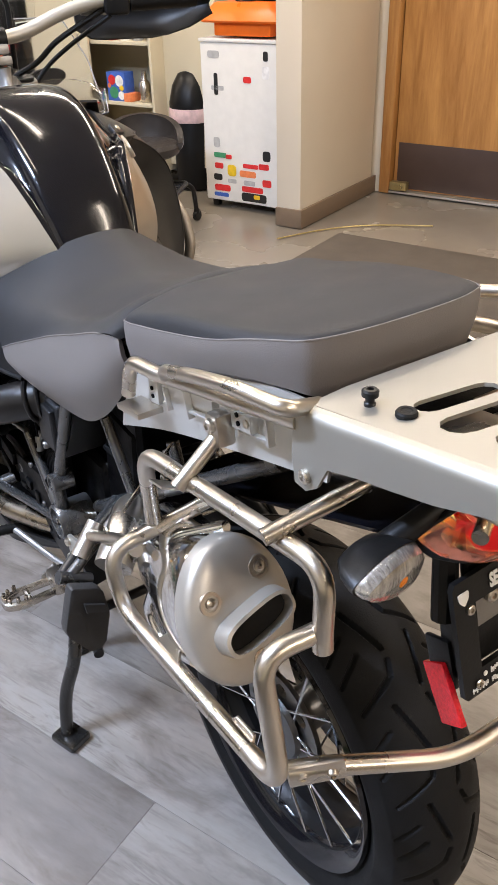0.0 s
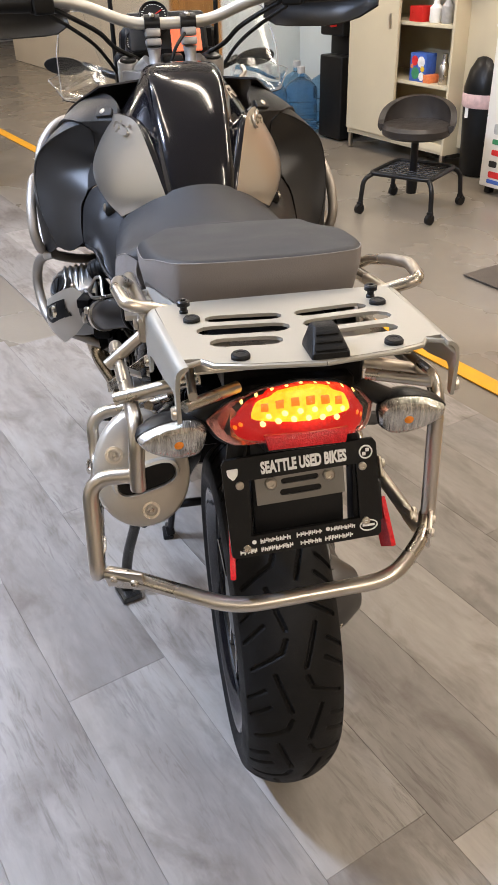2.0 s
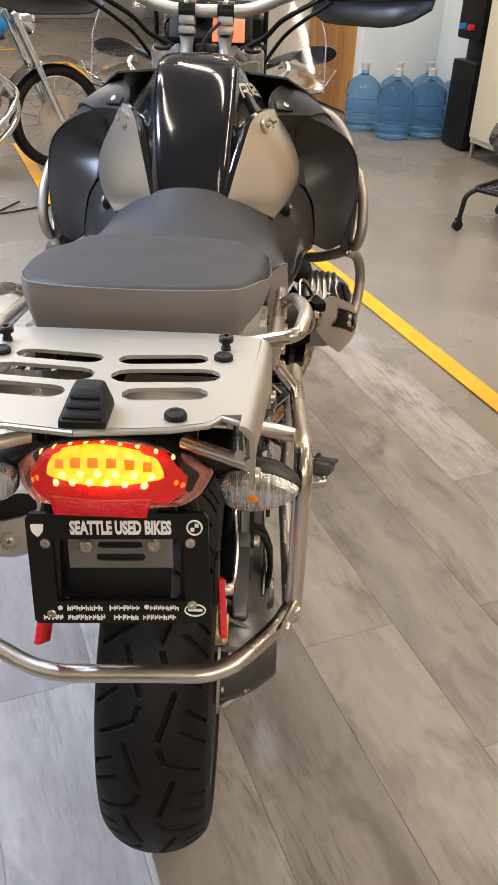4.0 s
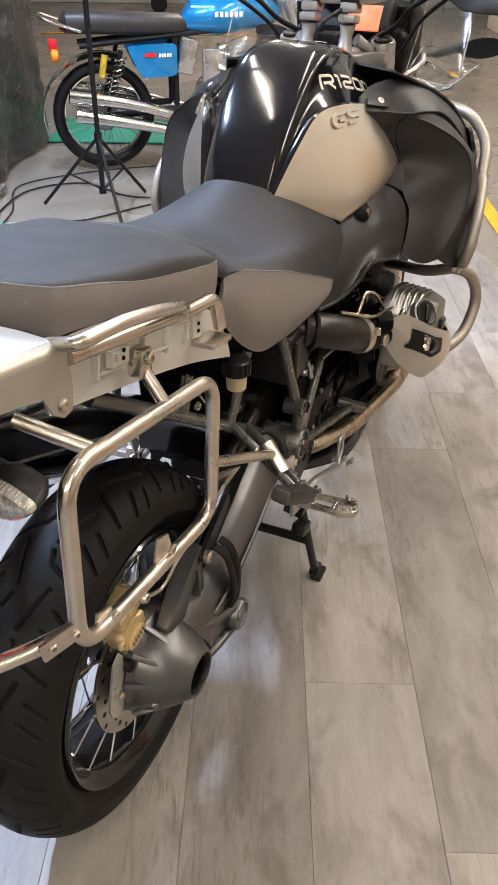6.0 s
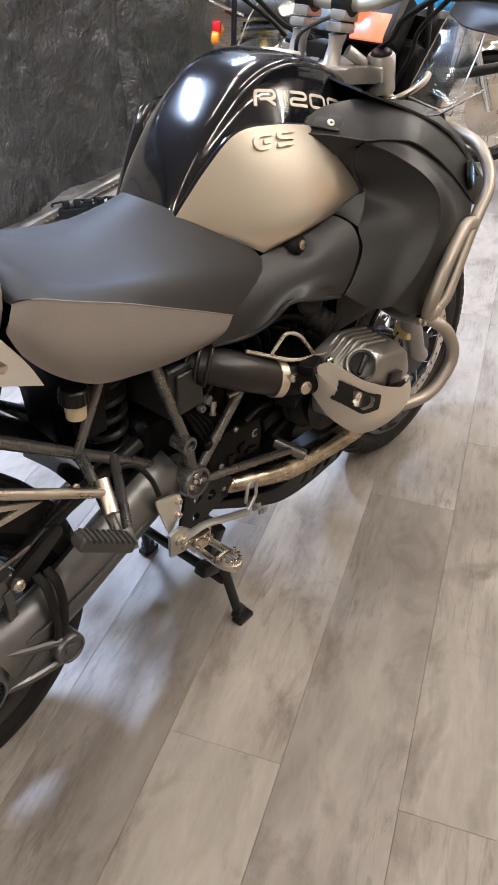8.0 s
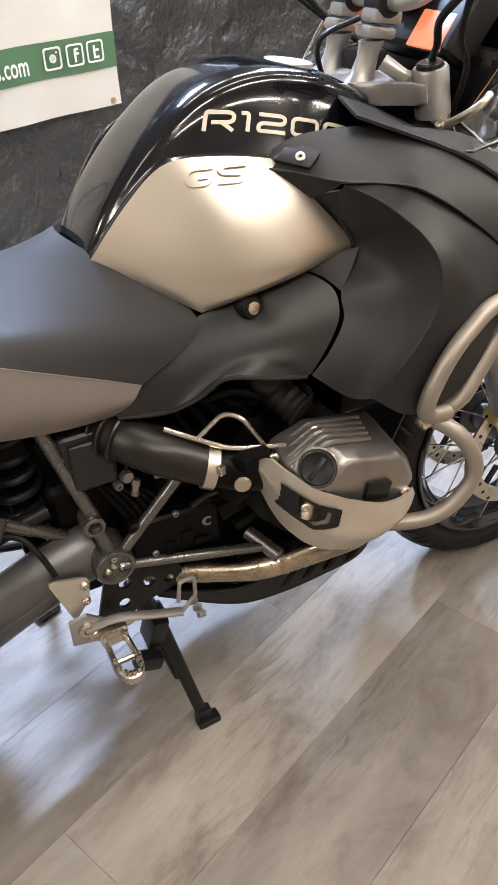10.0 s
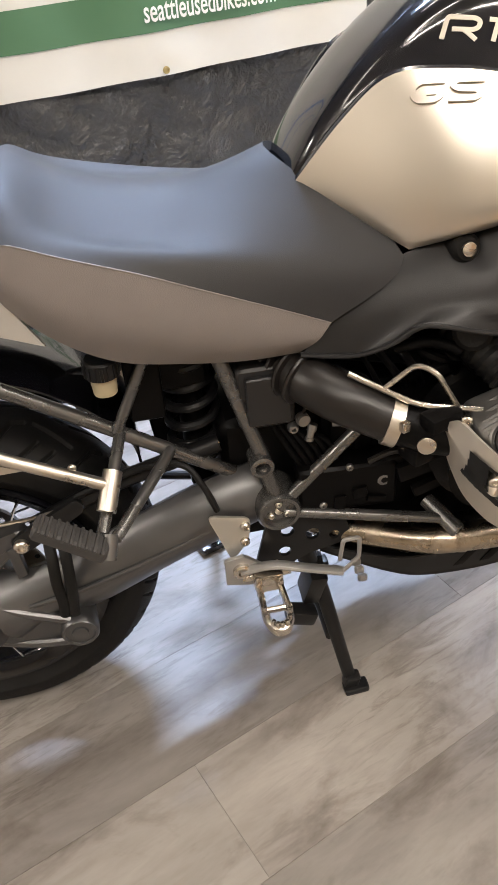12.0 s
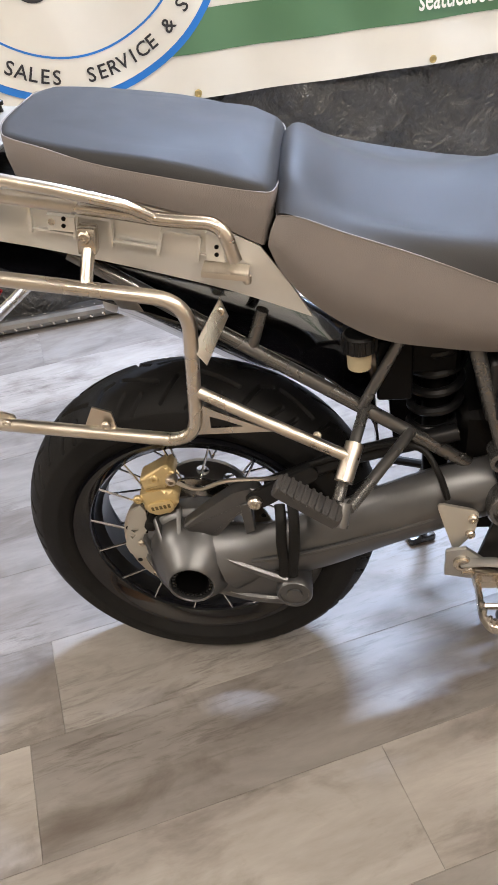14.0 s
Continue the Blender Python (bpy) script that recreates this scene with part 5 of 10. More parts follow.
    # exhaust header
    bm = BM()
    sweep(bm, fillet([(0.27, 0.905, 0.50), (0.26, 0.90, 0.42), (0.215, 0.80, 0.375), (0.195, 0.72, 0.362), (0.13, 0.58, 0.365), (0.03, 0.50, 0.36)], 0.06, 8), 0.0235, 20)
    hd = part("header_pipe", side_of(bm, sx), M_HEADER, bike, "heat-tinted steel exhaust header")
    bm = BM()
    sweep(bm, [(0.208, 0.775, 0.371), (0.204, 0.765, 0.369)], 0.0258, 20)
    part("header_joint", side_of(bm, sx), M_HEADER, hd)

# skid plate
bm = BM()
def skid_row(y, z, up, w):
    return [V(-w - 0.004, y, z + up), V(-w, y, z + 0.012), V(-w + 0.006, y, z + 0.003), V(-w * 0.7, y, z), V(0, y, z - 0.004), V(w * 0.7, y, z), V(w - 0.006, y, z + 0.003), V(w, y, z + 0.012), V(w + 0.004, y, z + up)]


sheet(bm, quilt([skid_row(0.56, 0.328, 0.022, 0.150), skid_row(0.66, 0.303, 0.040, 0.196), skid_row(0.73, 0.294, 0.055, 0.210), skid_row(0.85, 0.292, 0.066, 0.208), skid_row(0.95, 0.306, 0.060, 0.198), skid_row(1.03, 0.37, 0.05, 0.14)], 8, 5), 0.004)
skid = part("skid_plate", bm, M_BLACK, bike, "black pressed skid plate")
for sx in (1, -1):
    bm = BM()
    for k in range(4):
        y = 0.765 + k * 0.045
        slab(bm, [V(0.2095, y - 0.005, 0.312), V(0.2095, y + 0.012, 0.312), V(0.212, y + 0.034, 0.344), V(0.212, y + 0.017, 0.344)], (1, 0, 0), 0.003, 0.001)
    scatter("skid_slot", side_of(bm, sx), M_DARK, skid)

# -- centre stand and side stand --
for sx in (1, -1):
    bm = BM()
    sweep(bm, [(0.135, 0.535, 0.33), (0.15, 0.56, 0.25), (0.178, 0.603, 0.035)], [0.016, 0.0125, 0.0115], 12, flat=0.75)
    box(bm, (0.15, 0.545, 0.27), (0.045, 0.03, 0.075), (-10, 12, 0), 0.006)
    box(bm, (0.168, 0.52, 0.215), (0.03, 0.05, 0.028), (-20, 0, 0), 0.006)
    box(bm, (0.186, 0.614, 0.008), (0.028, 0.046, 0.015), (4, 0, 0), 0.006, 3)
    box(bm, (0.18, 0.607, 0.026), (0.022, 0.028, 0.03), (-8, 8, 0), 0.006, 3)
    bm = side_of(bm, sx)
    if sx < 0:
        bmesh.ops.translate(bm, verts=bm.verts, vec=(0.055, 0.012, 0.0))
    part("centre_stand_leg", bm, M_BLACK, bike, "black steel centre stand leg")
bm = BM()
sweep(bm, [(-0.105, 0.575, 0.135), (0.162, 0.575, 0.135)], 0.011, 12)
sweep(bm, [(-0.145, 0.50, 0.305), (-0.17, 0.40, 0.27), (-0.19, 0.33, 0.27)], 0.009, 10)
scatter("stand_crossbar", bm, M_BLACK, bike)
bm = BM()
sweep(bm, fillet([(-0.165, 0.50, 0.31), (-0.205, 0.40, 0.23), (-0.238, 0.425, 0.11), (-0.250, 0.418, 0.018)], 0.07), 0.0125, 12)
box(bm, (-0.246, 0.412, 0.010), (0.05, 0.06, 0.018), (0, 0, 20), 0.006, 3)
part("side_stand", bm, M_DARKCHROME, bike, "dark polished steel side stand")
# -- foot pegs, pedal, heel guards --
for sx in (1, -1):
    bm = BM()
    loop = fillet([(0.205, 0.447, 0.343), (0.276, 0.444, 0.343), (0.298, 0.455, 0.343), (0.298, 0.471, 0.343), (0.276, 0.482, 0.343), (0.205, 0.479, 0.343)], 0.012, 5, closed=True)
    sweep(bm, loop, 0.0055, 8, closed=True, flat=1.7)
    sweep(bm, [(0.255, 0.44, 0.342), (0.255, 0.487, 0.342)], 0.005, 8)
    for p in loop[::3]:
        box(bm, (p.x, p.y, p.z + 0.014), (0.006, 0.006, 0.01), (0, 0, 45), 0.0015)
    box(bm, (0.195, 0.463, 0.35), (0.035, 0.045, 0.035), (0, 0, 0), 0.006)
    sweep(bm, [(0.19, 0.425, 0.352), (0.19, 0.50, 0.352)], 0.008, 10)
    part("foot_peg", side_of(bm, sx), M_STEEL, bike, "toothed steel foot peg")
    bm = BM()
    slab(bm, fillet([(0.168, 0.383, 0.472), (0.168, 0.448, 0.455), (0.168, 0.442, 0.41), (0.168, 0.414, 0.374)], 0.012, 4, closed=True), (1, 0, 0), 0.005, 0.002)
    hg = part("heel_guard", side_of(bm, sx), M_ALU, bike, "bare aluminium heel guard")
    bm = BM()
    for p in ((0.173, 0.438, 0.443), (0.173, 0.436, 0.412)):
        bolt(bm, p, (1, 0, 0), 0.0075, 0.007)
    scatter("guard_bolt", side_of(bm, sx), M_STEEL, hg)
    # passenger peg at the end of its hanger: folded back on one side, hanging on the other
    if sx > 0:
        p0, p1 = V(0.250, 0.158, 0.582), V(0.268, 0.244, 0.532)
        d = (p1 - p0).normalized()
        q = Matrix.Translation((p0 + p1) / 2) @ d.to_track_quat("X", "Z").to_matrix().to_4x4()
        bm = BM()
        box(bm, (0, 0, 0), ((p1 - p0).length, 0.034, 0.024), (0, 0, 0), 0.009, 3, q)
        peg = part("passenger_peg", bm, M_PEGRUBBER, bike, "folded dark grey rubber passenger peg")
        for k in range(9):
            bm = BM()
            box(bm, (-0.042 + 0.0105 * k, -0.004, 0.0115), (0.005, 0.036, 0.006), (0, 0, 0), 0.002, 2, q)
            part("peg_rib", bm, M_PEGRUBBER, peg)
        bm = BM()
        sweep(bm, [(0.250, 0.250, 0.545), (0.272, 0.243, 0.520)], 0.011, 12)
        part("peg_mount", bm, M_FRAME, bike)
    else:
        bm = BM()
        slab(bm, fillet([(-0.257, 0.222, 0.548), (-0.212, 0.222, 0.525), (-0.206, 0.22, 0.478), (-0.221, 0.218, 0.420), (-0.242, 0.218, 0.416), (-0.277, 0.22, 0.470)], 0.008, 3, closed=True), (0, -1, 0.1), 0.022, 0.004)
        peg = part("passenger_peg", bm, M_PEGRUBBER, bike, "dark grey rubber passenger peg hanging down")
        bm = BM()
        slab(bm, [V(-0.245, 0.196, 0.520), V(-0.214, 0.196, 0.505), V(-0.212, 0.196, 0.490), V(-0.243, 0.196, 0.502)], (0, -1, 0.1), 0.006, 0.002)
        part("peg_rib", bm, M_PEGRUBBER, peg)
        bm = BM()
        sweep(bm, [(-0.262, 0.236, 0.548), (-0.215, 0.236, 0.522)], 0.010, 12)
        part("peg_mount", bm, M_FRAME, bike)
bm = BM()
sweep(bm, fillet([(0.19, 0.425, 0.365), (0.205, 0.47, 0.385), (0.215, 0.53, 0.37), (0.222, 0.575, 0.36)], 0.02), 0.009, 10, flat=0.6)
slab(bm, [V(0.182, 0.40, 0.39), V(0.182, 0.43, 0.395), V(0.182, 0.47, 0.36), V(0.182, 0.445, 0.33), V(0.182, 0.40, 0.34)], (1, 0, 0), 0.008, 0.002)
sweep(bm, fillet([(0.222, 0.575, 0.36), (0.222, 0.60, 0.385), (0.222, 0.60, 0.425), (0.222, 0.575, 0.425), (0.222, 0.57, 0.385)], 0.006), 0.0035, 8)
for k in range(6):
    box(bm, (0.205 + 0.008 * k, 0.60, 0.355 + 0.008 * (k % 2)), (0.006, 0.012, 0.012), (0, 0, 0), 0.002)
pedal = part("brake_pedal", bm, M_YOKE, bike, "bare alloy brake pedal")
bm = BM()
bolt(bm, (0.19, 0.425, 0.368), (1, 0, 0), 0.014, 0.008)
part("pedal_pivot", bm, M_STEEL, pedal)
bm = BM()
sweep(bm, spline([(0.165, 0.40, 0.475), (0.16, 0.385, 0.52), (0.14, 0.36, 0.55), (0.12, 0.30, 0.54), (0.11, 0.2, 0.50)], 6), 0.005, 8)
scatter("brake_hose", bm, M_RUBBER, bike)
bm = BM()
sweep(bm, fillet([(-0.165, 0.44, 0.36), (-0.185, 0.53, 0.355), (-0.215, 0.63, 0.37), (-0.235, 0.64, 0.371)], 0.02), 0.006, 8)
gear = part("gear_lever", bm, M_YOKE, bike, "bare alloy gear lever")
bm = BM()
sweep(bm, [(-0.212, 0.632, 0.370), (-0.258, 0.642, 0.372)], 0.0095, 12)
for k in range(5):
    lathe(bm, [(0, 0.0095), (0, 0.0106), (0.003, 0.0106), (0.003, 0.0095)], V(-0.218, 0.6333, 0.3703) + V(-0.0082, 0.0018, 0.0004) * k, (-0.97, 0.22, 0.04), 12, caps=False)
part("lever_rubber", bm, M_RUBBER, gear, "ribbed black rubber tip")

# -- light-blocking box, shock, brake reservoir, inner mudguard --
# added box that stops the cool lamp shining through onto the floor
bm = BM()
box(bm, (-0.045, 0.375, 0.575), (0.09, 0.11, 0.24), (6, 0, 0), 0.012, 3)
ebox = part("electrics_box", bm, M_DARK, bike, "dark box added to block light through the frame gap")
bm = BM()
sweep(bm, [(-0.092, 0.335, 0.62), (-0.092, 0.415, 0.62)], 0.005, 8)
part("box_strap", bm, M_RUBBER, ebox)
bm = BM()
helix = [V(0.045 + 0.036 * math.cos(t), 0.39 + 0.036 * math.sin(t), 0.505 + 0.0335 * t / (2 * math.pi) * 1.0) for t in (2 * math.pi * 5.2 * k / 110 for k in range(111))]
sweep(bm, helix, 0.0075, 8)
shock = part("shock_spring", bm, M_BLACK, bike, "black coil spring shock absorber")
bm = BM()
sweep(bm, [(0.045, 0.385, 0.70), (0.045, 0.395, 0.44)], 0.02, 16)
sweep(bm, [(0.045, 0.384, 0.73), (0.045, 0.386, 0.68)], 0.035, 20)
part("damper", bm, M_DARK, shock)
bm = BM()
lathe(bm, [(0, 0.016), (0.028, 0.018), (0.03, 0.018)], (0.125, 0.275, 0.683), (0, 0, 1), 22)
rs = part("brake_reservoir", bm, shader("amber_fluid_plastic", (0.40, 0.34, 0.22), 0.35, vary=0.08), bike, "translucent brake fluid reservoir with black cap")
bm = BM()
lathe(bm, [(0.028, 0.023), (0.05, 0.023), (0.053, 0.020), (0.053, 0.001)], (0.125, 0.275, 0.683), (0, 0, 1), 22)
for k in range(16):
    th = 2 * math.pi * k / 16
    box(bm, (0.125 + 0.0228 * math.cos(th), 0.275 + 0.0228 * math.sin(th), 0.722), (0.004, 0.004, 0.02), (0, 0, math.degrees(th)), 0.001)
scatter("reservoir_cap", bm, M_BLACKPL, rs)
bm = BM()
sheet(bm, quilt([[(x, y, z - 0.35 * abs(x) ** 1.4) for x in (-0.085, -0.05, 0, 0.05, 0.085)] for y, z in ((0.30, 0.50), (0.29, 0.58), (0.20, 0.672), (0.06, 0.735), (-0.10, 0.80), (-0.28, 0.872))], 6, 4), 0.004)
part("rear_mudguard", bm, M_TANK, bike, "gloss black inner mudguard")
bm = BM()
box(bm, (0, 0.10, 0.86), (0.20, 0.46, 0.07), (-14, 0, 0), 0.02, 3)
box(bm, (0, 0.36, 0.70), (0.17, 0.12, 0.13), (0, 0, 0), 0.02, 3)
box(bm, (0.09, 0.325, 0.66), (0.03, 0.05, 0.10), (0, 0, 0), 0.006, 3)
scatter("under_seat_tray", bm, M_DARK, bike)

# -- seats --
def seat(name, rows_top, rows_side, label, m_side_label):
    bm = BM()
    full = [[V(-p[0], p[1], p[2]) for p in r[:0:-1]] + [V(*p) for p in r] for r in rows_top]
    g = quilt(full, 8, 5)
    sheet(bm, g, 0.012)
    top = part(name, bm, M_SEAT, bike, label, 50)
    for sx in (1, -1):
        b2 = BM()
        sheet(b2, quilt([[V(sx * p[0], p[1], p[2]) for p in r] for r in rows_side], 8, 5), 0.01 * sx)
        part("seat_side", b2, M_SEATSIDE, top, m_side_label, 50)
        b3 = BM()
        edge = spline([V(sx * r[0][0], r[0][1], r[0][2]) for r in rows_side], 8)
        sweep(b3, edge, 0.0011, 6)
        part("seat_seam", b3, M_SEATSIDE, top)
    return top


front_top = [
    [(0, 0.172, 0.925), (0.08, 0.172, 0.922), (0.125, 0.175, 0.915), (0.150, 0.178, 0.912)],
    [(0, 0.182, 0.951), (0.085, 0.182, 0.944), (0.130, 0.183, 0.930), (0.158, 0.185, 0.919)],
    [(0, 0.205, 0.957), (0.10, 0.205, 0.946), (0.143, 0.205, 0.929), (0.167, 0.205, 0.916)],
    [(0, 0.26, 0.931), (0.108, 0.26, 0.910), (0.151, 0.262, 0.906), (0.176, 0.26, 0.897)],
    [(0, 0.33, 0.908), (0.112, 0.34, 0.886), (0.157, 0.35, 0.884), (0.181, 0.34, 0.868)],
    [(0, 0.40, 0.900), (0.108, 0.43, 0.879), (0.160, 0.45, 0.864), (0.184, 0.42, 0.834)],
    [(0, 0.46, 0.912), (0.095, 0.51, 0.893), (0.163, 0.56, 0.845), (0.186, 0.50, 0.800)],
    [(0, 0.528, 0.936), (0.075, 0.565, 0.912), (0.164, 0.665, 0.834), (0.186, 0.566, 0.770)],
]
front_side = [
    [(0.150, 0.178, 0.912), (0.153, 0.170, 0.895), (0.148, 0.165, 0.875)],
    [(0.167, 0.205, 0.916), (0.168, 0.19, 0.870), (0.152, 0.185, 0.832)],
    [(0.176, 0.26, 0.897), (0.178, 0.245, 0.83), (0.156, 0.235, 0.782)],
    [(0.181, 0.34, 0.868), (0.184, 0.32, 0.80), (0.158, 0.30, 0.744)],
    [(0.184, 0.42, 0.834), (0.187, 0.40, 0.775), (0.160, 0.38, 0.728)],
    [(0.186, 0.50, 0.800), (0.188, 0.485, 0.755), (0.163, 0.46, 0.720)],
    [(0.186, 0.566, 0.770), (0.186, 0.55, 0.748), (0.166, 0.53, 0.722)],
]
seat("rider_seat", front_top, front_side, "charcoal vinyl rider seat with taupe sides", "taupe vinyl side")
SEAM = [(0, -0.162, 1.018), (0.06, -0.160, 1.018), (0.100, -0.149, 1.016), (0.117, -0.134, 1.013), (0.134, -0.088, 1.003), (0.145, -0.030, 0.985), (0.148, 0.050, 0.965), (0.148, 0.115, 0.950), (0.147, 0.152, 0.942), (0.134, 0.175, 0.937), (0.06, 0.181, 0.936), (0, 0.181, 0.936)]
HEM = [(0, -0.156, 0.950), (0.06, -0.155, 0.950), (0.098, -0.145, 0.955), (0.113, -0.132, 0.960), (0.128, -0.088, 0.958), (0.138, -0.030, 0.947), (0.143, 0.050, 0.925), (0.143, 0.105, 0.903), (0.141, 0.150, 0.877), (0.132, 0.162, 0.872), (0.06, 0.166, 0.872), (0, 0.166, 0.872)]


def loop_of(half, k=4):
    """A closed smooth loop from its right half."""
    full = [V(*p) for p in half] + [V(-x, y, z) for x, y, z in half[-2:0:-1]]
    return spline(full, k, closed=True)


def crown(y):
    return 0.995 - 0.172 * y


def ring_in(loop, inset, lift, flat):
    out, n = [], len(loop)
    for i, p in enumerate(loop):
        t = loop[(i + 2) % n] - loop[i - 2]
        d = V(-t.y, t.x, 0).normalized()
        d = d if d.dot(V(-p.x, 0.012 - p.y, 0)) > 0 else -d
        q = p + d * inset
        ease = max(0.0, min(1.0, (q.y - 0.02) / 0.15)) ** 1.5 * max(0.0, min(1.0, (abs(q.x) - 0.05) / 0.085)) ** 1.5
        top = crown(q.y) - 0.017 * ease
        out.append(V(q.x, q.y, p.z + (top - p.z) * lift if not flat else top + flat))
    return out


seam, hem = loop_of(SEAM), loop_of(HEM)
bm = BM()
loft(bm, [ring_in(seam, 0.006, -0.25, 0), seam, ring_in(seam, 0.0022, 0.42, 0), ring_in(seam, 0.0055, 0.72, 0), ring_in(seam, 0.0095, 0.90, 0), ring_in(seam, 0.0130, 0, -0.0006), [V(p.x * 0.72, 0.012 + (p.y - 0.012) * 0.80, crown(0.012 + (p.y - 0.012) * 0.80) + 0.0015) for p in seam]])
ps = part("passenger_seat", bm, M_SEAT, bike, "charcoal vinyl passenger seat with taupe band", 60)
bm = BM()
mid = [a.lerp(b, 0.45) + V(a.x, a.y - 0.012, 0).normalized() * 0.004 for a, b in zip(seam, hem)]
loft(bm, [[p + V(p.x, p.y - 0.012, 0).normalized() * 0.0012 for p in seam], [a.lerp(b, 0.12) + V(a.x, a.y - 0.012, 0).normalized() * 0.0028 for a, b in zip(seam, hem)], mid, hem])
part("seat_band", bm, M_SEATSIDE, ps, "taupe vinyl band", 60)
bm = BM()
sweep(bm, [p + V(p.x, p.y - 0.012, 0).normalized() * 0.0008 + V(0, 0, 0.0006) for p in seam], 0.0010, 6, closed=True)
part("seat_seam", bm, M_SEATSIDE, ps)

# -- tank --
rows = [
    [(0, 0.525, 0.875), (0.040, 0.53, 0.875), (0.060, 0.538, 0.880), (0.068, 0.548, 0.900)],
    [(0, 0.548, 0.926), (0.048, 0.550, 0.924), (0.068, 0.556, 0.917), (0.079, 0.574, 0.912)],
    [(0, 0.585, 0.983), (0.055, 0.587, 0.980), (0.076, 0.595, 0.968), (0.090, 0.610, 0.960)],
    [(0, 0.645, 1.047), (0.062, 0.647, 1.043), (0.083, 0.652, 1.022), (0.105, 0.655, 1.008)],
    [(0, 0.725, 1.103), (0.067, 0.727, 1.098), (0.088, 0.730, 1.070), (0.128, 0.720, 1.022)],
    [(0, 0.815, 1.122), (0.070, 0.816, 1.116), (0.092, 0.815, 1.084), (0.144, 0.790, 1.014)],
    [(0, 0.91, 1.107), (0.072, 0.91, 1.101), (0.096, 0.905, 1.068), (0.150, 0.90, 0.998)],
    [(0, 0.985, 1.075), (0.073, 0.985, 1.069), (0.100, 0.98, 1.036), (0.15, 0.98, 0.96)],
]
bm = BM()
sheet(bm, quilt([[V(-p[0], p[1], p[2]) for p in r[:0:-1]] + [V(*p) for p in r] for r in rows], 8, 6), 0.006)
tank = part("tank", bm, M_TANK, bike, "gloss black fuel tank with twin champagne side panels", 60)
for sx in (1, -1):
    bm = BM()
    Aa, Bb, Cc, Dd = V(0.072, 0.552, 0.912), V(0.163, 0.671, 0.842), V(0.207, 0.89, 0.908), V(0.155, 0.785, 1.03)
    g = coons([Bb, V(0.180, 0.735, 0.858), V(0.196, 0.81, 0.880), Cc], [Cc, V(0.186, 0.84, 0.97), Dd], [Aa, V(0.094, 0.605, 0.985), V(0.112, 0.655, 1.032), V(0.135, 0.72, 1.038), Dd], [Bb, V(0.122, 0.615, 0.874), Aa], 26)
    # the belly is fullest low down and slopes away towards the tank
    g = [[p + V(0.028, -0.006, 0.004) * (math.sin(math.pi * (j / 25)) ** 0.65 * math.sin(math.pi * (i / 25) ** 0.48)) for j, p in enumerate(r)] for i, r in enumerate(g)]
    sheet(bm, [[V(sx * p.x, p.y, p.z) for p in r] for r in g], 0.008 * sx)
    panel = part("tank_panel", bm, M_SILVER, bike, "champagne metallic tank side panel", 60)
    # flange folded inwards along the panel's top
    bm = BM()
    rim_e = [V(sx * p.x, p.y, p.z) for p in g[-1]]
    sheet(bm, [rim_e, [p + V(-sx * 0.005, 0, 0.0022) for p in rim_e], [p + V(-sx * 0.012, -0.001, -0.001) for p in rim_e], [p + V(-sx * 0.022, -0.002, -0.014) for p in rim_e]], 0.003)
    part("panel_flange", bm, M_TANK, panel, "gloss black rim")
    # raised letters that follow the panel
    nrm = V(0.80, -0.32, 0.50).normalized()
    ah = V(0.31, 0.92, 0.03)
    ah = (ah - nrm * ah.dot(nrm)).normalized()
    up = nrm.cross(ah)
    c0 = V(0.1195, 0.676, 0.994) + nrm * 0.004
    if sx > 0:
        m = Matrix((ah, up, nrm)).transposed().to_4x4()
        m.translation = c0
    else:
        m = Matrix((V(ah.x, -ah.y, -ah.z), V(-up.x, up.y, up.z), V(-nrm.x, nrm.y, nrm.z))).transposed().to_4x4()
        end = c0 + ah * 0.080
        m.translation = V(-end.x, end.y, end.z)
    raised = lettering("raised_letters", "GS", 0.026, 0.038, 0.005, 0.0062, 0.0048, M_SILVER, panel, m, "raised letters in the panel's colour", 0.12)
    drape(raised, panel, m, 0.0016)

# model number on the tank's right flank
nrm = V(0.80, -0.03, 0.60).normalized()
ah = V(0.055, 0.185, -0.020)
ah = (ah - nrm * ah.dot(nrm)).normalized()
up = nrm.cross(ah)
m = Matrix((ah, up, nrm)).transposed().to_4x4()
m.translation = V(0.089, 0.718, 1.057)
number = lettering("tank_lettering", "R1200", 0.027, 0.043, 0.0055, 0.0054, 0.0008, M_NUMBER, tank, m, "champagne model number", 0.18)
drape(number, tank, m, 0.0004)

# filler cap and tank-top cover
bm = BM()
lathe(bm, [(-0.01, 0.036), (0.002, 0.036), (0.004, 0.033), (0.004, 0.001)], (0, 0.90, 1.109), (0, 0.15, 1), 36)
part("filler_cap", bm, M_ALU, tank)

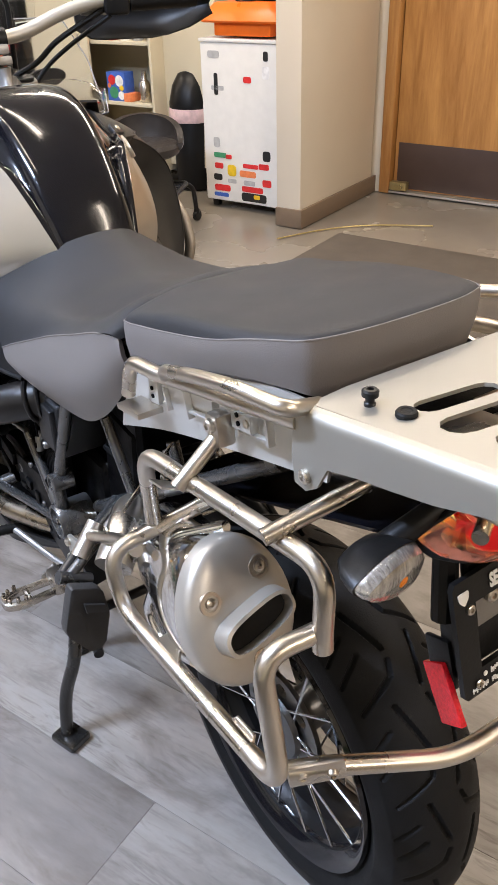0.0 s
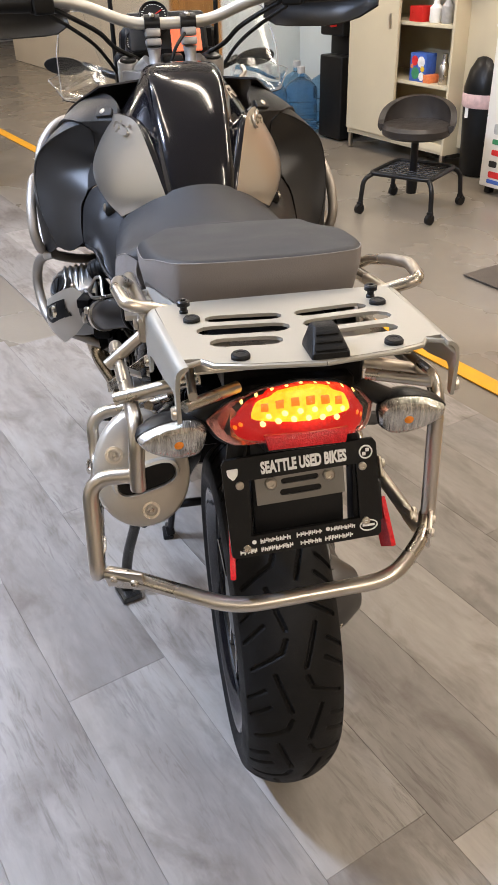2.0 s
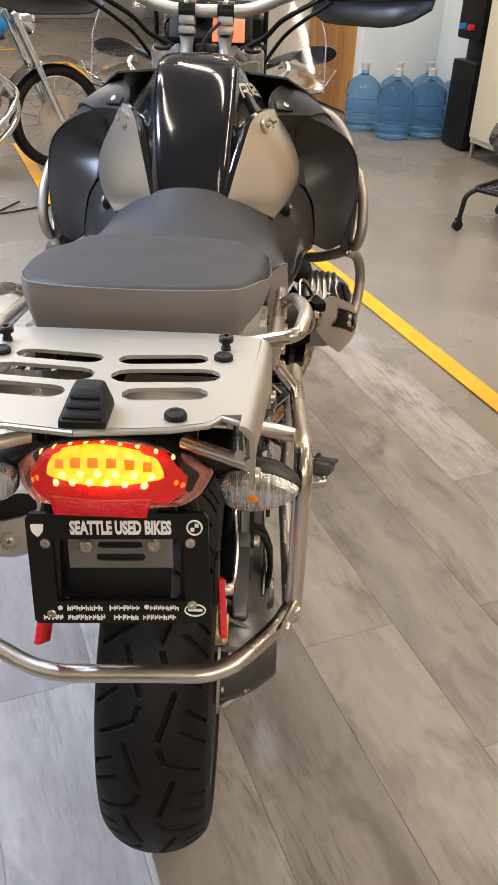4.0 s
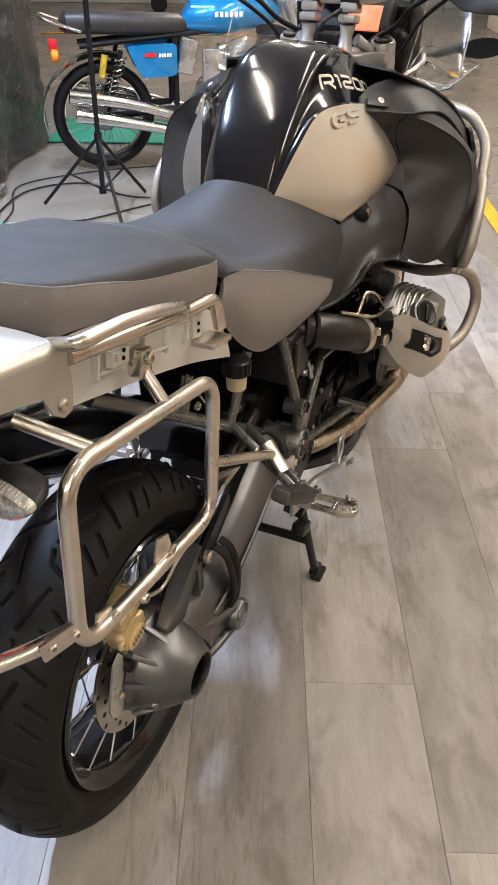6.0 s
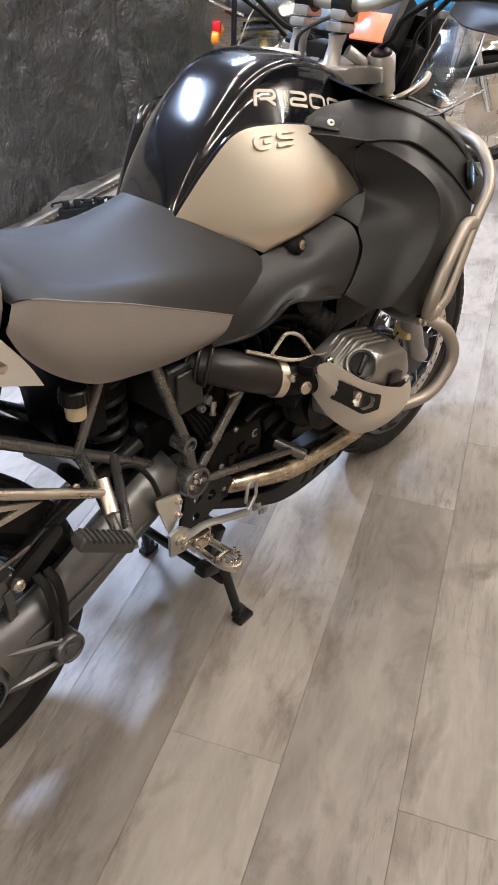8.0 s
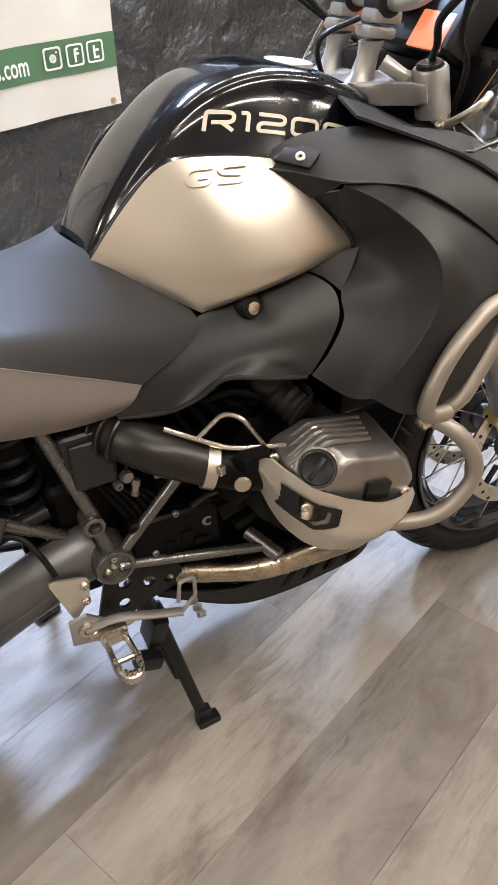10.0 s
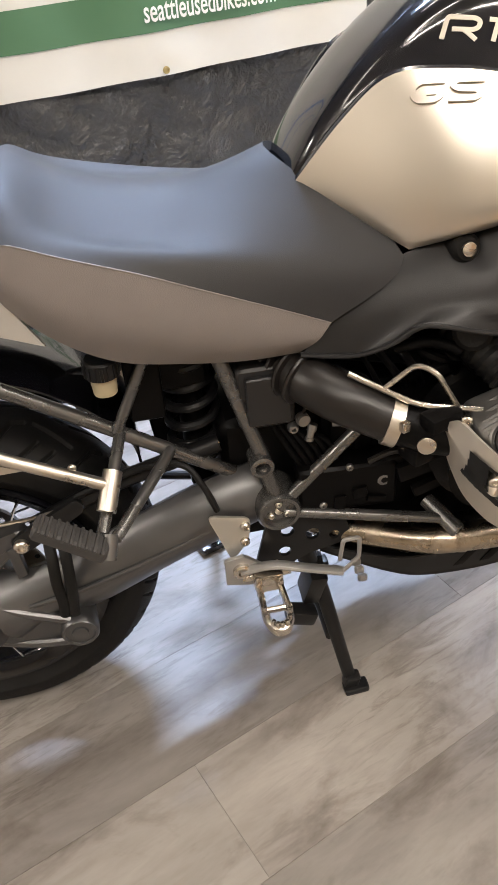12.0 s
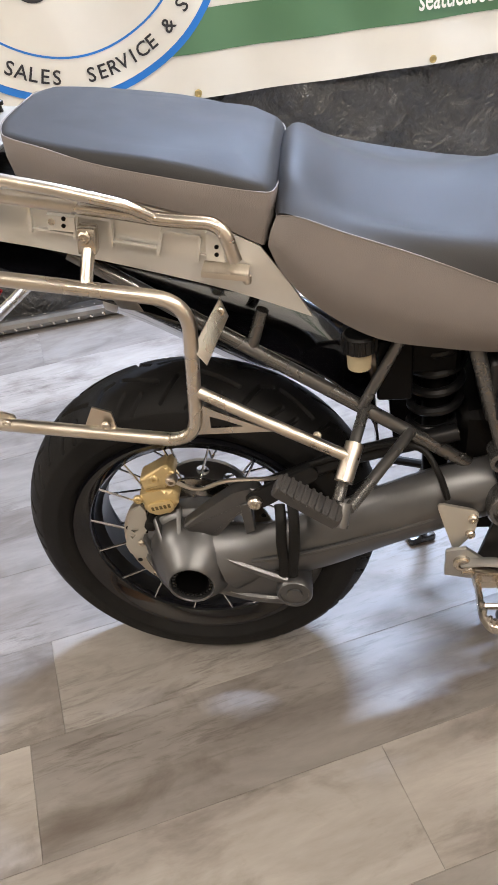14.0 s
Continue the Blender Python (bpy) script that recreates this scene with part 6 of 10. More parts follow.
# -- shrouds, side covers, crash bars --
for sx in (1, -1):
    S = lambda L: [V(sx * p[0], p[1], p[2]) for p in L]
    # upper flap: a broad top face, a facet folded under its rear tip and a raised bolt pad
    tip, c1 = (0.152, 0.775, 1.018), (0.227, 0.850, 1.007)
    low = [tip, (0.187, 0.812, 1.014), c1, (0.250, 0.895, 1.004), (0.276, 0.943, 0.993), (0.303, 1.02, 0.940), (0.327, 1.108, 0.860)]
    hi = [(0.146, 0.796, 1.038), (0.147, 0.830, 1.050), (0.165, 0.90, 1.055), (0.188, 1.0, 1.044), (0.206, 1.076, 1.024), (0.255, 1.130, 0.976), (0.316, 1.160, 0.890)]
    bm = BM()
    g = coons(S(low), S([low[-1], (0.325, 1.14, 0.872), hi[-1]]), S(hi), S([tip, (0.147, 0.784, 1.028), hi[0]]), 26, (0.006 * sx, 0, 0.004))
    sheet(bm, g, 0.005 * sx)
    shroud = part("shroud", bm, M_PLASTIC, bike, "matt black plastic tank shroud", 50)
    bm = BM()
    crease = resample(S([tip, (0.187, 0.812, 1.014), c1]), 15)
    under = resample(S([tip, (0.178, 0.826, 0.974)]), 10)[:-1] + resample(S([(0.178, 0.826, 0.974), (0.215, 0.850, 0.996)]), 6)
    mid_f = [a.lerp(b, 0.5) + V(sx * 0.0015, 0, 0) for a, b in zip(crease, under)]
    sheet(bm, [crease, mid_f, under], 0.004)
    part("shroud_facet", bm, M_PLASTIC, shroud, "", 40)
    bm = BM()
    sweep(bm, spline(S(low), 6), 0.0019, 6)
    part("shroud_edge", bm, M_PLASTIC, shroud)
    bm = BM()
    pn = V(sx * 0.55, -0.38, 0.745).normalized()
    pe = V(sx * 0.70, 0.70, -0.10)
    pe = (pe - pn * pe.dot(pn)).normalized()
    pu = pn.cross(pe) * sx
    pc = V(sx * 0.177, 0.818, 1.0305)
    slab(bm, fillet([pc + pe * a + pu * b - pn * 0.004 for a, b in ((-0.034, -0.011), (0.016, -0.013), (0.024, 0.012), (0.0, 0.017), (-0.024, 0.009))], 0.004, 3, closed=True), pn, 0.0062, 0.0016)
    pad = part("bolt_pad", bm, M_PLASTIC, shroud)
    bm = BM()
    lathe(bm, [(-0.004, 0.0066), (0.0035, 0.0066), (0.0045, 0.005), (0.0045, 0.0028), (0.002, 0.002), (0.002, 0.0003)], pc, pn, 16)
    part("shroud_bolt", bm, M_STEEL, pad)
    bm = BM()
    bn_ = (sx * 0.9, 0.35, 0.25)
    lathe(bm, [(-0.004, 0.027), (0.003, 0.027), (0.0036, 0.025), (0.0036, 0.001)], V(sx * 0.311, 1.103, 0.914), bn_, 28)
    badge = part("round_badge", bm, M_BLACKPL, shroud, "round black badge with blue and white centre")
    bm = BM()
    lathe(bm, [(0.003, 0.018), (0.0045, 0.018), (0.0045, 0.001)], V(sx * 0.311, 1.103, 0.914), bn_, 24)
    part("badge_centre", bm, M_BLUE, badge, "blue centre")
    bm = BM()
    qm = Matrix.Translation(V(sx * 0.311, 1.103, 0.914)) @ Vector(bn_).to_track_quat("Z", "Y").to_matrix().to_4x4()
    box(bm, (0.006, 0.006, 0.0046), (0.011, 0.011, 0.001), (0, 0, 0), 0, 2, qm)
    box(bm, (-0.006, -0.006, 0.0046), (0.011, 0.011, 0.001), (0, 0, 0), 0, 2, qm)
    scatter("badge_patch", bm, M_WHITEINK, badge, "white patch")
    # cheek below the flap: two faces that meet in a crease
    ridge = S([(0.320, 0.854, 0.730), (0.340, 0.878, 0.778), (0.350, 0.902, 0.822), (0.352, 0.923, 0.869), (0.342, 0.929, 0.916), (0.315, 0.918, 0.951), (0.265, 0.888, 0.984), (0.226, 0.855, 1.002)])
    g = coons(S([(0.256, 0.792, 0.754), (0.29, 0.832, 0.724), (0.320, 0.854, 0.730)]), ridge, S([(0.206, 0.858, 0.985), (0.226, 0.855, 1.002)]),
              S([(0.256, 0.792, 0.754), (0.256, 0.822, 0.787), (0.250, 0.846, 0.826), (0.232, 0.852, 0.858), (0.216, 0.886, 0.910), (0.204, 0.866, 0.95), (0.206, 0.858, 0.985)]), 30)
    for row in g:
        for p in row:
            d = min((p - V(sx * (0.212 + 0.066 * t), 0.872 + 0.034 * t, 0.902 - 0.006 * t)).length + 0.010 * t for t in (0, 0.15, 0.3, 0.45, 0.6, 0.75, 0.9, 1.0))
            p.x -= sx * 0.016 * math.exp(-(d / 0.019) ** 2)
    bm = BM()
    sheet(bm, g, 0.005 * sx)
    cheek = part("shroud_cheek", bm, M_PLASTIC, bike, "matt black plastic side fairing", 50)
    bm = BM()
    g = coons(S([(0.320, 0.854, 0.730), (0.342, 0.89, 0.706), (0.358, 0.93, 0.705)]), S([(0.358, 0.93, 0.705), (0.362, 1.0, 0.76), (0.345, 1.06, 0.82), (0.325, 1.10, 0.862)]),
              S([(0.226, 0.855, 1.002), (0.262, 0.925, 0.998), (0.300, 1.02, 0.938), (0.325, 1.10, 0.862)]), ridge, 24)
    sheet(bm, g, 0.005 * sx)
    part("cheek_front", bm, M_PLASTIC, cheek)
    bm = BM()
    sweep(bm, spline(ridge, 6), 0.0016, 6)
    part("cheek_ridge", bm, M_PLASTIC, cheek)
    # tongue of the side fairing that runs back along the tank panel
    bm = BM()
    top_t = resample(S([(0.187, 0.812, 0.888), (0.199, 0.845, 0.898), (0.217, 0.888, 0.910)]), 14)
    low_t = resample(S([(0.186, 0.814, 0.882), (0.208, 0.836, 0.874), (0.232, 0.852, 0.858)]), 14)
    sheet(bm, [low_t, [a.lerp(b, 0.5) + V(sx * 0.003, 0, 0.001) for a, b in zip(low_t, top_t)], top_t], 0.004)
    part("cheek_tongue", bm, M_PLASTIC, cheek)
    # hollow between the flap, the tank panel and the cheek
    bm = BM()
    sheet(bm, coons(S([(0.200, 0.880, 0.902), (0.214, 0.886, 0.908)]), S([(0.214, 0.886, 0.908), (0.202, 0.867, 0.950), (0.207, 0.860, 0.988)]), S([(0.172, 0.822, 0.978), (0.207, 0.860, 0.988)]), S([(0.200, 0.880, 0.902), (0.184, 0.850, 0.945), (0.172, 0.822, 0.978)]), 12, (-0.006 * sx, 0, 0)), 0.004)
    part("cheek_hollow", bm, M_PLASTIC, cheek, "", 60)
    # inner front closing panel
    bm = BM()
    sheet(bm, coons(S([(0.358, 0.93, 0.705), (0.25, 1.05, 0.66)]), S([(0.25, 1.05, 0.66), (0.22, 1.12, 0.85)]), S([(0.325, 1.10, 0.862), (0.22, 1.12, 0.85)]), S([(0.358, 0.93, 0.705), (0.35, 1.04, 0.80), (0.325, 1.10, 0.862)]), 10), 0.005)
    part("shroud_inner", bm, M_PLASTIC, cheek)
    bm = BM()
    sheet(bm, coons(S([(0.03, 0.95, 1.08), (0.10, 1.10, 1.0)]), S([(0.10, 1.10, 1.0), (0.31, 1.14, 0.905)]), S([(0.18, 0.90, 1.072), (0.26, 1.065, 0.998), (0.31, 1.14, 0.905)]), S([(0.03, 0.95, 1.08), (0.18, 0.90, 1.072)]), 10), 0.004)
    part("cockpit_panel", bm, M_PLASTIC, cheek)
    # lower cover between tank panel and engine
    bm = BM()
    arch = resample(S([(0.172, 0.530, 0.722), (0.190, 0.595, 0.720), (0.212, 0.635, 0.742), (0.226, 0.672, 0.770), (0.243, 0.735, 0.760), (0.254, 0.787, 0.750)]), 26)
    plain = resample(S([(0.172, 0.530, 0.722), (0.218, 0.66, 0.742), (0.254, 0.787, 0.750)]), 26)
    g = coons(S([(0.172, 0.530, 0.722), (0.218, 0.66, 0.742), (0.254, 0.787, 0.750)]),
              S([(0.254, 0.787, 0.750), (0.252, 0.817, 0.787), (0.245, 0.841, 0.825), (0.226, 0.846, 0.856), (0.205, 0.832, 0.872), (0.182, 0.812, 0.880)]),
              S([(0.158, 0.668, 0.836), (0.168, 0.74, 0.856), (0.182, 0.812, 0.880)]),
              S([(0.172, 0.530, 0.722), (0.170, 0.60, 0.785), (0.158, 0.668, 0.836)]), 26)
    for i, row in enumerate(g):
        f = max(0.0, 1 - i / 9.0) ** 1.3
        for j, p in enumerate(row):
            p += (arch[j] - plain[j]) * f
            # a dart folds in towards the lower front corner
            q = V(p.x * sx, p.y, p.z)
            e0, e1 = V(0.200, 0.727, 0.789), V(0.254, 0.792, 0.750)
            t = max(0.0, min(1.0, (q - e0).dot(e1 - e0) / (e1 - e0).length_squared))
            d = (q - e0.lerp(e1, t))
            above = d.dot(V(-0.2, 0.35, 0.9))
            if above < 0:
                p.x -= sx * 0.007 * t * math.exp(above / 0.022)
            # round hollow about the rubber mount
            d = math.hypot(q.y - 0.742, q.z - 0.842)
            p.x -= sx * 0.010 * math.exp(-(d / 0.017) ** 4)
    sheet(bm, g, 0.005 * sx)
    cov = part("side_cover", bm, M_PLASTIC, bike, "matt black plastic cover under the tank", 50)
    bm = BM()
    sweep(bm, [V(sx * (p.x * sx + 0.001), p.y, p.z) for p in g[0]], 0.0036, 8)
    part("cover_lip", bm, M_PLASTIC, cov)
    bm = BM()
    sheet(bm, [[p + V(0, 0, 0.001) for p in g[0]], [p + V(-sx * 0.012, 0, -0.008) for p in g[0]], [p + V(-sx * 0.030, 0, -0.010) for p in g[0]]], 0.003)
    part("cover_flange", bm, M_PLASTIC, cov)
    bm = BM()
    lathe(bm, [(-0.03, 0.019), (-0.002, 0.018), (0.004, 0.014), (0.004, 0.001)], V(sx * 0.190, 0.734, 0.846), (sx, 0, 0.2), 24)
    rb = part("tank_grommet", bm, M_RUBBER, cov)
    bm = BM()
    lathe(bm, [(0, 0.009), (0.004, 0.009), (0.005, 0.006), (0.005, 0.0005)], V(sx * 0.1945, 0.734, 0.847), (sx, 0, 0.2), 16)
    part("grommet_bolt", bm, M_STEEL, rb)

    # crash bars
    bm = BM()
    sweep(bm, fillet(S([(0.20, 1.20, 0.965), (0.298, 1.150, 0.958), (0.345, 1.130, 0.905), (0.353, 1.060, 0.838), (0.364, 0.972, 0.712), (0.345, 0.930, 0.688), (0.28, 0.97, 0.655), (0.12, 1.08, 0.62)]), 0.034, 8), 0.0122, 16)
    cb = part("crash_bar", bm, M_BAR, bike, "brushed steel crash bar")
    bm = BM()
    sweep(bm, fillet(S([(0.335, 0.925, 0.692), (0.378, 0.970, 0.668), (0.397, 1.0, 0.60), (0.385, 0.95, 0.525), (0.35, 0.87, 0.515), (0.2, 0.86, 0.44), (0.12, 0.85, 0.36)]), 0.045, 8), 0.0125, 16)
    part("lower_hoop", bm, M_BAR, cb)
    bm = BM()
    sweep(bm, fillet(S([(0.354, 1.062, 0.842), (0.364, 1.005, 0.858), (0.374, 0.935, 0.808), (0.374, 0.905, 0.748), (0.364, 0.908, 0.706), (0.360, 0.955, 0.700)]), 0.03, 8), 0.0122, 16)
    part("inner_hoop", bm, M_BAR, cb)
    bm = BM()
    box(bm, V(sx * 0.352, 0.925, 0.694), (0.022, 0.032, 0.022), (20, 0, 0), 0.006)
    part("bar_clamp", bm, M_STEEL, cb)
    # flank panel of the tail and grab rail
    bm = BM()
    g = coons(S([(0.118, -0.185, 0.888), (0.128, -0.10, 0.872), (0.134, 0.09, 0.818), (0.142, 0.215, 0.772)]), S([(0.142, 0.215, 0.772), (0.146, 0.19, 0.82), (0.142, 0.155, 0.872)]),
              S([(0.105, -0.185, 0.955), (0.125, -0.08, 0.955), (0.138, 0.05, 0.925), (0.142, 0.155, 0.872)]), S([(0.118, -0.185, 0.888), (0.105, -0.185, 0.955)]), 16)
    sheet(bm, g, 0.004 * sx)
    tail = part("tail_panel", bm, M_TAILALU, bike, "bare aluminium tail panel", 50)
    def bracket(pts, w=0.0045, d=0.009):
        """A raised rib of even depth along the panel."""
        for a, b in zip(pts, pts[1:]):
            a, b = V(*a), V(*b)
            bm = BM()
            n_ = V(0, -(b - a).z, (b - a).y).normalized() * w * 0.5
            slab(bm, [V(sx * (0.136 + a.x), a.y + n_.y, a.z + n_.z), V(sx * (0.136 + b.x), b.y + n_.y, b.z + n_.z), V(sx * (0.136 + b.x), b.y - n_.y, b.z - n_.z), V(sx * (0.136 + a.x), a.y - n_.y, a.z - n_.z)], (sx, 0, 0), d, 0.001)
            part("tail_rib", bm, M_TAILALU, tail)

    bracket([(0, -0.163, 0.948), (0, -0.123, 0.940), (0, -0.128, 0.908)])
    bracket([(0, -0.075, 0.895), (0, -0.065, 0.926), (0, -0.025, 0.917), (0, -0.030, 0.883)])
    bracket([(0, 0.026, 0.868), (0, 0.036, 0.899), (0, 0.082, 0.888), (0, 0.075, 0.857)])
    bracket([(0, -0.127, 0.912), (0, -0.075, 0.900)], 0.003, 0.007)
    bracket([(0, -0.030, 0.889), (0, 0.029, 0.876)], 0.003, 0.007)
    bracket([(0, 0.075, 0.866), (0, 0.100, 0.859)], 0.003, 0.007)
    for pts in ([(-0.102, 0.930), (-0.068, 0.924), (-0.070, 0.905), (-0.104, 0.911)], [(0.090, 0.894), (0.112, 0.889), (0.110, 0.855), (0.088, 0.860)]):
        bm = BM()
        slab(bm, S([(0.138, y, z) for y, z in pts]), (sx, 0, 0), 0.010, 0.001)
        part("tail_pad", bm, M_TAILALU, tail)
    for y, z, r in ((-0.081, 0.924, 0.0028), (-0.083, 0.915, 0.0028), (0.102, 0.877, 0.0028), (0.101, 0.867, 0.0028), (-0.097, 0.921, 0.0045)):
        bm = BM()
        lathe(bm, [(0, r), (0.0015, r), (0.002, r * 0.6), (0.002, 0.0003)], S([(0.148, y, z)])[0], (sx, 0, 0), 10)
        part("tail_rivet", bm, M_STEEL if r > 0.004 else M_DARK, tail)
    bm = BM()
    sweep(bm, fillet(S([(0.168, 0.126, 0.866), (0.167, 0.114, 0.914), (0.164, 0.045, 0.921), (0.160, 0.0, 0.930), (0.156, -0.10, 0.949), (0.150, -0.185, 0.965)]), 0.022, 7), 0.0088, 16)
    gr = part("grab_rail", bm, M_STEEL, bike, "brushed steel grab rail")
    bm = BM()
    sweep(bm, fillet(S([(0.165, 0.032, 0.926), (0.178, 0.008, 0.946), (0.184, -0.07, 0.972), (0.186, -0.135, 0.989), (0.176, -0.20, 0.992), (0.13, -0.185, 0.975)]), 0.016, 7), 0.0076, 16)
    part("upper_rail", bm, M_STEEL, gr)
    bm = BM()
    box(bm, S([(0.162, 0.112, 0.851)])[0], (0.034, 0.058, 0.008), (-9, 0, 0), 0.002)
    clamp = part("rail_clamp", bm, M_STEEL, gr)
    bm = BM()
    bolt(bm, S([(0.168, 0.138, 0.846)])[0], (0, 0, -1), 0.006, 0.01)
    part("clamp_bolt", bm, M_STEEL, clamp)
    # luggage rack hoop
    X = 0.187 if sx > 0 else 0.212
    bm = BM()
    if sx > 0:
        sweep(bm, fillet([(0.187, -0.262, 0.885), (0.187, 0.065, 0.825), (0.187, 0.048, 0.608), (0.187, -0.278, 0.655)], 0.045, 8, closed=True), 0.0098, 16, closed=True)
    else:
        sweep(bm, fillet([(-0.188, 0.050, 0.718), (-0.199, 0.036, 0.842), (-0.180, -0.262, 0.868), (-0.186, -0.267, 0.800), (-0.186, -0.268, 0.783)], 0.034, 8), 0.0098, 16)
        sweep(bm, fillet([(-0.138, 0.020, 0.752), (-0.188, 0.048, 0.722), (-0.250, 0.052, 0.712), (-0.250, 0.030, 0.640), (-0.249, -0.292, 0.664), (-0.244, -0.254, 0.796), (-0.184, -0.262, 0.800)], 0.034, 8), 0.0098, 16)
        for yy in (-0.075, -0.215):
            slab(bm, [V(-0.250, yy - 0.030, 0.650), V(-0.250, yy + 0.030, 0.646), V(-0.236, yy + 0.012, 0.668), V(-0.236, yy - 0.018, 0.670)], (-1, 0, 0), 0.004, 0.001)
    rack = part("side_rack", bm, M_STEEL, bike, "brushed steel pannier rack hoop")
    bm = BM()
    sweep(bm, S([(X - 0.002, -0.06, 0.850), (0.15, -0.055, 0.895)]), 0.0085, 14)
    sweep(bm, S([(X - 0.01, -0.20, 0.872), (0.10, -0.22, 0.90)]), 0.0085, 14)
    box(bm, S([(0.152, -0.055, 0.898)])[0], (0.022, 0.024, 0.036), (-8, 0, 0), 0.005)
    bolt(bm, S([(0.163, -0.055, 0.905)])[0], (sx, 0, 0), 0.008, 0.006)
    scatter("rack_strut", bm, M_STEEL, rack)
    bm = BM()
    sweep(bm, S([(X, 0.058, 0.692), (0.195, 0.15, 0.643), (0.198, 0.256, 0.584)]), 0.0085, 14)
    sweep(bm, S([(0.182, 0.266, 0.594), (0.222, 0.249, 0.559)]), 0.0132, 14)
    bolt(bm, S([(0.185, 0.215, 0.612)])[0], (sx, 0, 0.3), 0.006, 0.005)
    scatter("rack_brace", bm, M_STEEL, rack)
    bm = BM()
    mm = Matrix(((0, 0, 1, sx * X), (1, 0, 0, 0), (0, 1, 0, 0), (0, 0, 0, 1)))
    if sx > 0:
        pierced(bm, [(0.055, 0.672), (0.085, 0.655), (0.155, 0.622), (0.05, 0.620)], [[(0.07, 0.650), (0.09, 0.643), (0.115, 0.632), (0.07, 0.630)]], 0.004, mm)
    slab(bm, S([(X + 0.003, 0.062, 0.76), (X + 0.003, 0.078, 0.735), (0.135, 0.105, 0.775), (0.13, 0.095, 0.80)]), (sx, 0, 0), 0.004, 0.001)
    for yy in (-0.225, -0.085) if sx > 0 else ():
        slab(bm, S([(X - 0.006, yy - 0.022, 0.64), (X - 0.006, yy + 0.022, 0.633), (X - 0.008, yy + 0.018, 0.658), (X - 0.008, yy - 0.008, 0.668)]), (sx, 0, 0), 0.004, 0.001)
    slab(bm, S([(X, -0.03, 0.835), (X, 0.0, 0.83), (0.165, 0.0, 0.805), (0.165, -0.03, 0.812)]), (0, 0.2, -1), 0.004, 0.001)
    scatter("rack_tab", bm, M_STEEL, rack)
    bm = BM()
    for p in ((0.140, 0.095, 0.785), (0.15, 0.085, 0.760), (X + 0.004, -0.075, 0.643), (X + 0.004, -0.215, 0.652))[:4 if sx > 0 else 2]:
        bolt(bm, S([p])[0], (sx, 0, 0), 0.007, 0.005)
    scatter("rack_bolt", bm, M_STEEL, rack)

# loop that joins the two racks below the plate
bm = BM()
sweep(bm, fillet([(-0.236, -0.284, 0.671), (-0.205, -0.300, 0.672), (-0.085, -0.352, 0.648), (0.112, -0.365, 0.672), (0.168, -0.312, 0.690), (0.187, -0.27, 0.688)], 0.035, 8), 0.0098, 16)
loop = part("rack_loop", bm, M_STEEL, bike, "brushed steel loop behind the rear wheel")
for p, r in (((-0.215, -0.300, 0.671), -29), ((0.182, -0.296, 0.690), 66)):
    bm = BM()
    box(bm, p, (0.055, 0.006, 0.026), (0, -8, r), 0.003)
    joint = part("loop_joint", bm, M_STEEL, loop)
    for d in (-0.014, 0.014):
        bm = BM()
        bolt(bm, V(p[0], p[1], p[2]) + V(math.cos(radians(r)), math.sin(radians(r)), 0) * d, (math.sin(radians(r)), -math.cos(radians(r)), 0), 0.006, 0.007)
        part("joint_bolt", bm, M_STEEL, joint)

# -- luggage plate --
T = Matrix(((1, 0, 0, -0.003), (0, math.cos(radians(-8.2)), 0, -0.30), (0, math.sin(radians(-8.2)), 1, 0.999), (0, 0, 0, 1)))
def half_width(y):
    return 0.1365 + 0.0165 * min(1.0, max(0.0, (y + 0.118) / 0.218))


IN = 0.012
plate_o = [(-half_width(0.118) + IN, 0.112), (-0.095, 0.118), (0.095, 0.118), (half_width(0.118) - IN, 0.112), (half_width(0.0) - IN, 0.0), (half_width(-0.098) - IN, -0.098), (0.110, -0.100), (0.100, -0.116), (0.07, -0.128), (0.0, -0.140), (-0.07, -0.128), (-0.100, -0.116), (-0.110, -0.100), (-half_width(-0.098) + IN, -0.098), (-half_width(0.0) + IN, 0.0)]


def slot(x0, y0, x1, y1, w, k=5):
    a, b = Vector((x0, y0)), Vector((x1, y1))
    d = (b - a).normalized()
    n = Vector((-d.y, d.x))
    out = []
    for c, s in ((b, 1), (a, -1)):
        for i in range(k + 1):
            t = -math.pi / 2 + math.pi * i / k
            q = c + (d * math.cos(t) * s + n * math.sin(t) * s) * w
            out.append((q.x, q.y))
    return out


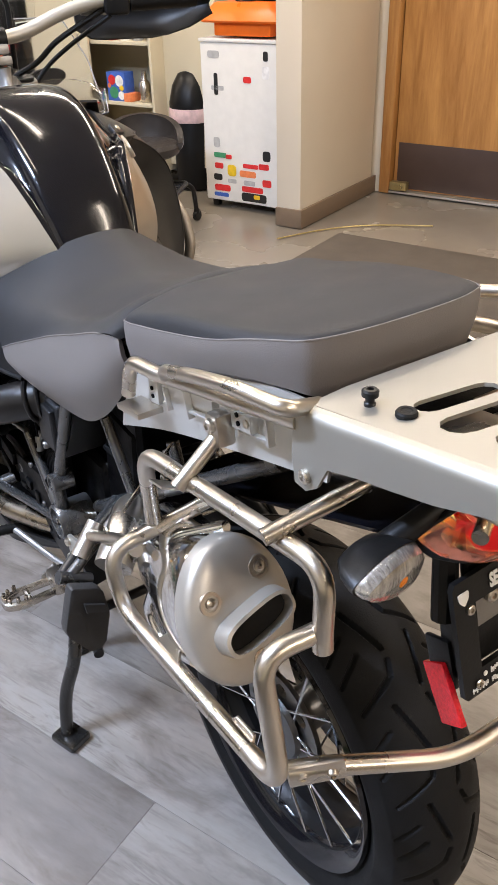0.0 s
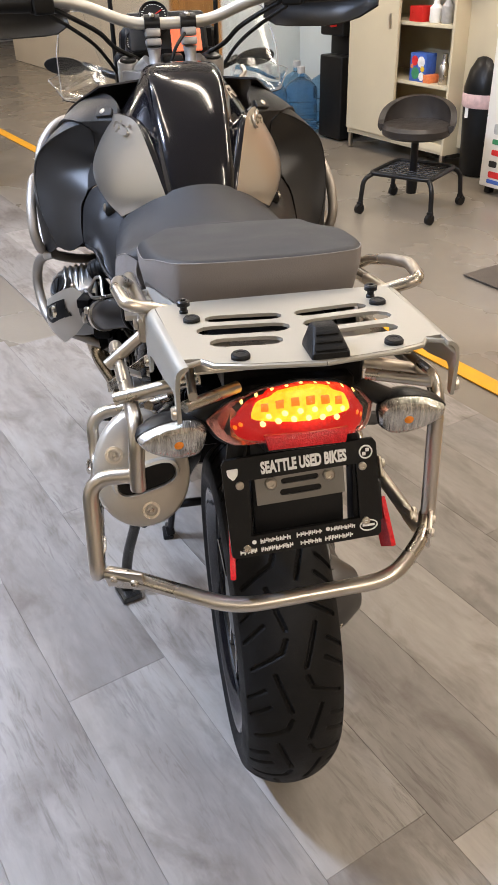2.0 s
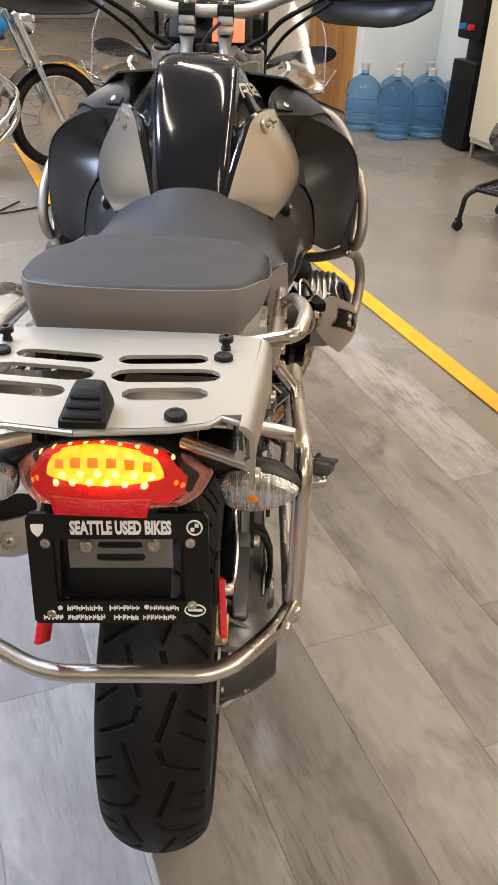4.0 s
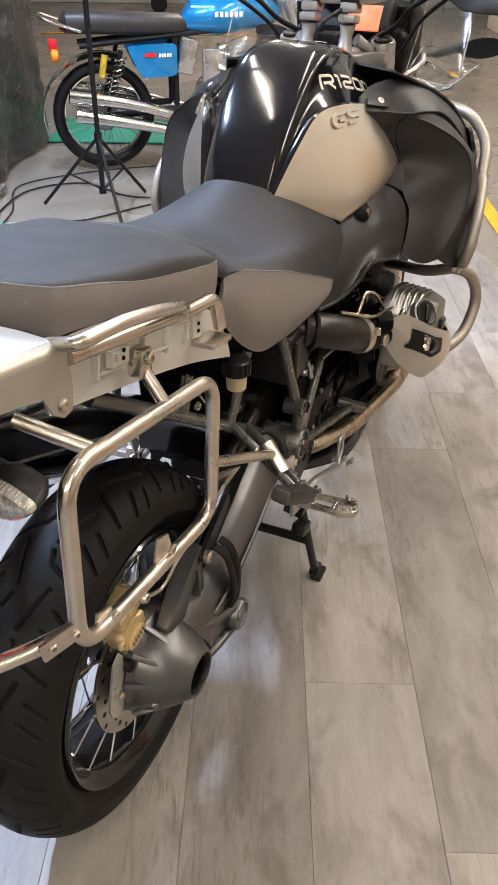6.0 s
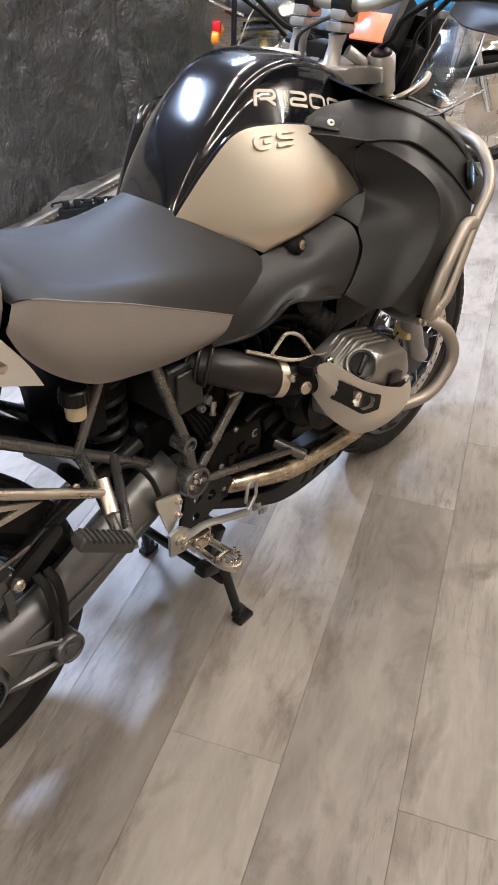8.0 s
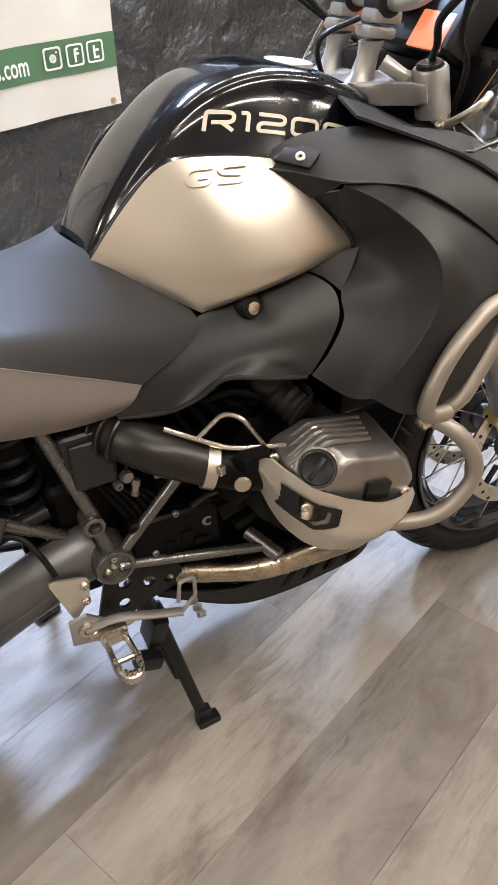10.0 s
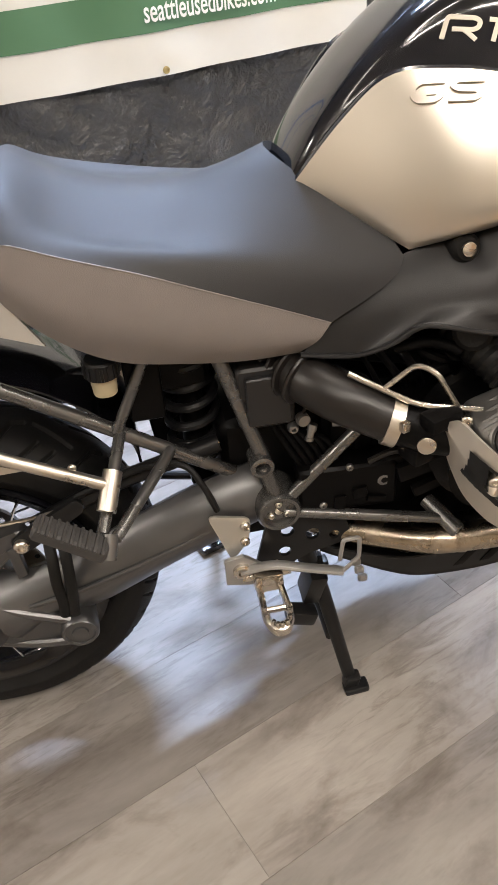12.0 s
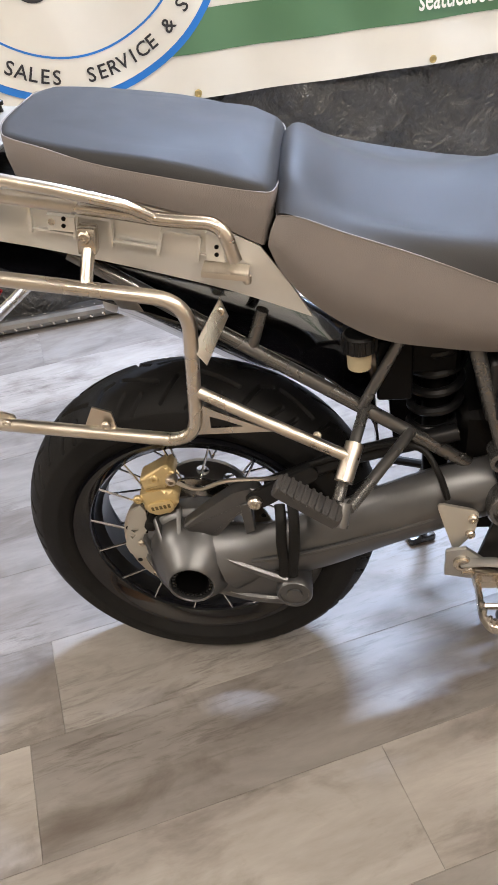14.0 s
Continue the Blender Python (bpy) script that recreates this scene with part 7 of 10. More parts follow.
slots = []
for sx in (-1, 1):
    for x0, x1, y0, y1, w in ((0.020, 0.078, 0.026, 0.034, 0.0130), (0.024, 0.088, -0.018, -0.010, 0.0170), (0.038, 0.082, -0.062, -0.056, 0.0145)):
        slots.append(slot(sx * x0, y0, sx * x1, y1, w))
bm = BM()
pierced(bm, plate_o, slots, 0.004, T)
plate = part("luggage_plate", bm, M_PLATE, bike, "slotted aluminium luggage plate", 25)
for sx in (1, -1):
    # folded flank with its rounded shoulder and two legs
    bm = BM()
    hems = [(0.118, -0.050), (0.114, -0.076), (0.098, -0.080), (0.084, -0.072), (0.072, -0.049), (0.04, -0.045), (0.0, -0.043), (-0.04, -0.040), (-0.098, -0.030), (-0.106, -0.034), (-0.110, -0.058), (-0.119, -0.060), (-0.121, -0.030)]
    rows_f = []
    for y, low in hems:
        w = half_width(y)
        ang = [math.pi / 2 * k / 5 for k in range(6)]
        rows_f.append([T @ V(sx * (w - IN + IN * math.sin(a)), y, -IN + IN * math.cos(a)) for a in ang] + [T @ V(sx * (w + 0.001), y, (-IN + low) * 0.5), T @ V(sx * (w + 0.001), y, low)])
    sheet(bm, rows_f, 0.004 * sx)
    part("plate_flank", bm, M_PLATE, plate)
    for y, z in ((0.098, -0.064), (-0.113, -0.050)):
        bm = BM()
        bolt(bm, T @ V(sx * (half_width(y) + 0.001), y, z), (sx, 0, 0), 0.007, 0.005)
        part("flank_bolt", bm, M_STEEL, plate)
    bm = BM()
    sweep(bm, [T @ V(sx * (half_width(-0.118) - 0.001), -0.119, -0.014), T @ V(sx * 0.124, -0.110, -0.003), T @ V(sx * 0.110, -0.101, -0.003), T @ V(sx * 0.100, -0.117, -0.003), T @ V(sx * 0.07, -0.129, -0.003), T @ V(0, -0.141, -0.003)], 0.0026, 8)
    part("plate_lip", bm, M_PLATE, plate)
for px, py in ((-0.105, 0.032), (0.105, 0.036), (-0.074, -0.110), (0.074, -0.110)):
    c = T @ V(px, py, 0)
    bm = BM()
    lathe(bm, [(0, 0.0092), (0.0035, 0.0092), (0.0052, 0.0078), (0.0052, 0.005), (0.0046, 0.0042), (0.0046, 0.0003)], c, (0, 0, 1), 24)
    part("rubber_pad", bm, M_RUBBER, plate, "round black rubber pad")
for px, py in ((-0.110, 0.070), (0.106, 0.066)):
    c = T @ V(px, py, 0)
    bm = BM()
    lathe(bm, [(0, 0.005), (0.003, 0.005), (0.004, 0.004), (0.008, 0.004), (0.0095, 0.0074), (0.014, 0.0074), (0.0155, 0.0056), (0.0155, 0.003), (0.013, 0.0025), (0.013, 0.0003)], c, (0, 0, 1), 20)
    part("lock_knob", bm, M_BLACKPL, plate, "black locking knob")
bm = BM()
loft(bm, [fillet([T @ V(0.006 + (p[0] - 0.0105) * 0.8, p[1], p[2] * 0.9) for p in q], 0.004, 3, closed=True) for q in (
    [(-0.013, -0.138, 0.0003), (0.033, -0.138, 0.0003), (0.031, -0.084, 0.0003), (-0.010, -0.084, 0.0003)],
    [(-0.0125, -0.137, 0.006), (0.0325, -0.137, 0.006), (0.031, -0.086, 0.006), (-0.010, -0.086, 0.006)],
    [(-0.004, -0.113, 0.026), (0.0255, -0.113, 0.026), (0.0255, -0.092, 0.026), (-0.004, -0.092, 0.026)],
    [(-0.002, -0.110, 0.028), (0.0235, -0.110, 0.028), (0.0235, -0.094, 0.028), (-0.002, -0.094, 0.028)])])
rbk = part("rubber_block", bm, M_RUBBER, plate, "black rubber stop block")
bm = BM()
for k in range(3):
    c = T @ V(0.006, -0.1335 + 0.0075 * k, 0.0088 + 0.0056 * k)
    box(bm, c, (0.030 - 0.004 * k, 0.0012, 0.0035), (-52, 0, 0), 0.0005)
scatter("block_ridge", bm, M_RUBBER, rbk)
# bars under the plate
for pts in ([(-0.14, -0.27, 0.955), (0.14, -0.27, 0.955)], [(-0.122, -0.385, 0.966), (-0.112, -0.2, 0.945)], [(0.122, -0.385, 0.966), (0.112, -0.2, 0.945)]):
    bm = BM()
    sweep(bm, pts, 0.0048, 12)
    part("plate_support", bm, M_STEEL, plate)
for sx in (1, -1):
    bm = BM()
    sweep(bm, [(sx * 0.13, -0.372, 0.948), (sx * 0.07, -0.335, 0.945)], 0.0065, 12)
    part("plate_support", bm, M_STEEL, plate)
    bm = BM()
    box(bm, T @ V(sx * 0.06, 0.0, -0.030), (0.105, 0.12, 0.003), (-8, 0, 0), 0.001)
    part("support_plate", bm, M_STEEL, plate)
bm = BM()
box(bm, (0, -0.19, 0.92), (0.16, 0.22, 0.04), (-6, 0, 0), 0.012, 3)
tray = part("tail_tray", bm, M_DARK, bike)
bm = BM()
box(bm, (0, -0.295, 0.905), (0.13, 0.05, 0.06), (0, 0, 0), 0.012, 3)
part("lamp_mount", bm, M_DARK, tray)

# -- tail lamp --
LM = Matrix.Translation((-0.003, -0.345, 0.915)) @ pose(0, 0, 0, -20, 0, 0)
ARCH = [(-0.092, -0.012), (-0.068, 0.014), (-0.038, 0.033), (0, 0.041), (0.038, 0.033), (0.068, 0.014), (0.092, -0.012), (0.082, -0.030), (0.068, -0.037), (0.042, -0.032), (0, -0.029), (-0.042, -0.032), (-0.068, -0.037), (-0.082, -0.030)]
ARCH = [(x * 1.08, (z * 0.80 if z > 0 else z) - 0.001) for x, z in ARCH]


def lamp_ring(pts, d, k=1.0, kz=None):
    return fillet([LM @ V(x * k, -d * (1 - 60 * x * x * k * k) + 7.0 * x * x * k * k, z * (kz or k)) for x, z in pts], 0.006 * k, 2, closed=True)


bm = BM()
loft(bm, [lamp_ring(ARCH, -0.05, 0.85), lamp_ring(ARCH, -0.004, 1.04, 1.06), lamp_ring(ARCH, 0.002, 1.03, 1.05), lamp_ring(ARCH, 0.002, 0.9)])
tl = part("tail_lamp", bm, M_BLACKPL, bike, "lit red and amber tail lamp")
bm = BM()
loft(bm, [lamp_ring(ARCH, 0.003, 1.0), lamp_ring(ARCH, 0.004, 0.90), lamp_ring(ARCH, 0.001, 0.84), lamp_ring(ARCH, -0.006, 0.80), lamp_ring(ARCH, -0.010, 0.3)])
part("lamp_reflector", bm, M_REDREFL, tl, "chrome reflector with the lamp's red glow in its colour")
bm = BM()
loft(bm, [lamp_ring(ARCH, -0.012, 0.76, 0.88), lamp_ring(ARCH, 0.000, 0.74, 0.86), *[lamp_ring(ARCH, 0.003, k * 0.90, k) for k in (0.78, 0.66, 0.54, 0.42, 0.30, 0.15)]])
part("lit_panel", bm, M_GLOW, tl, "glowing red and amber panel")
LAMP_OUT = LM.to_3x3() @ V(0, -1, 0)


def lamp_at(x, z, d):
    return LM @ V(x, -d + 7.0 * x * x, z - 4.5 * x * x)


# a row of small cells along the top, then two rows of bright-edged cells
for x in (-0.060, -0.045, -0.030, -0.015, 0.0, 0.015, 0.030, 0.045, 0.060):
    bm = BM()
    lathe(bm, [(-0.003, 0.0019), (0.001, 0.0019), (0.002, 0.0010), (0.0022, 0.0003)], lamp_at(x, 0.0262, 0.0060), LAMP_OUT, 10)
    part("led", bm, M_LEDHOT, tl, "glowing yellow light cell")
# the lit yellow field with its amber windows and bright light points
bm = BM()
FIELD = [(x, z * 0.66 + 0.004) for x, z in ((-0.052, -0.018), (-0.046, 0.010), (-0.024, 0.022), (0, 0.026), (0.024, 0.022), (0.046, 0.010), (0.052, -0.018), (0.024, -0.021), (0, -0.022), (-0.024, -0.021))]
loft(bm, [lamp_ring(FIELD, 0.000), lamp_ring(FIELD, 0.0050), lamp_ring(FIELD, 0.0058, 0.96), lamp_ring(FIELD, 0.0062, 0.5), lamp_ring(FIELD, 0.0062, 0.1)])
part("yellow_field", bm, M_FIELD, tl, "glowing yellow light field")
for x in (-0.0375, -0.0225, -0.0075, 0.0075, 0.0225, 0.0375):
    bm = BM()
    box(bm, (0, 0, 0), (0.0085, 0.002, 0.0085), (0, 0, 0), 0.0008, 2, LM @ Matrix.Translation((x, -0.0064 + 7.0 * x * x, 0.0100 - 3.2 * x * x)))
    part("light_cell", bm, M_CELL, tl, "glowing amber cell")
    for dz in (0.0005, -0.0072):
        bm = BM()
        lathe(bm, [(-0.003, 0.0030), (0.001, 0.0030), (0.002, 0.0018), (0.0022, 0.0003)], LM @ V(x + (0.004 if dz > 0 else -0.003), -0.0068 + 7.0 * x * x, dz - 3.2 * x * x), LAMP_OUT, 12)
        part("led", bm, M_LEDHOT, tl, "glowing white-yellow light point")
for x in (-0.068, -0.062, 0.062, 0.068):
    bm = BM()
    lathe(bm, [(-0.003, 0.0024), (0.001, 0.0024), (0.002, 0.0012), (0.0022, 0.0003)], lamp_at(x, 0.004, 0.0060), LAMP_OUT, 10)
    part("led", bm, M_CELL, tl, "glowing amber light cell")
bm = BM()
loft(bm, [lamp_ring(ARCH, 0.004, 1.0), lamp_ring(ARCH, 0.016, 0.99), lamp_ring(ARCH, 0.024, 0.93), *[lamp_ring(ARCH, 0.030 - 0.005 * k * k, k) for k in (0.84, 0.70, 0.56, 0.42, 0.28)]])
lens = part("clear_lens", bm, M_CLEAR, tl, "clear outer lens")
lens.visible_shadow = False
bm = BM()
slab(bm, [LM @ V(x, -0.012, z) for x, z in ((-0.046, -0.020), (0.046, -0.020), (0.042, -0.037), (-0.042, -0.037))], LM.to_3x3() @ V(0, -1, 0), 0.008, 0.002)
part("red_reflector", bm, M_RED, tl, "dark red reflector strip")
bm = BM()
box(bm, (0, -0.318, 0.875), (0.09, 0.05, 0.04), (-20, 0, 0), 0.008)
part("lamp_bracket", bm, M_BLACKPL, tl)

# -- indicators --
M_INDLENS = shader("ribbed_clear_lens", (0.56, 0.55, 0.52), 0.16, metal=0.8, coat=1.0, vary=0.45, scale=60, bump=0.8, bscale=130, stretch=(4, 1, 0.6), rvary=0.1)
for sx in (1, -1):
    c = V(sx * 0.141, -0.292, 0.866)
    tip = V(sx * 0.048, 0.012, 0.010)
    face = V(-sx * 0.12, -1.0, -0.12).normalized()
    u_ = (tip - face * tip.dot(face)).normalized()
    w_ = face.cross(u_).normalized()
    w_ = w_ if w_.z > 0 else -w_
    drop = [(-0.038, 0.0), (-0.036, 0.014), (-0.024, 0.0225), (-0.005, 0.0235), (0.016, 0.018), (0.032, 0.009), (0.041, 0.0), (0.034, -0.010), (0.016, -0.019), (-0.005, -0.0235), (-0.024, -0.0215), (-0.036, -0.013)]

    def drop_ring(d, k):
        return spline([c + u_ * (a * k) + w_ * (b * k) + face * d for a, b in drop], 3, closed=True)

    bm = BM()
    loft(bm, [drop_ring(-0.036, 0.35), drop_ring(-0.032, 0.62), drop_ring(-0.018, 0.92), drop_ring(-0.004, 1.04), drop_ring(0.001, 1.04), drop_ring(0.001, 0.99)])
    ind = part("indicator", bm, M_BLACKPL, bike, "black turn indicator with a clear lens")
    bm = BM()
    loft(bm, [drop_ring(0.002, 0.96), drop_ring(-0.006, 0.7), drop_ring(-0.010, 0.2)])
    part("indicator_reflector", bm, M_REFL, ind)
    bm = BM()
    loft(bm, [drop_ring(0.001, 1.0), drop_ring(0.008, 0.985), drop_ring(0.013, 0.9), drop_ring(0.016, 0.65), drop_ring(0.017, 0.2)])
    lens = part("indicator_lens", bm, M_INDLENS, ind, "ribbed clear lens")
    lens.visible_shadow = False
    bm = BM()
    lathe(bm, [(-0.008, 0.007), (0.0162, 0.007), (0.0172, 0.005), (0.0175, 0.0005)], c - u_ * 0.004, face, 14)
    part("indicator_bulb", bm, M_AMBER, ind, "amber bulb")
    bm = BM()
    sweep(bm, [c - face * 0.022 - u_ * 0.012, (sx * 0.085, -0.285, 0.900), (sx * 0.05, -0.285, 0.905)], [0.013, 0.011, 0.016], 14)
    part("indicator_stalk", bm, M_BLACKPL, ind)

# -- number-plate bracket with the dealer's frame --
PM = Matrix.Translation((0.003, -0.336, 0.788)) @ pose(0, 0, 0, 76, 0, 0) @ pose(0, 0, 0, 0, 0, 2.5) @ Matrix.Diagonal((0.97, 1, 1, 1))
bm = BM()
pierced(bm, [(-0.09, -0.062), (0.09, -0.062), (0.094, -0.058), (0.094, 0.056), (0.09, 0.062), (-0.09, 0.062), (-0.094, 0.056), (-0.094, -0.058)], [[(-0.068, -0.036), (0.068, -0.036), (0.068, 0.034), (-0.068, 0.034)]], 0.006, PM)
pl = part("plate_frame", bm, M_BLACKPL, bike, "black dealer frame with white lettering")
letter("frame_lettering", "SEATTLE USED BIKES", 0.0195, M_WHITEINK, pl, PM @ Matrix.Translation((0.004, 0.0465, 0.0012)), "white lettering", stretch=0.58, depth=0.0004, bold=0.0009)
bm = BM()
rnd = random.Random(9)
for y, xs in ((-0.0435, ((-0.058, -0.022), (-0.013, 0.017), (0.030, 0.058))), (-0.0545, ((-0.084, -0.064), (-0.058, -0.018), (-0.009, 0.014), (0.022, 0.056)))):
    for x0, x1 in xs:
        xa = x0
        while xa < x1:
            wd = rnd.uniform(0.0032, 0.0044)
            box(bm, PM @ V(xa + wd / 2, y, 0.0008), (wd, 0.0018, 0.0008), (76, 0, 0), 0.0)
            box(bm, PM @ V(xa + 0.0007, y, 0.0010), (0.0013, rnd.choice((0.0052, 0.0062)), 0.0008), (76, 0, 0), 0.0)
            if rnd.random() < 0.6:
                box(bm, PM @ V(xa + wd - 0.0007, y + rnd.choice((-0.001, 0.001)), 0.0010), (0.0013, 0.0042, 0.0008), (76, 0, 0), 0.0)
            xa += wd + 0.0008
for x, y in ((-0.0655, -0.0435), (0.0265, -0.0425)):
    lathe(bm, [(0, 0.0026), (0.0008, 0.0026), (0.0008, 0.0003)], PM @ V(x, y, 0.0004), PM.to_3x3() @ V(0, 0, 1), 12)
scatter("frame_mark", bm, M_WHITEINK, pl, "row of small white marks")
bm = BM()
ringp = [PM @ V(0.080 + 0.0076 * math.cos(a), 0.047 + 0.0076 * math.sin(a), 0.0012) for a in (2 * math.pi * k / 20 for k in range(20))]
sweep(bm, ringp, 0.0010, 6, closed=True)
for dx, dy in ((0.0022, 0.0022), (-0.0022, -0.0022)):
    box(bm, PM @ V(0.080 + dx, 0.047 + dy, 0.0008), (0.004, 0.004, 0.0008), (76, 0, 0), 0)
ringp = [PM @ V(0.078 + 0.0108 * math.cos(a), -0.046 + 0.0066 * math.sin(a), 0.0012) for a in (2 * math.pi * k / 20 for k in range(20))]
sweep(bm, ringp, 0.0009, 6, closed=True)
box(bm, PM @ V(0.078, -0.046, 0.0008), (0.015, 0.0028, 0.0008), (76, 0, 0), 0)
slab(bm, fillet([PM @ V(-0.082 + a, 0.045 + b, 0.0003) for a, b in ((-0.007, 0.006), (0.007, 0.006), (0.006, -0.002), (0, -0.0085), (-0.006, -0.002))], 0.002, 3, closed=True), PM.to_3x3() @ V(0, 0, 1), 0.0008, 0)
scatter("frame_badge", bm, M_WHITEINK, pl, "small round white badges")
bm = BM()
pierced(bm, [(-0.055, -0.004), (0.055, -0.004), (0.055, 0.032), (-0.055, 0.032)], [slot(-0.022, 0.008, 0.022, 0.008, 0.004), slot(-0.02, 0.022, 0.02, 0.022, 0.0035)], 0.003, PM @ Matrix.Translation((0, 0, -0.012)))
bk = part("plate_bracket", bm, M_LIGHTCAST, pl, "bare steel plate bracket")
bm = BM()
for x in (-0.036, 0.036):
    bolt(bm, PM @ V(x, 0.022, -0.011), PM.to_3x3() @ V(0, 0, 1), 0.007, 0.005)
for x, y in ((-0.075, 0.03), (0.075, 0.03), (-0.075, -0.05), (0.075, -0.04)):
    bolt(bm, PM @ V(x, y, 0.0), PM.to_3x3() @ V(0, 0, 1), 0.005, 0.003)
scatter("bracket_bolt", bm, M_STEEL, pl)
bm = BM()
for sx in (1, -1):
    box(bm, PM @ V(sx * 0.072, -0.002, -0.022), (0.018, 0.10, 0.03), (76, 0, 0), 0.005)
    sweep(bm, [(sx * 0.078, -0.308, 0.79), (sx * 0.06, -0.282, 0.88)], 0.012, 10)
box(bm, (0, -0.312, 0.80), (0.11, 0.012, 0.13), (-14, 0, 0), 0.005)
box(bm, (0, -0.30, 0.745), (0.09, 0.03, 0.05), (-14, 0, 0), 0.008)
scatter("plate_carrier", bm, M_BLACKPL, pl)
for sx in (1, -1):
    bm = BM()
    z0 = 0.712 if sx < 0 else 0.732
    box(bm, (0.107 if sx > 0 else -0.082, -0.324, z0 - 0.002), (0.007, 0.034, 0.062), (-38, 0, sx * 8), 0.002)
    part("side_reflector", bm, M_RED, pl, "red side reflector")
    bm = BM()
    box(bm, (0.100 if sx > 0 else -0.077, -0.312, z0 + 0.028), (0.006, 0.03, 0.05), (-20, 0, 0), 0.002)
    part("reflector_arm", bm, M_BLACKPL, pl)

# -- silencer on the left --
bm = BM()
MX = V(-0.180, -0.118, 0.706)
axis = V(0.05, -0.9, 0.40).normalized()
uu = V(0.985, -0.1, 0.05)
uu = (uu - axis * uu.dot(axis)).normalized()
ww = axis.cross(uu)
ww = ww if ww.z > 0 else -ww


def can(d, k, kx=1.0):
    return [MX + axis * d + uu * (max(0.0, -d - 0.04) * 0.30) + uu * (0.066 * k * kx * math.cos(a)) + ww * (0.082 * k * math.sin(a) * (1 + 0.08 * math.sin(a))) for a in (2 * math.pi * j / 40 for j in range(40))]


loft(bm, [can(-0.36, 0.45), can(-0.32, 0.72), can(-0.25, 0.9), can(-0.06, 1.0), can(-0.006, 1.01), can(-0.004, 1.0)])
mf = part("silencer", bm, M_CHROME, bike, "steel silencer with satin end cap")
bm = BM()
loft(bm, [can(-0.012, 1.03), can(0.004, 1.03), can(0.010, 1.0), can(0.014, 0.94), can(0.018, 0.7), can(0.019, 0.2)])
cap_ = part("end_cap", bm, M_SATIN, mf, "satin steel end cap")
tipc = MX + axis * 0.016 - ww * 0.004 + uu * 0.004
tilt_u = (uu * 0.97 + ww * 0.22).normalized()
tilt_w = axis.cross(tilt_u)
tilt_w = tilt_w if tilt_w.z > 0 else -tilt_w


def oval(d, a_, b_):
    return [tipc + axis * d + tilt_u * (a_ * (abs(math.cos(t)) ** 0.6) * math.copysign(1, math.cos(t))) + tilt_w * (b_ * (abs(math.sin(t)) ** 0.75) * math.copysign(1, math.sin(t))) for t in (2 * math.pi * j / 36 for j in range(36))]


bm = BM()
loft(bm, [oval(-0.012, 0.049, 0.022), oval(0.010, 0.048, 0.0215), oval(0.024, 0.046, 0.0205), oval(0.025, 0.042, 0.0165), oval(0.012, 0.041, 0.016)], caps=False)
part("outlet", bm, M_SATIN, cap_, "oval outlet")
bm = BM()
loft(bm, [oval(0.010, 0.0415, 0.0165), oval(0.0105, 0.03, 0.010), oval(0.011, 0.005, 0.002)])
part("outlet_bore", bm, shader("dark_bore", (0.008, 0.007, 0.006), 0.8, vary=0.1), cap_, "near-black bore")
bm = BM()
for cu, cw in ((-0.036, 0.032), (0.030, 0.046), (0.006, -0.052)):
    q = MX + axis * 0.016 + uu * cu + ww * cw
    lathe(bm, [(-0.004, 0.0135), (0.003, 0.0125), (0.003, 0.009), (0.0, 0.0085), (0.0, 0.006), (0.004, 0.006), (0.005, 0.003), (0.002, 0.002), (0.002, 0.0003)], q, axis, 18)
scatter("cap_bolt", bm, M_STEEL, cap_)
bm = BM()
sweep(bm, spline([MX - axis * 0.33, (-0.13, 0.25, 0.60), (-0.08, 0.40, 0.45), (-0.03, 0.5, 0.37)], 8), 0.028, 18)
part("mid_pipe", bm, M_STEEL, mf)
bm = BM()
sweep(bm, fillet([(-0.16, -0.07, 0.785), (-0.195, -0.010, 0.748), (-0.205, -0.012, 0.708), (-0.205, 0.034, 0.645), (-0.205, 0.062, 0.590), (-0.205, 0.020, 0.562), (-0.205, -0.060, 0.600)], 0.022, 6), 0.0075, 12)
sweep(bm, [(-0.140, 0.018, 0.752), (-0.122, 0.005, 0.762)], 0.0125, 14)
scatter("silencer_hanger", bm, M_CHROME, mf)

# -- front end --
bm = BM()
for sx in (1, -1):
    sweep(bm, [(sx * 0.100, 1.08, 1.06), (0.010 + sx * 0.099, 1.19, 0.80), (0.018 + sx * 0.098, 1.275, 0.58)], 0.021, 20)
fork = scatter("fork_tube", bm, M_STEEL, bike, "steel fork tube")
for sx in (1, -1):
    bm = BM()
    sweep(bm, [(0.016 + sx * 0.098, 1.245, 0.655), (0.022 + sx * 0.098, 1.365, 0.36), (0.022 + sx * 0.095, 1.410, 0.328)], [0.027, 0.028, 0.022], 18)
    part("fork_slider", bm, M_LIGHTCAST, fork)
    bm = BM()
    box(bm, (0.022 + sx * 0.085, 1.345, 0.45), (0.05, 0.06, 0.10), (-25, 0, 0), 0.012, 3)
    part("front_caliper", bm, M_GOLD, fork, "gold front brake caliper")
bm = BM()
sheet(bm, quilt([[(x + 0.02, 1.415 + 0.36 * math.cos(a), 0.327 + 0.36 * math.sin(a) - 1.6 * x * x) for x in (-0.07, -0.04, 0, 0.04, 0.07)] for a in (radians(d) for d in (72, 90, 108, 126, 146, 165))], 5, 4), 0.004)
part("front_mudguard", bm, M_PLASTIC, bike)
bm = BM()
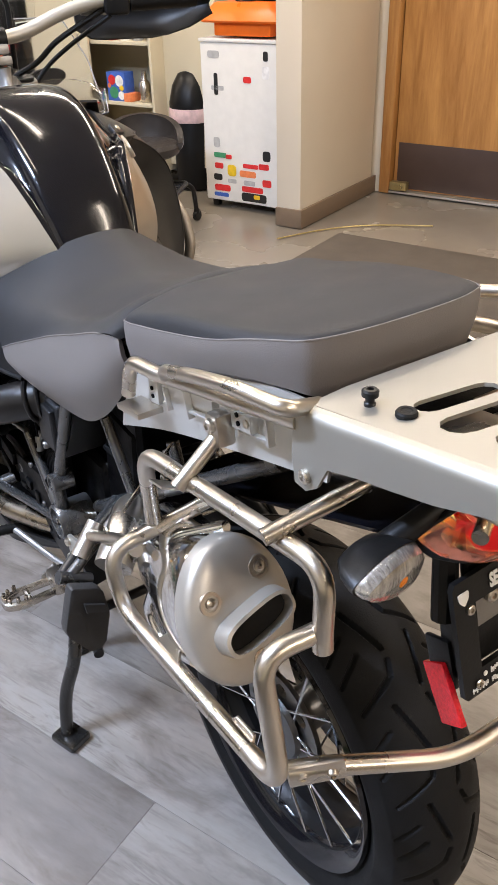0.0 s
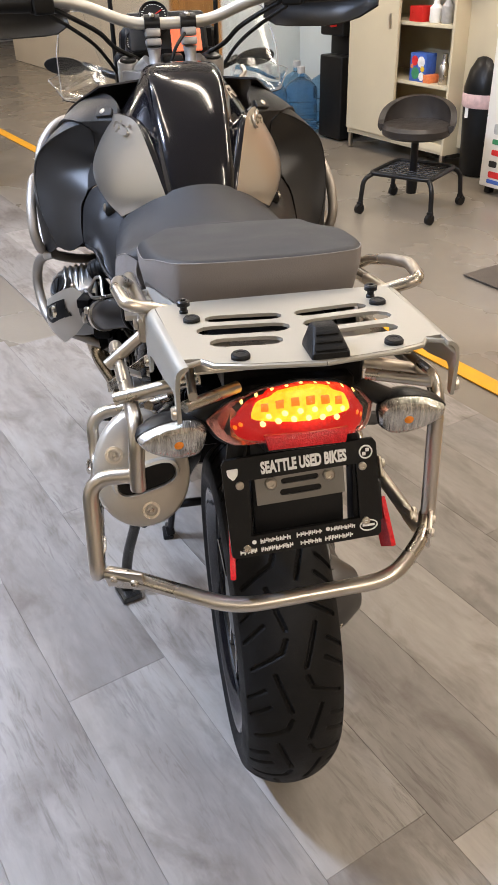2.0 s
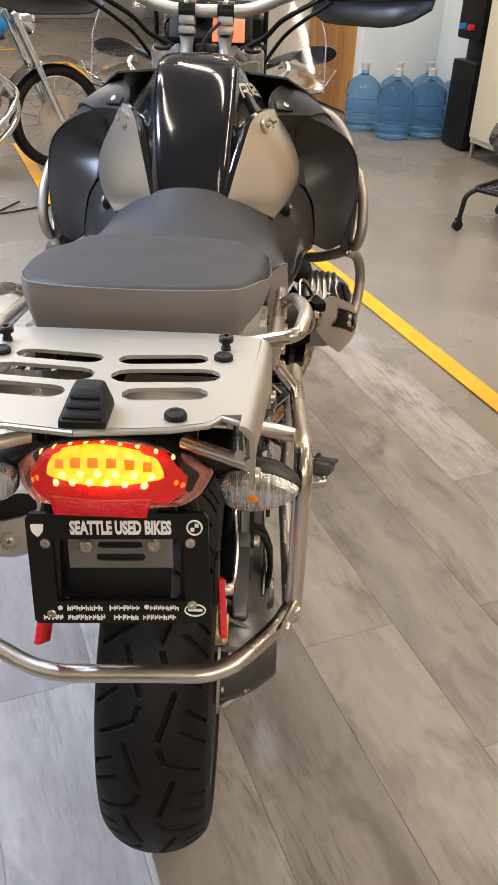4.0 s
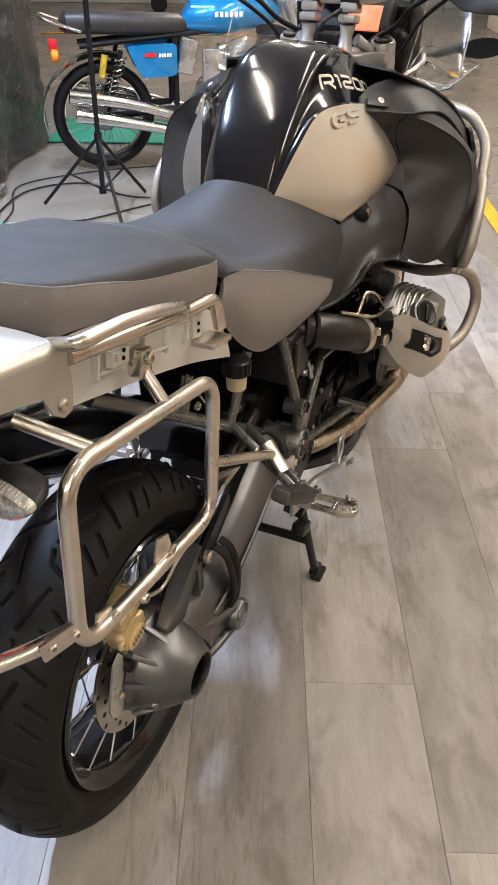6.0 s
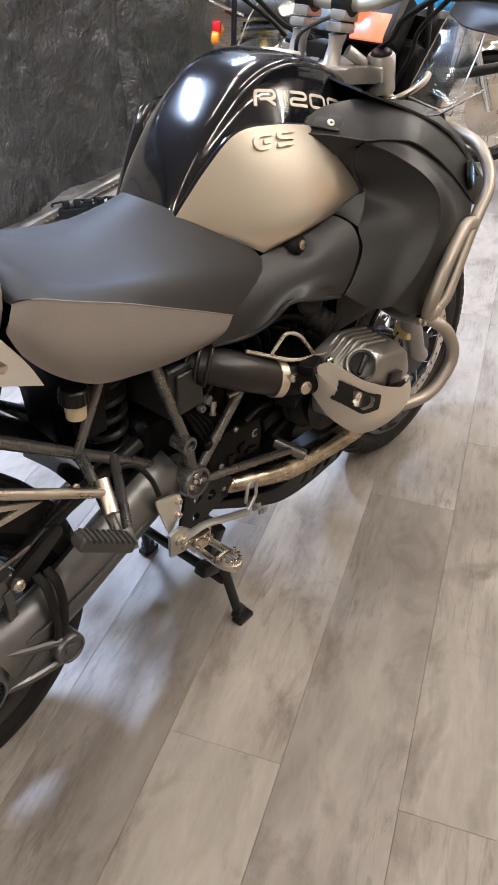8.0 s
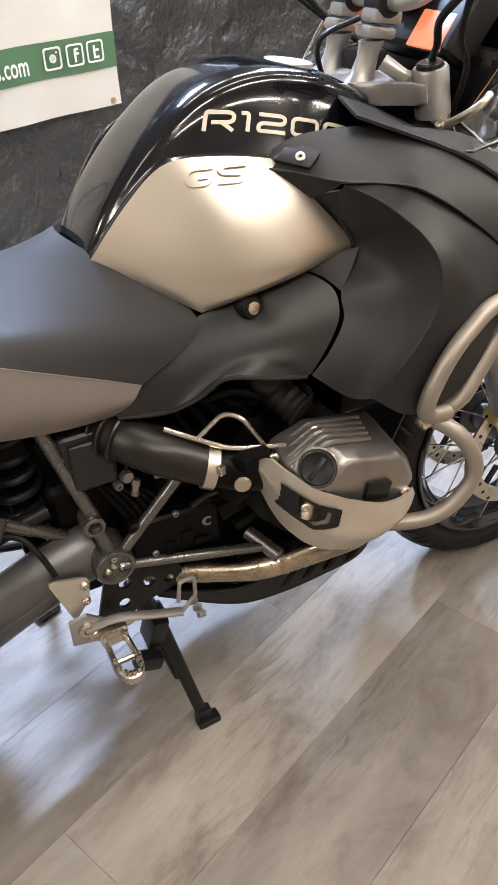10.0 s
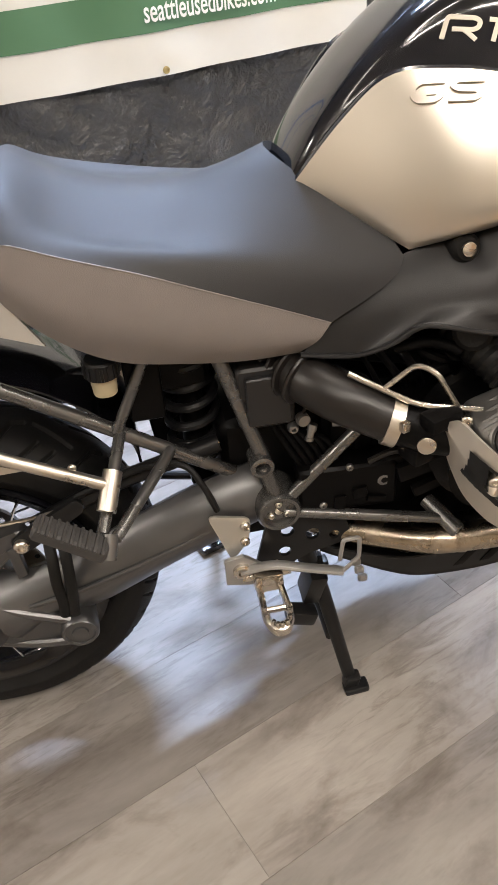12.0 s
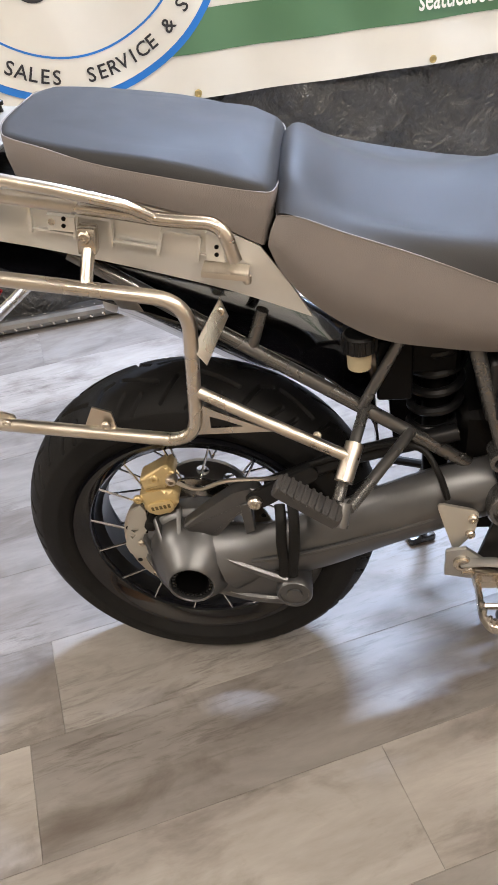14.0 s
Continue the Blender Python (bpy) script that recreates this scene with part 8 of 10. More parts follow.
sheet(bm, quilt([[(x, 1.28 + 0.10 * t - 1.2 * abs(x) ** 1.5, 0.80 - 0.12 * t + 0.3 * (0.12 - abs(x))) for x in (-0.12, -0.06, 0, 0.06, 0.12)] for t in (0.0, 1.0, 2.0, 3.0)], 5, 4), 0.004)
part("beak", bm, M_PLASTIC, bike)
bm = BM()
box(bm, (0, 1.14, 0.78), (0.40, 0.14, 0.26), (0, 0, 0), 0.04, 3)
box(bm, (0, 1.05, 0.95), (0.26, 0.16, 0.16), (0, 0, 0), 0.04, 3)
box(bm, (0, 1.0, 0.72), (0.34, 0.22, 0.26), (0, 0, 0), 0.03, 3)
box(bm, (0, 1.185, 1.035), (0.27, 0.10, 0.15), (-12, 0, 0), 0.03, 3)
box(bm, (0.01, 1.255, 1.06), (0.25, 0.13, 0.20), (-8, 0, 0), 0.035, 3)
box(bm, (0, 1.15, 0.93), (0.36, 0.14, 0.12), (0, 0, 0), 0.03, 3)
scatter("front_core", bm, M_DARK, bike)
# top yoke, risers, bar
bm = BM()
slab(bm, fillet([V(-0.125, 1.06, 1.052), V(-0.105, 1.10, 1.052), V(0.105, 1.10, 1.052), V(0.125, 1.06, 1.052), V(0.095, 1.025, 1.052), V(0.075, 0.985, 1.052), V(0.030, 0.968, 1.052), V(-0.030, 0.968, 1.052), V(-0.075, 0.985, 1.052), V(-0.095, 1.025, 1.052)], 0.016, 4, closed=True), (0, -0.2, 1), 0.030, 0.006, 3)
yoke = part("top_yoke", bm, M_YOKE, bike, "silver cast alloy top yoke")
bm = BM()
lathe(bm, [(0, 0.030), (0.004, 0.030), (0.006, 0.026), (0.004, 0.020), (0.004, 0.013), (0.008, 0.012), (0.008, 0.0005)], (0, 1.0, 1.079), (0, -0.2, 1), 28)
part("stem_nut", bm, M_ALU, yoke)
for sx in (1, -1):
    bm = BM()
    lathe(bm, [(-0.045, 0.0265), (0.018, 0.0265), (0.022, 0.024), (0.022, 0.001)], (sx * 0.103, 1.078, 1.078), (0, -0.2, 1), 28)
    part("fork_clamp", bm, M_YOKE, yoke)
    bm = BM()
    lathe(bm, [(0.020, 0.0205), (0.027, 0.0195), (0.029, 0.016), (0.027, 0.006), (0.027, 0.001)], (sx * 0.103, 1.078, 1.078), (0, -0.2, 1), 24)
    part("fork_cap", bm, M_BLACKPL, yoke, "black fork cap")
    # riser: a waisted post, a split pinch clamp and the saddle that holds the bar
    bm = BM()
    loft(bm, [[V(sx * (cx_ + 0.5 * w_ * math.cos(a) * (1 - 0.10 * abs(math.sin(2 * a)))), cy_ + 0.5 * d_ * math.sin(a), cz_) for a in (2 * math.pi * j / 24 for j in range(24))] for cx_, cy_, cz_, w_, d_ in ((0.042, 0.990, 1.074, 0.046, 0.058), (0.042, 1.000, 1.088, 0.030, 0.040), (0.042, 1.008, 1.112, 0.026, 0.034), (0.042, 1.014, 1.128, 0.032, 0.040), (0.042, 1.014, 1.132, 0.034, 0.042))])
    riser = part("bar_riser", bm, M_YOKE, yoke, "silver handlebar riser")
    for z0_, z1_ in ((1.134, 1.150), (1.152, 1.170)):
        bm = BM()
        box(bm, (sx * 0.042, 1.020 + (z0_ - 1.134) * 0.5, 0.5 * (z0_ + z1_)), (0.035, 0.048, z1_ - z0_), (-8, 0, 0), 0.005, 2)
        part("pinch_clamp", bm, M_YOKE, riser)
    for dy_ in (-0.016, 0.016):
        bm = BM()
        bolt(bm, (sx * 0.042, 1.028 + dy_, 1.196), (0, -0.14, 1), 0.0055, 0.006)
        part("clamp_screw", bm, M_STEEL, riser)
    bm = BM()
    sweep(bm, [(sx * 0.024, 1.030, 1.180), (sx * 0.060, 1.030, 1.180)], 0.0205, 20)
    part("bar_saddle", bm, M_BLACK, riser, "black bar clamp")
    bm = BM()
    sweep(bm, [(sx * 0.060, 1.022, 1.105), (sx * 0.085, 1.050, 1.082)], [0.012, 0.010], 12)
    part("yoke_web", bm, M_YOKE, yoke)
bm = BM()
half = [(0, 1.030, 1.180), (0.09, 1.040, 1.180), (0.20, 1.02, 1.226), (0.30, 0.985, 1.243), (0.44, 0.93, 1.246)]
sweep(bm, fillet([(-p[0], p[1], p[2]) for p in half[:0:-1]] + half, 0.05, 8), 0.013, 16)
bar = part("handlebar", bm, M_ALU, bike, "silver handlebar")
for sx in (1, -1):
    bm = BM()
    sweep(bm, [(sx * 0.31, 0.98, 1.232), (sx * 0.435, 0.932, 1.236)], 0.0175, 18)
    part("grip", bm, M_RUBBER, bar, "black rubber grip")
    bm = BM()
    box(bm, (sx * 0.285, 0.99, 1.235), (0.05, 0.045, 0.05), (0, 0, -sx * 20), 0.01, 3)
    part("switchgear", bm, M_BLACKPL, bar)
    bm = BM()
    g = []
    for i in range(9):
        u = i / 8
        x, y = 0.23 + 0.24 * u, 1.075 - 0.10 * u ** 1.5 - 0.05 * max(0, u - 0.75) * 4
        g.append([V(sx * (x + 0.01 * math.sin(v * 3)), y + 0.03 * math.sin(math.pi * v), 1.160 + 0.045 * max(0.0, (u - 0.6) / 0.4) ** 2.2 + 0.02 * max(0.0, (0.2 - u) / 0.2) ** 2 + v * (0.095 * (1 - 0.65 * max(0.0, (u - 0.6) / 0.4) ** 2.2))) for v in (0, 0.25, 0.5, 0.75, 1.0)])
    sheet(bm, g, 0.004)
    part("hand_guard", bm, M_PLASTIC, bar, "black hand guard", 50)
    bm = BM()
    sweep(bm, [(sx * 0.25, 1.03, 1.225), (sx * 0.33, 1.02, 1.228), (sx * 0.43, 0.97, 1.23)], 0.005, 8)
    part("lever", bm, M_BLACK, bar)
    bm = BM()
    box(bm, (sx * 0.255, 1.035, 1.222), (0.060, 0.036, 0.026), (0, 0, -sx * 16), 0.010, 3)
    rsv = part("fluid_reservoir", bm, M_YOKE, bar, "grey fluid reservoir")
    bm = BM()
    box(bm, (sx * 0.255, 1.035, 1.238), (0.056, 0.032, 0.008), (0, 0, -sx * 16), 0.003, 2)
    part("reservoir_lid", bm, M_BLACKPL, rsv)
    bm = BM()
    sweep(bm, spline([(sx * 0.26, 1.0, 1.22), (sx * 0.17, 1.03, 1.17), (sx * 0.13, 1.06, 1.13), (sx * 0.06, 1.10, 1.08), (sx * 0.08, 1.06, 1.0)], 7), 0.0055, 8)
    sweep(bm, spline([(sx * 0.27, 0.99, 1.21), (sx * 0.19, 1.05, 1.15), (sx * 0.15, 1.10, 1.10), (sx * 0.10, 1.12, 1.02)], 7), 0.0045, 8)
    scatter("cable", bm, M_RUBBER, bar)
    # front indicator
    bm = BM()
    rm = []
    for d, k in ((-0.028, 0.25), (-0.02, 0.75), (0.0, 1.0), (0.01, 0.98)):
        rm.append([V(sx * 0.265, 1.40, 1.058) + V(0.055 * k * math.cos(t), -d - 0.012, 0.023 * k * math.sin(t) + 0.006 * k * math.cos(t) * sx) for t in (2 * math.pi * j / 28 for j in range(28))])
    loft(bm, rm)
    pod = part("front_indicator", bm, M_BLACKPL, bike, "black front indicator pod")
    bm = BM()
    sweep(bm, [(sx * 0.215, 1.40, 1.055), (sx * 0.12, 1.34, 1.03)], 0.011, 12)
    part("indicator_stalk", bm, M_BLACKPL, pod)
    # small clear side deflector
    bm = BM()
    sheet(bm, coons([V(sx * 0.15, 1.10, 1.03), V(sx * 0.27, 1.06, 1.02)], [V(sx * 0.27, 1.06, 1.02), V(sx * 0.265, 1.14, 1.13), V(sx * 0.25, 1.20, 1.20)], [V(sx * 0.16, 1.24, 1.20), V(sx * 0.25, 1.20, 1.20)], [V(sx * 0.15, 1.10, 1.03), V(sx * 0.16, 1.24, 1.20)], 10, (sx * 0.01, 0, 0)), 0.003)
    sd = part("side_deflector", bm, M_SCREEN, bike, "clear plastic side deflector")
    sd.visible_shadow = False
    bm = BM()
    sweep(bm, fillet([(sx * 0.15, 1.10, 1.03), (sx * 0.27, 1.06, 1.02), (sx * 0.272, 1.13, 1.12), (sx * 0.25, 1.20, 1.20), (sx * 0.16, 1.24, 1.20)], 0.012, 4), 0.0014, 8)
    part("deflector_rim", bm, M_SCREENRIM, sd, "pale rim drawn for the bright edge line")
    # lower clear scoop under the deflector, on its metal tab
    bm = BM()
    g = coons([V(sx * 0.150, 1.085, 1.030), V(sx * 0.205, 1.060, 1.012), V(sx * 0.262, 1.030, 1.026)], [V(sx * 0.262, 1.030, 1.026), V(sx * 0.300, 1.120, 1.060)], [V(sx * 0.175, 1.150, 1.085), V(sx * 0.240, 1.135, 1.082), V(sx * 0.300, 1.120, 1.060)], [V(sx * 0.150, 1.085, 1.030), V(sx * 0.175, 1.150, 1.085)], 12, (0, -0.02, -0.012))
    sheet(bm, g, 0.003)
    sc_ = part("clear_scoop", bm, M_SCREEN, sd, "clear plastic scoop")
    sc_.visible_shadow = False
    bm = BM()
    sweep(bm, [*g[0], *[r[-1] for r in g[1:]]], 0.0013, 8)
    part("scoop_rim", bm, M_SCREENRIM, sc_)
    bm = BM()
    sweep(bm, spline([(sx * 0.135, 1.075, 1.022), (sx * 0.165, 1.085, 1.040), (sx * 0.185, 1.10, 1.058), (sx * 0.182, 1.12, 1.070)], 5), 0.006, 10)
    bolt(bm, (sx * 0.140, 1.072, 1.026), (0, -0.6, 1), 0.007, 0.006)
    part("scoop_bracket", bm, M_STEEL, sd)
# windscreen
bm = BM()
sheet(bm, quilt([[(x * k, 1.24 - 0.9 * x * x + dy, z) for x in (-0.2, -0.1, 0, 0.1, 0.2)] for z, k, dy in ((1.05, 0.8, 0.06), (1.20, 1.0, 0.02), (1.35, 1.0, -0.04), (1.47, 0.8, -0.09))], 5, 5), 0.003)
ws = part("windscreen", bm, M_SCREEN, bike, "clear windscreen")
ws.visible_shadow = False
bm = BM()
sweep(bm, fillet([(-0.13, 1.20, 1.02), (-0.13, 1.18, 1.25), (0.13, 1.18, 1.25), (0.13, 1.20, 1.02)], 0.03), 0.006, 10)
part("screen_bracket", bm, M_BLACK, bike)
# instruments
bm = BM()
box(bm, (0, 1.155, 1.14), (0.20, 0.06, 0.11), (-35, 0, 0), 0.02, 3)
inst = part("instrument_housing", bm, M_BLACKPL, bike, "black instrument housing")
for x, z, r in ((-0.03, 1.185, 0.036), (-0.075, 1.13, 0.030)):
    bm = BM()
    lathe(bm, [(-0.02, r), (0.012, r), (0.014, r * 0.94), (0.008, r * 0.9), (0.008, 0.001)], (x, 1.13, z), (0, -0.82, 0.57), 30)
    dial = part("dial", bm, M_BLACKPL, inst, "round black dial")
    bm = BM()
    for k in range(21):
        th = radians(220 - 260 * k / 20)
        ax_ = V(0, -0.82, 0.57)
        up_ = V(0, 0.57, 0.82)
        q = V(x, 1.13, z) + ax_ * 0.009 + (V(1, 0, 0) * math.cos(th) + up_ * math.sin(th)) * r * 0.78
        box(bm, q, (0.0045 if k % 5 == 0 else 0.003, 0.0012, 0.0008), (55, 0, 0), 0)
    scatter("dial_mark", bm, M_WHITEINK, dial)
    bm = BM()
    sweep(bm, [V(x, 1.13, z) + V(0, -0.82, 0.57) * 0.0105, V(x, 1.13, z) + V(0, -0.82, 0.57) * 0.0105 + V(r * 0.55, 0.2 * r, 0.3 * r)], 0.0012, 6)
    part("needle", bm, M_REDPL, dial, "red needle")
bm = BM()
box(bm, (0.045, 1.118, 1.135), (0.075, 0.006, 0.055), (-35, 0, 0), 0.002)
part("display", bm, shader("orange_lit_display", (0.5, 0.12, 0.05), 0.3, emit=(1.0, 0.22, 0.10), power=0.7), inst, "orange lit display")
bm = BM()
box(bm, (0.0, 1.03, 1.10), (0.05, 0.05, 0.03), (0, 0, 0), 0.008)
sweep(bm, spline([(0.03, 1.0, 1.16), (0.0, 0.95, 1.13), (-0.02, 0.98, 1.06)], 6), 0.004, 8)
part("ignition", bm, M_BLACKPL, yoke)

# ---- banner on the backdrop ----
ban = thing("banner", "white vinyl shop banner with green band and blue ring", "banner", CUR)
bm = bmesh.new()
g = [[V(-1.25 + 3.63 * i / 60, 0.640 + 1.33 * j / 12, 0.012 * math.sin(3.1 * i / 10) * (1 - j / 14) + 0.006 * math.sin(i * 1.1 + j)) for j in range(13)] for i in range(61)]
sheet(bm, g, -0.002, False)
part("banner_cloth", bm, M_BANNER, ban, "white vinyl cloth")


def on_banner(u, z, d=0.02):
    i = (u + 1.25) / 3.63 * 60
    j = (z - 0.640) / 1.33 * 12
    return V(u, z, 0.012 * math.sin(3.1 * i / 10) * (1 - j / 14) + 0.006 * math.sin(i * 1.1 + j) + d)


bm = bmesh.new()
sheet(bm, [[on_banner(0.70 + 1.68 * i / 60, 0.770 + 0.116 * j / 3, 0.006) for j in range(4)] for i in range(61)], -0.001, False)
sheet(bm, [[on_banner(-1.25 + 1.5 * i / 30, 0.770 + 0.116 * j / 3, 0.006) for j in range(4)] for i in range(31)], -0.001, False)
part("green_band", bm, M_GREEN, ban, "green printed band")
for r0, r1, d, m in ((0.0, 0.497, 0.0085, M_BLUE), (0.0, 0.476, 0.0105, M_BANNER), (0.370, 0.376, 0.0125, M_BLUE)):
    bm = bmesh.new()
    vs = []
    for k in range(96):
        th = 2 * math.pi * k / 96
        vs.append([on_banner(0.485 + rr * math.cos(th), 1.185 + rr * math.sin(th), d) for rr in (r0 + (r1 - r0) * q / 8 for q in range(9))])
    vv = [[bm.verts.new(p) for p in row] for row in vs]
    for k in range(96):
        for q in range(8):
            if r0 == 0 and q == 0:
                bm.faces.new((vv[k][0], vv[k][1], vv[(k + 1) % 96][1])) if k else bm.faces.new((vv[k][0], vv[k][1], vv[1][1]))
            else:
                bm.faces.new((vv[k][q], vv[k][q + 1], vv[(k + 1) % 96][q + 1], vv[(k + 1) % 96][q]))
    part("ring_print", bm, m, ban, "round blue and white print")
for i, ch in enumerate("SALES  SERVICE & S"):
    if ch == " ":
        continue
    th = radians(-117.6 + 4.5 * i)
    c = on_banner(0.485 + 0.428 * math.cos(th), 1.185 + 0.428 * math.sin(th), 0.014)
    letter("ring_letter", ch, 0.056, M_BLACKINK, ban, Matrix.Translation(c) @ pose(0, 0, 0, 0, 0, math.degrees(th) + 90), "black printed letter", depth=0.0005, bold=0.0006)
bm = bmesh.new()
lathe(bm, [(0, 0.06), (0.001, 0.06)], on_banner(0.40, 1.02, 0.014), (0, 0, 1), 30)
part("ring_mark", bm, M_BLACKINK, ban, "dark round mark")
letter("web_lettering", "seattleusedbikes.com", 0.088, M_WHITEINK, ban, Matrix.Translation(on_banner(1.757, 0.829, 0.034)), "white lettering on the green band", stretch=0.62, depth=0.0005, bold=0.001)
for k in range(3):
    bm = bmesh.new()
    c = on_banner(2.106 + 0.0885 * k, 0.833, 0.017)
    q = [(-0.036, -0.036), (0.036, -0.036), (0.036, 0.036), (-0.036, 0.036)]
    pierced(bm, [tuple(p[:2]) for p in fillet([(x, y, 0) for x, y in q], 0.012, 4, closed=True)], [[tuple(p[:2]) for p in fillet([(x * 0.82, y * 0.82, 0) for x, y in q], 0.01, 4, closed=True)]], 0.001, Matrix.Translation(c))
    if k == 0:
        lathe(bm, [(0, 0.014), (0.001, 0.014), (0.001, 0.009), (0, 0.009)], c, (0, 0, 1), 20)
        box(bm, c + V(0.017, 0.018, 0), (0.007, 0.006, 0.001), (0, 0, 0), 0)
    else:
        box(bm, c + V(-0.004 + 0.004 * (k == 1), -0.002, 0), (0.009, 0.042, 0.001), (0, 0, 0), 0)
        box(bm, c + V(0.005, 0.004, 0.0004), (0.022, 0.008, 0.001), (0, 0, 0), 0)
        box(bm, c + V(0.007, 0.018 if k == 1 else -0.019, 0.0004), (0.016, 0.008, 0.001), (0, 0, 0), 0)
    part("square_mark", bm, M_WHITEINK, ban, "white square outline mark")
for u in (0.07, 0.825, 1.583, 2.341):
    bm = bmesh.new()
    lathe(bm, [(0, 0.012), (0.002, 0.012), (0.003, 0.009), (0.002, 0.006), (0, 0.0055)], on_banner(u, 0.657, 0.006), (0, 0, 1), 18)
    lathe(bm, [(0.0005, 0.0055), (0.0008, 0.0004)], on_banner(u, 0.657, 0.006), (0, 0, 1), 14)
    part("grommet", bm, M_BRASS, ban, "brass eyelet")

# chrome truss bar lying along the backdrop's foot
bm = bmesh.new()
sweep(bm, [CUR @ V(-1.2, 0.03, 0.05), CUR @ V(3.9, 0.03, 0.05)], 0.022, 10)
for k in range(120):
    u = -1.2 + 0.0425 * k
    sweep(bm, [CUR @ V(u, 0.05, 0.04), CUR @ V(u + 0.03, 0.02, 0.075)], 0.005, 5)
solo("foil_hem", bm, M_LIGHTCAST, "silver wrapped hem bar at the backdrop's foot", "hem bar")

# ---- light stand ----
st = thing("light_stand", "black tripod light stand standing before the backdrop", "light stand", Matrix.Translation((-1.765, 2.775, 0)))
bm = bmesh.new()
sweep(bm, [(0, 0, 0.08), (0, 0, 1.0)], 0.013, 12)
sweep(bm, [(0, 0, 1.0), (0, 0, 1.9)], 0.010, 12)
part("pole", bm, M_BLACK, st)
for k in range(3):
    th = radians(78 + 120 * k)
    d = V(math.cos(th), math.sin(th), 0)
    bm = bmesh.new()
    sweep(bm, [V(0, 0, 0.36), d * 0.32 + V(0, 0, 0.012)], 0.009, 10)
    leg = part("leg", bm, M_BLACK, st)
    bm = bmesh.new()
    sweep(bm, [V(0, 0, 0.10), d * 0.17 + V(0, 0, 0.175)], 0.006, 8)
    part("brace", bm, M_BLACK, leg)
bm = bmesh.new()
lathe(bm, [(0, 0.02), (0.05, 0.02)], (0, 0, 0.335), (0, 0, 1), 16)
part("collar", bm, M_BLACKPL, st)
bm = bmesh.new()
lathe(bm, [(0, 0.02), (0.04, 0.02)], (0, 0, 0.08), (0, 0, 1), 16)
part("collar", bm, M_BLACKPL, st)

# cables and power strip
rnd = random.Random(12)


def cable(pts, r, label, mat=None):
    bm = bmesh.new()
    sweep(bm, spline([V(*p) for p in pts], 8), r, 8)
    return solo("cable", bm, mat or M_RUBBER, label, "cable", group="floor cables")


cable([(-2.05, 2.15, 0.006), (-1.95, 2.45, 0.006), (-1.75, 2.55, 0.006), (-1.55, 2.95, 0.006), (-1.35, 3.1, 0.006), (-1.2, 3.5, 0.006)], 0.005, "black power cable lying on the planks")
cable([(-2.1, 2.2, 0.006), (-2.3, 2.8, 0.006), (-2.1, 3.1, 0.006), (-1.7, 3.0, 0.006), (-1.2, 3.3, 0.006), (-0.9, 3.6, 0.006)], 0.005, "black power cable lying on the planks")
cable([(-2.0, 2.1, 0.006), (-2.15, 2.5, 0.006), (-2.4, 2.9, 0.006), (-2.2, 3.3, 0.006), (-1.9, 3.6, 0.006)], 0.004, "thin black cable lying on the planks")
cable([(1.95, 2.75, 0.004), (2.25, 2.72, 0.004), (2.5, 2.62, 0.004), (2.75, 2.4, 0.004)], 0.004, "thin tan cable lying on the concrete", M_BRASS)
psx = thing("power_strip", "black power strip with plugs and tangled leads by the backdrop", "power strip", Matrix.Translation((-2.06, 2.07, 0)) @ pose(0, 0, 0, 0, 0, 62))
bm = bmesh.new()
box(bm, (0, 0, 0.024), (0.30, 0.06, 0.045), (0, 0, 0), 0.008)
part("strip", bm, M_BLACKPL, psx)
bm = bmesh.new()
for k in range(5):
    box(bm, (-0.11 + 0.055 * k, rnd.uniform(-0.01, 0.01), 0.062), (0.032, 0.034, 0.035), (0, 0, rnd.uniform(-20, 20)), 0.006)
scatter("plug", bm, M_BLACKPL, psx)
bm = bmesh.new()
for k in range(6):
    x = -0.12 + 0.05 * k
    sweep(bm, spline([V(x, 0, 0.075), V(x + rnd.uniform(-0.05, 0.05), 0.09, 0.05), V(x + rnd.uniform(-0.1, 0.1), 0.15, 0.012), V(x + rnd.uniform(-0.15, 0.15), rnd.uniform(-0.15, 0.2), 0.008), V(x + rnd.uniform(-0.2, 0.2), -0.12, 0.008)], 7), 0.005, 7)
scatter("lead", bm, M_RUBBER, psx)
bm = bmesh.new()
box(bm, (0.16, 0.02, 0.05), (0.03, 0.05, 0.012), (0, 0, 20), 0.003)
part("green_tag", bm, M_GREENMAT, psx, "green tag")

# ---- blue motorcycle behind ----
bb = thing("classic_motorcycle", "bright blue classic motorcycle with chrome exhausts on a green mat", "motorcycle", Matrix.Translation((-2.17, 3.47, 0.006)) @ pose(0, 0, 0, 0, 0, 37) @ Matrix.Diagonal((0.93, 0.93, 0.93, 1)))


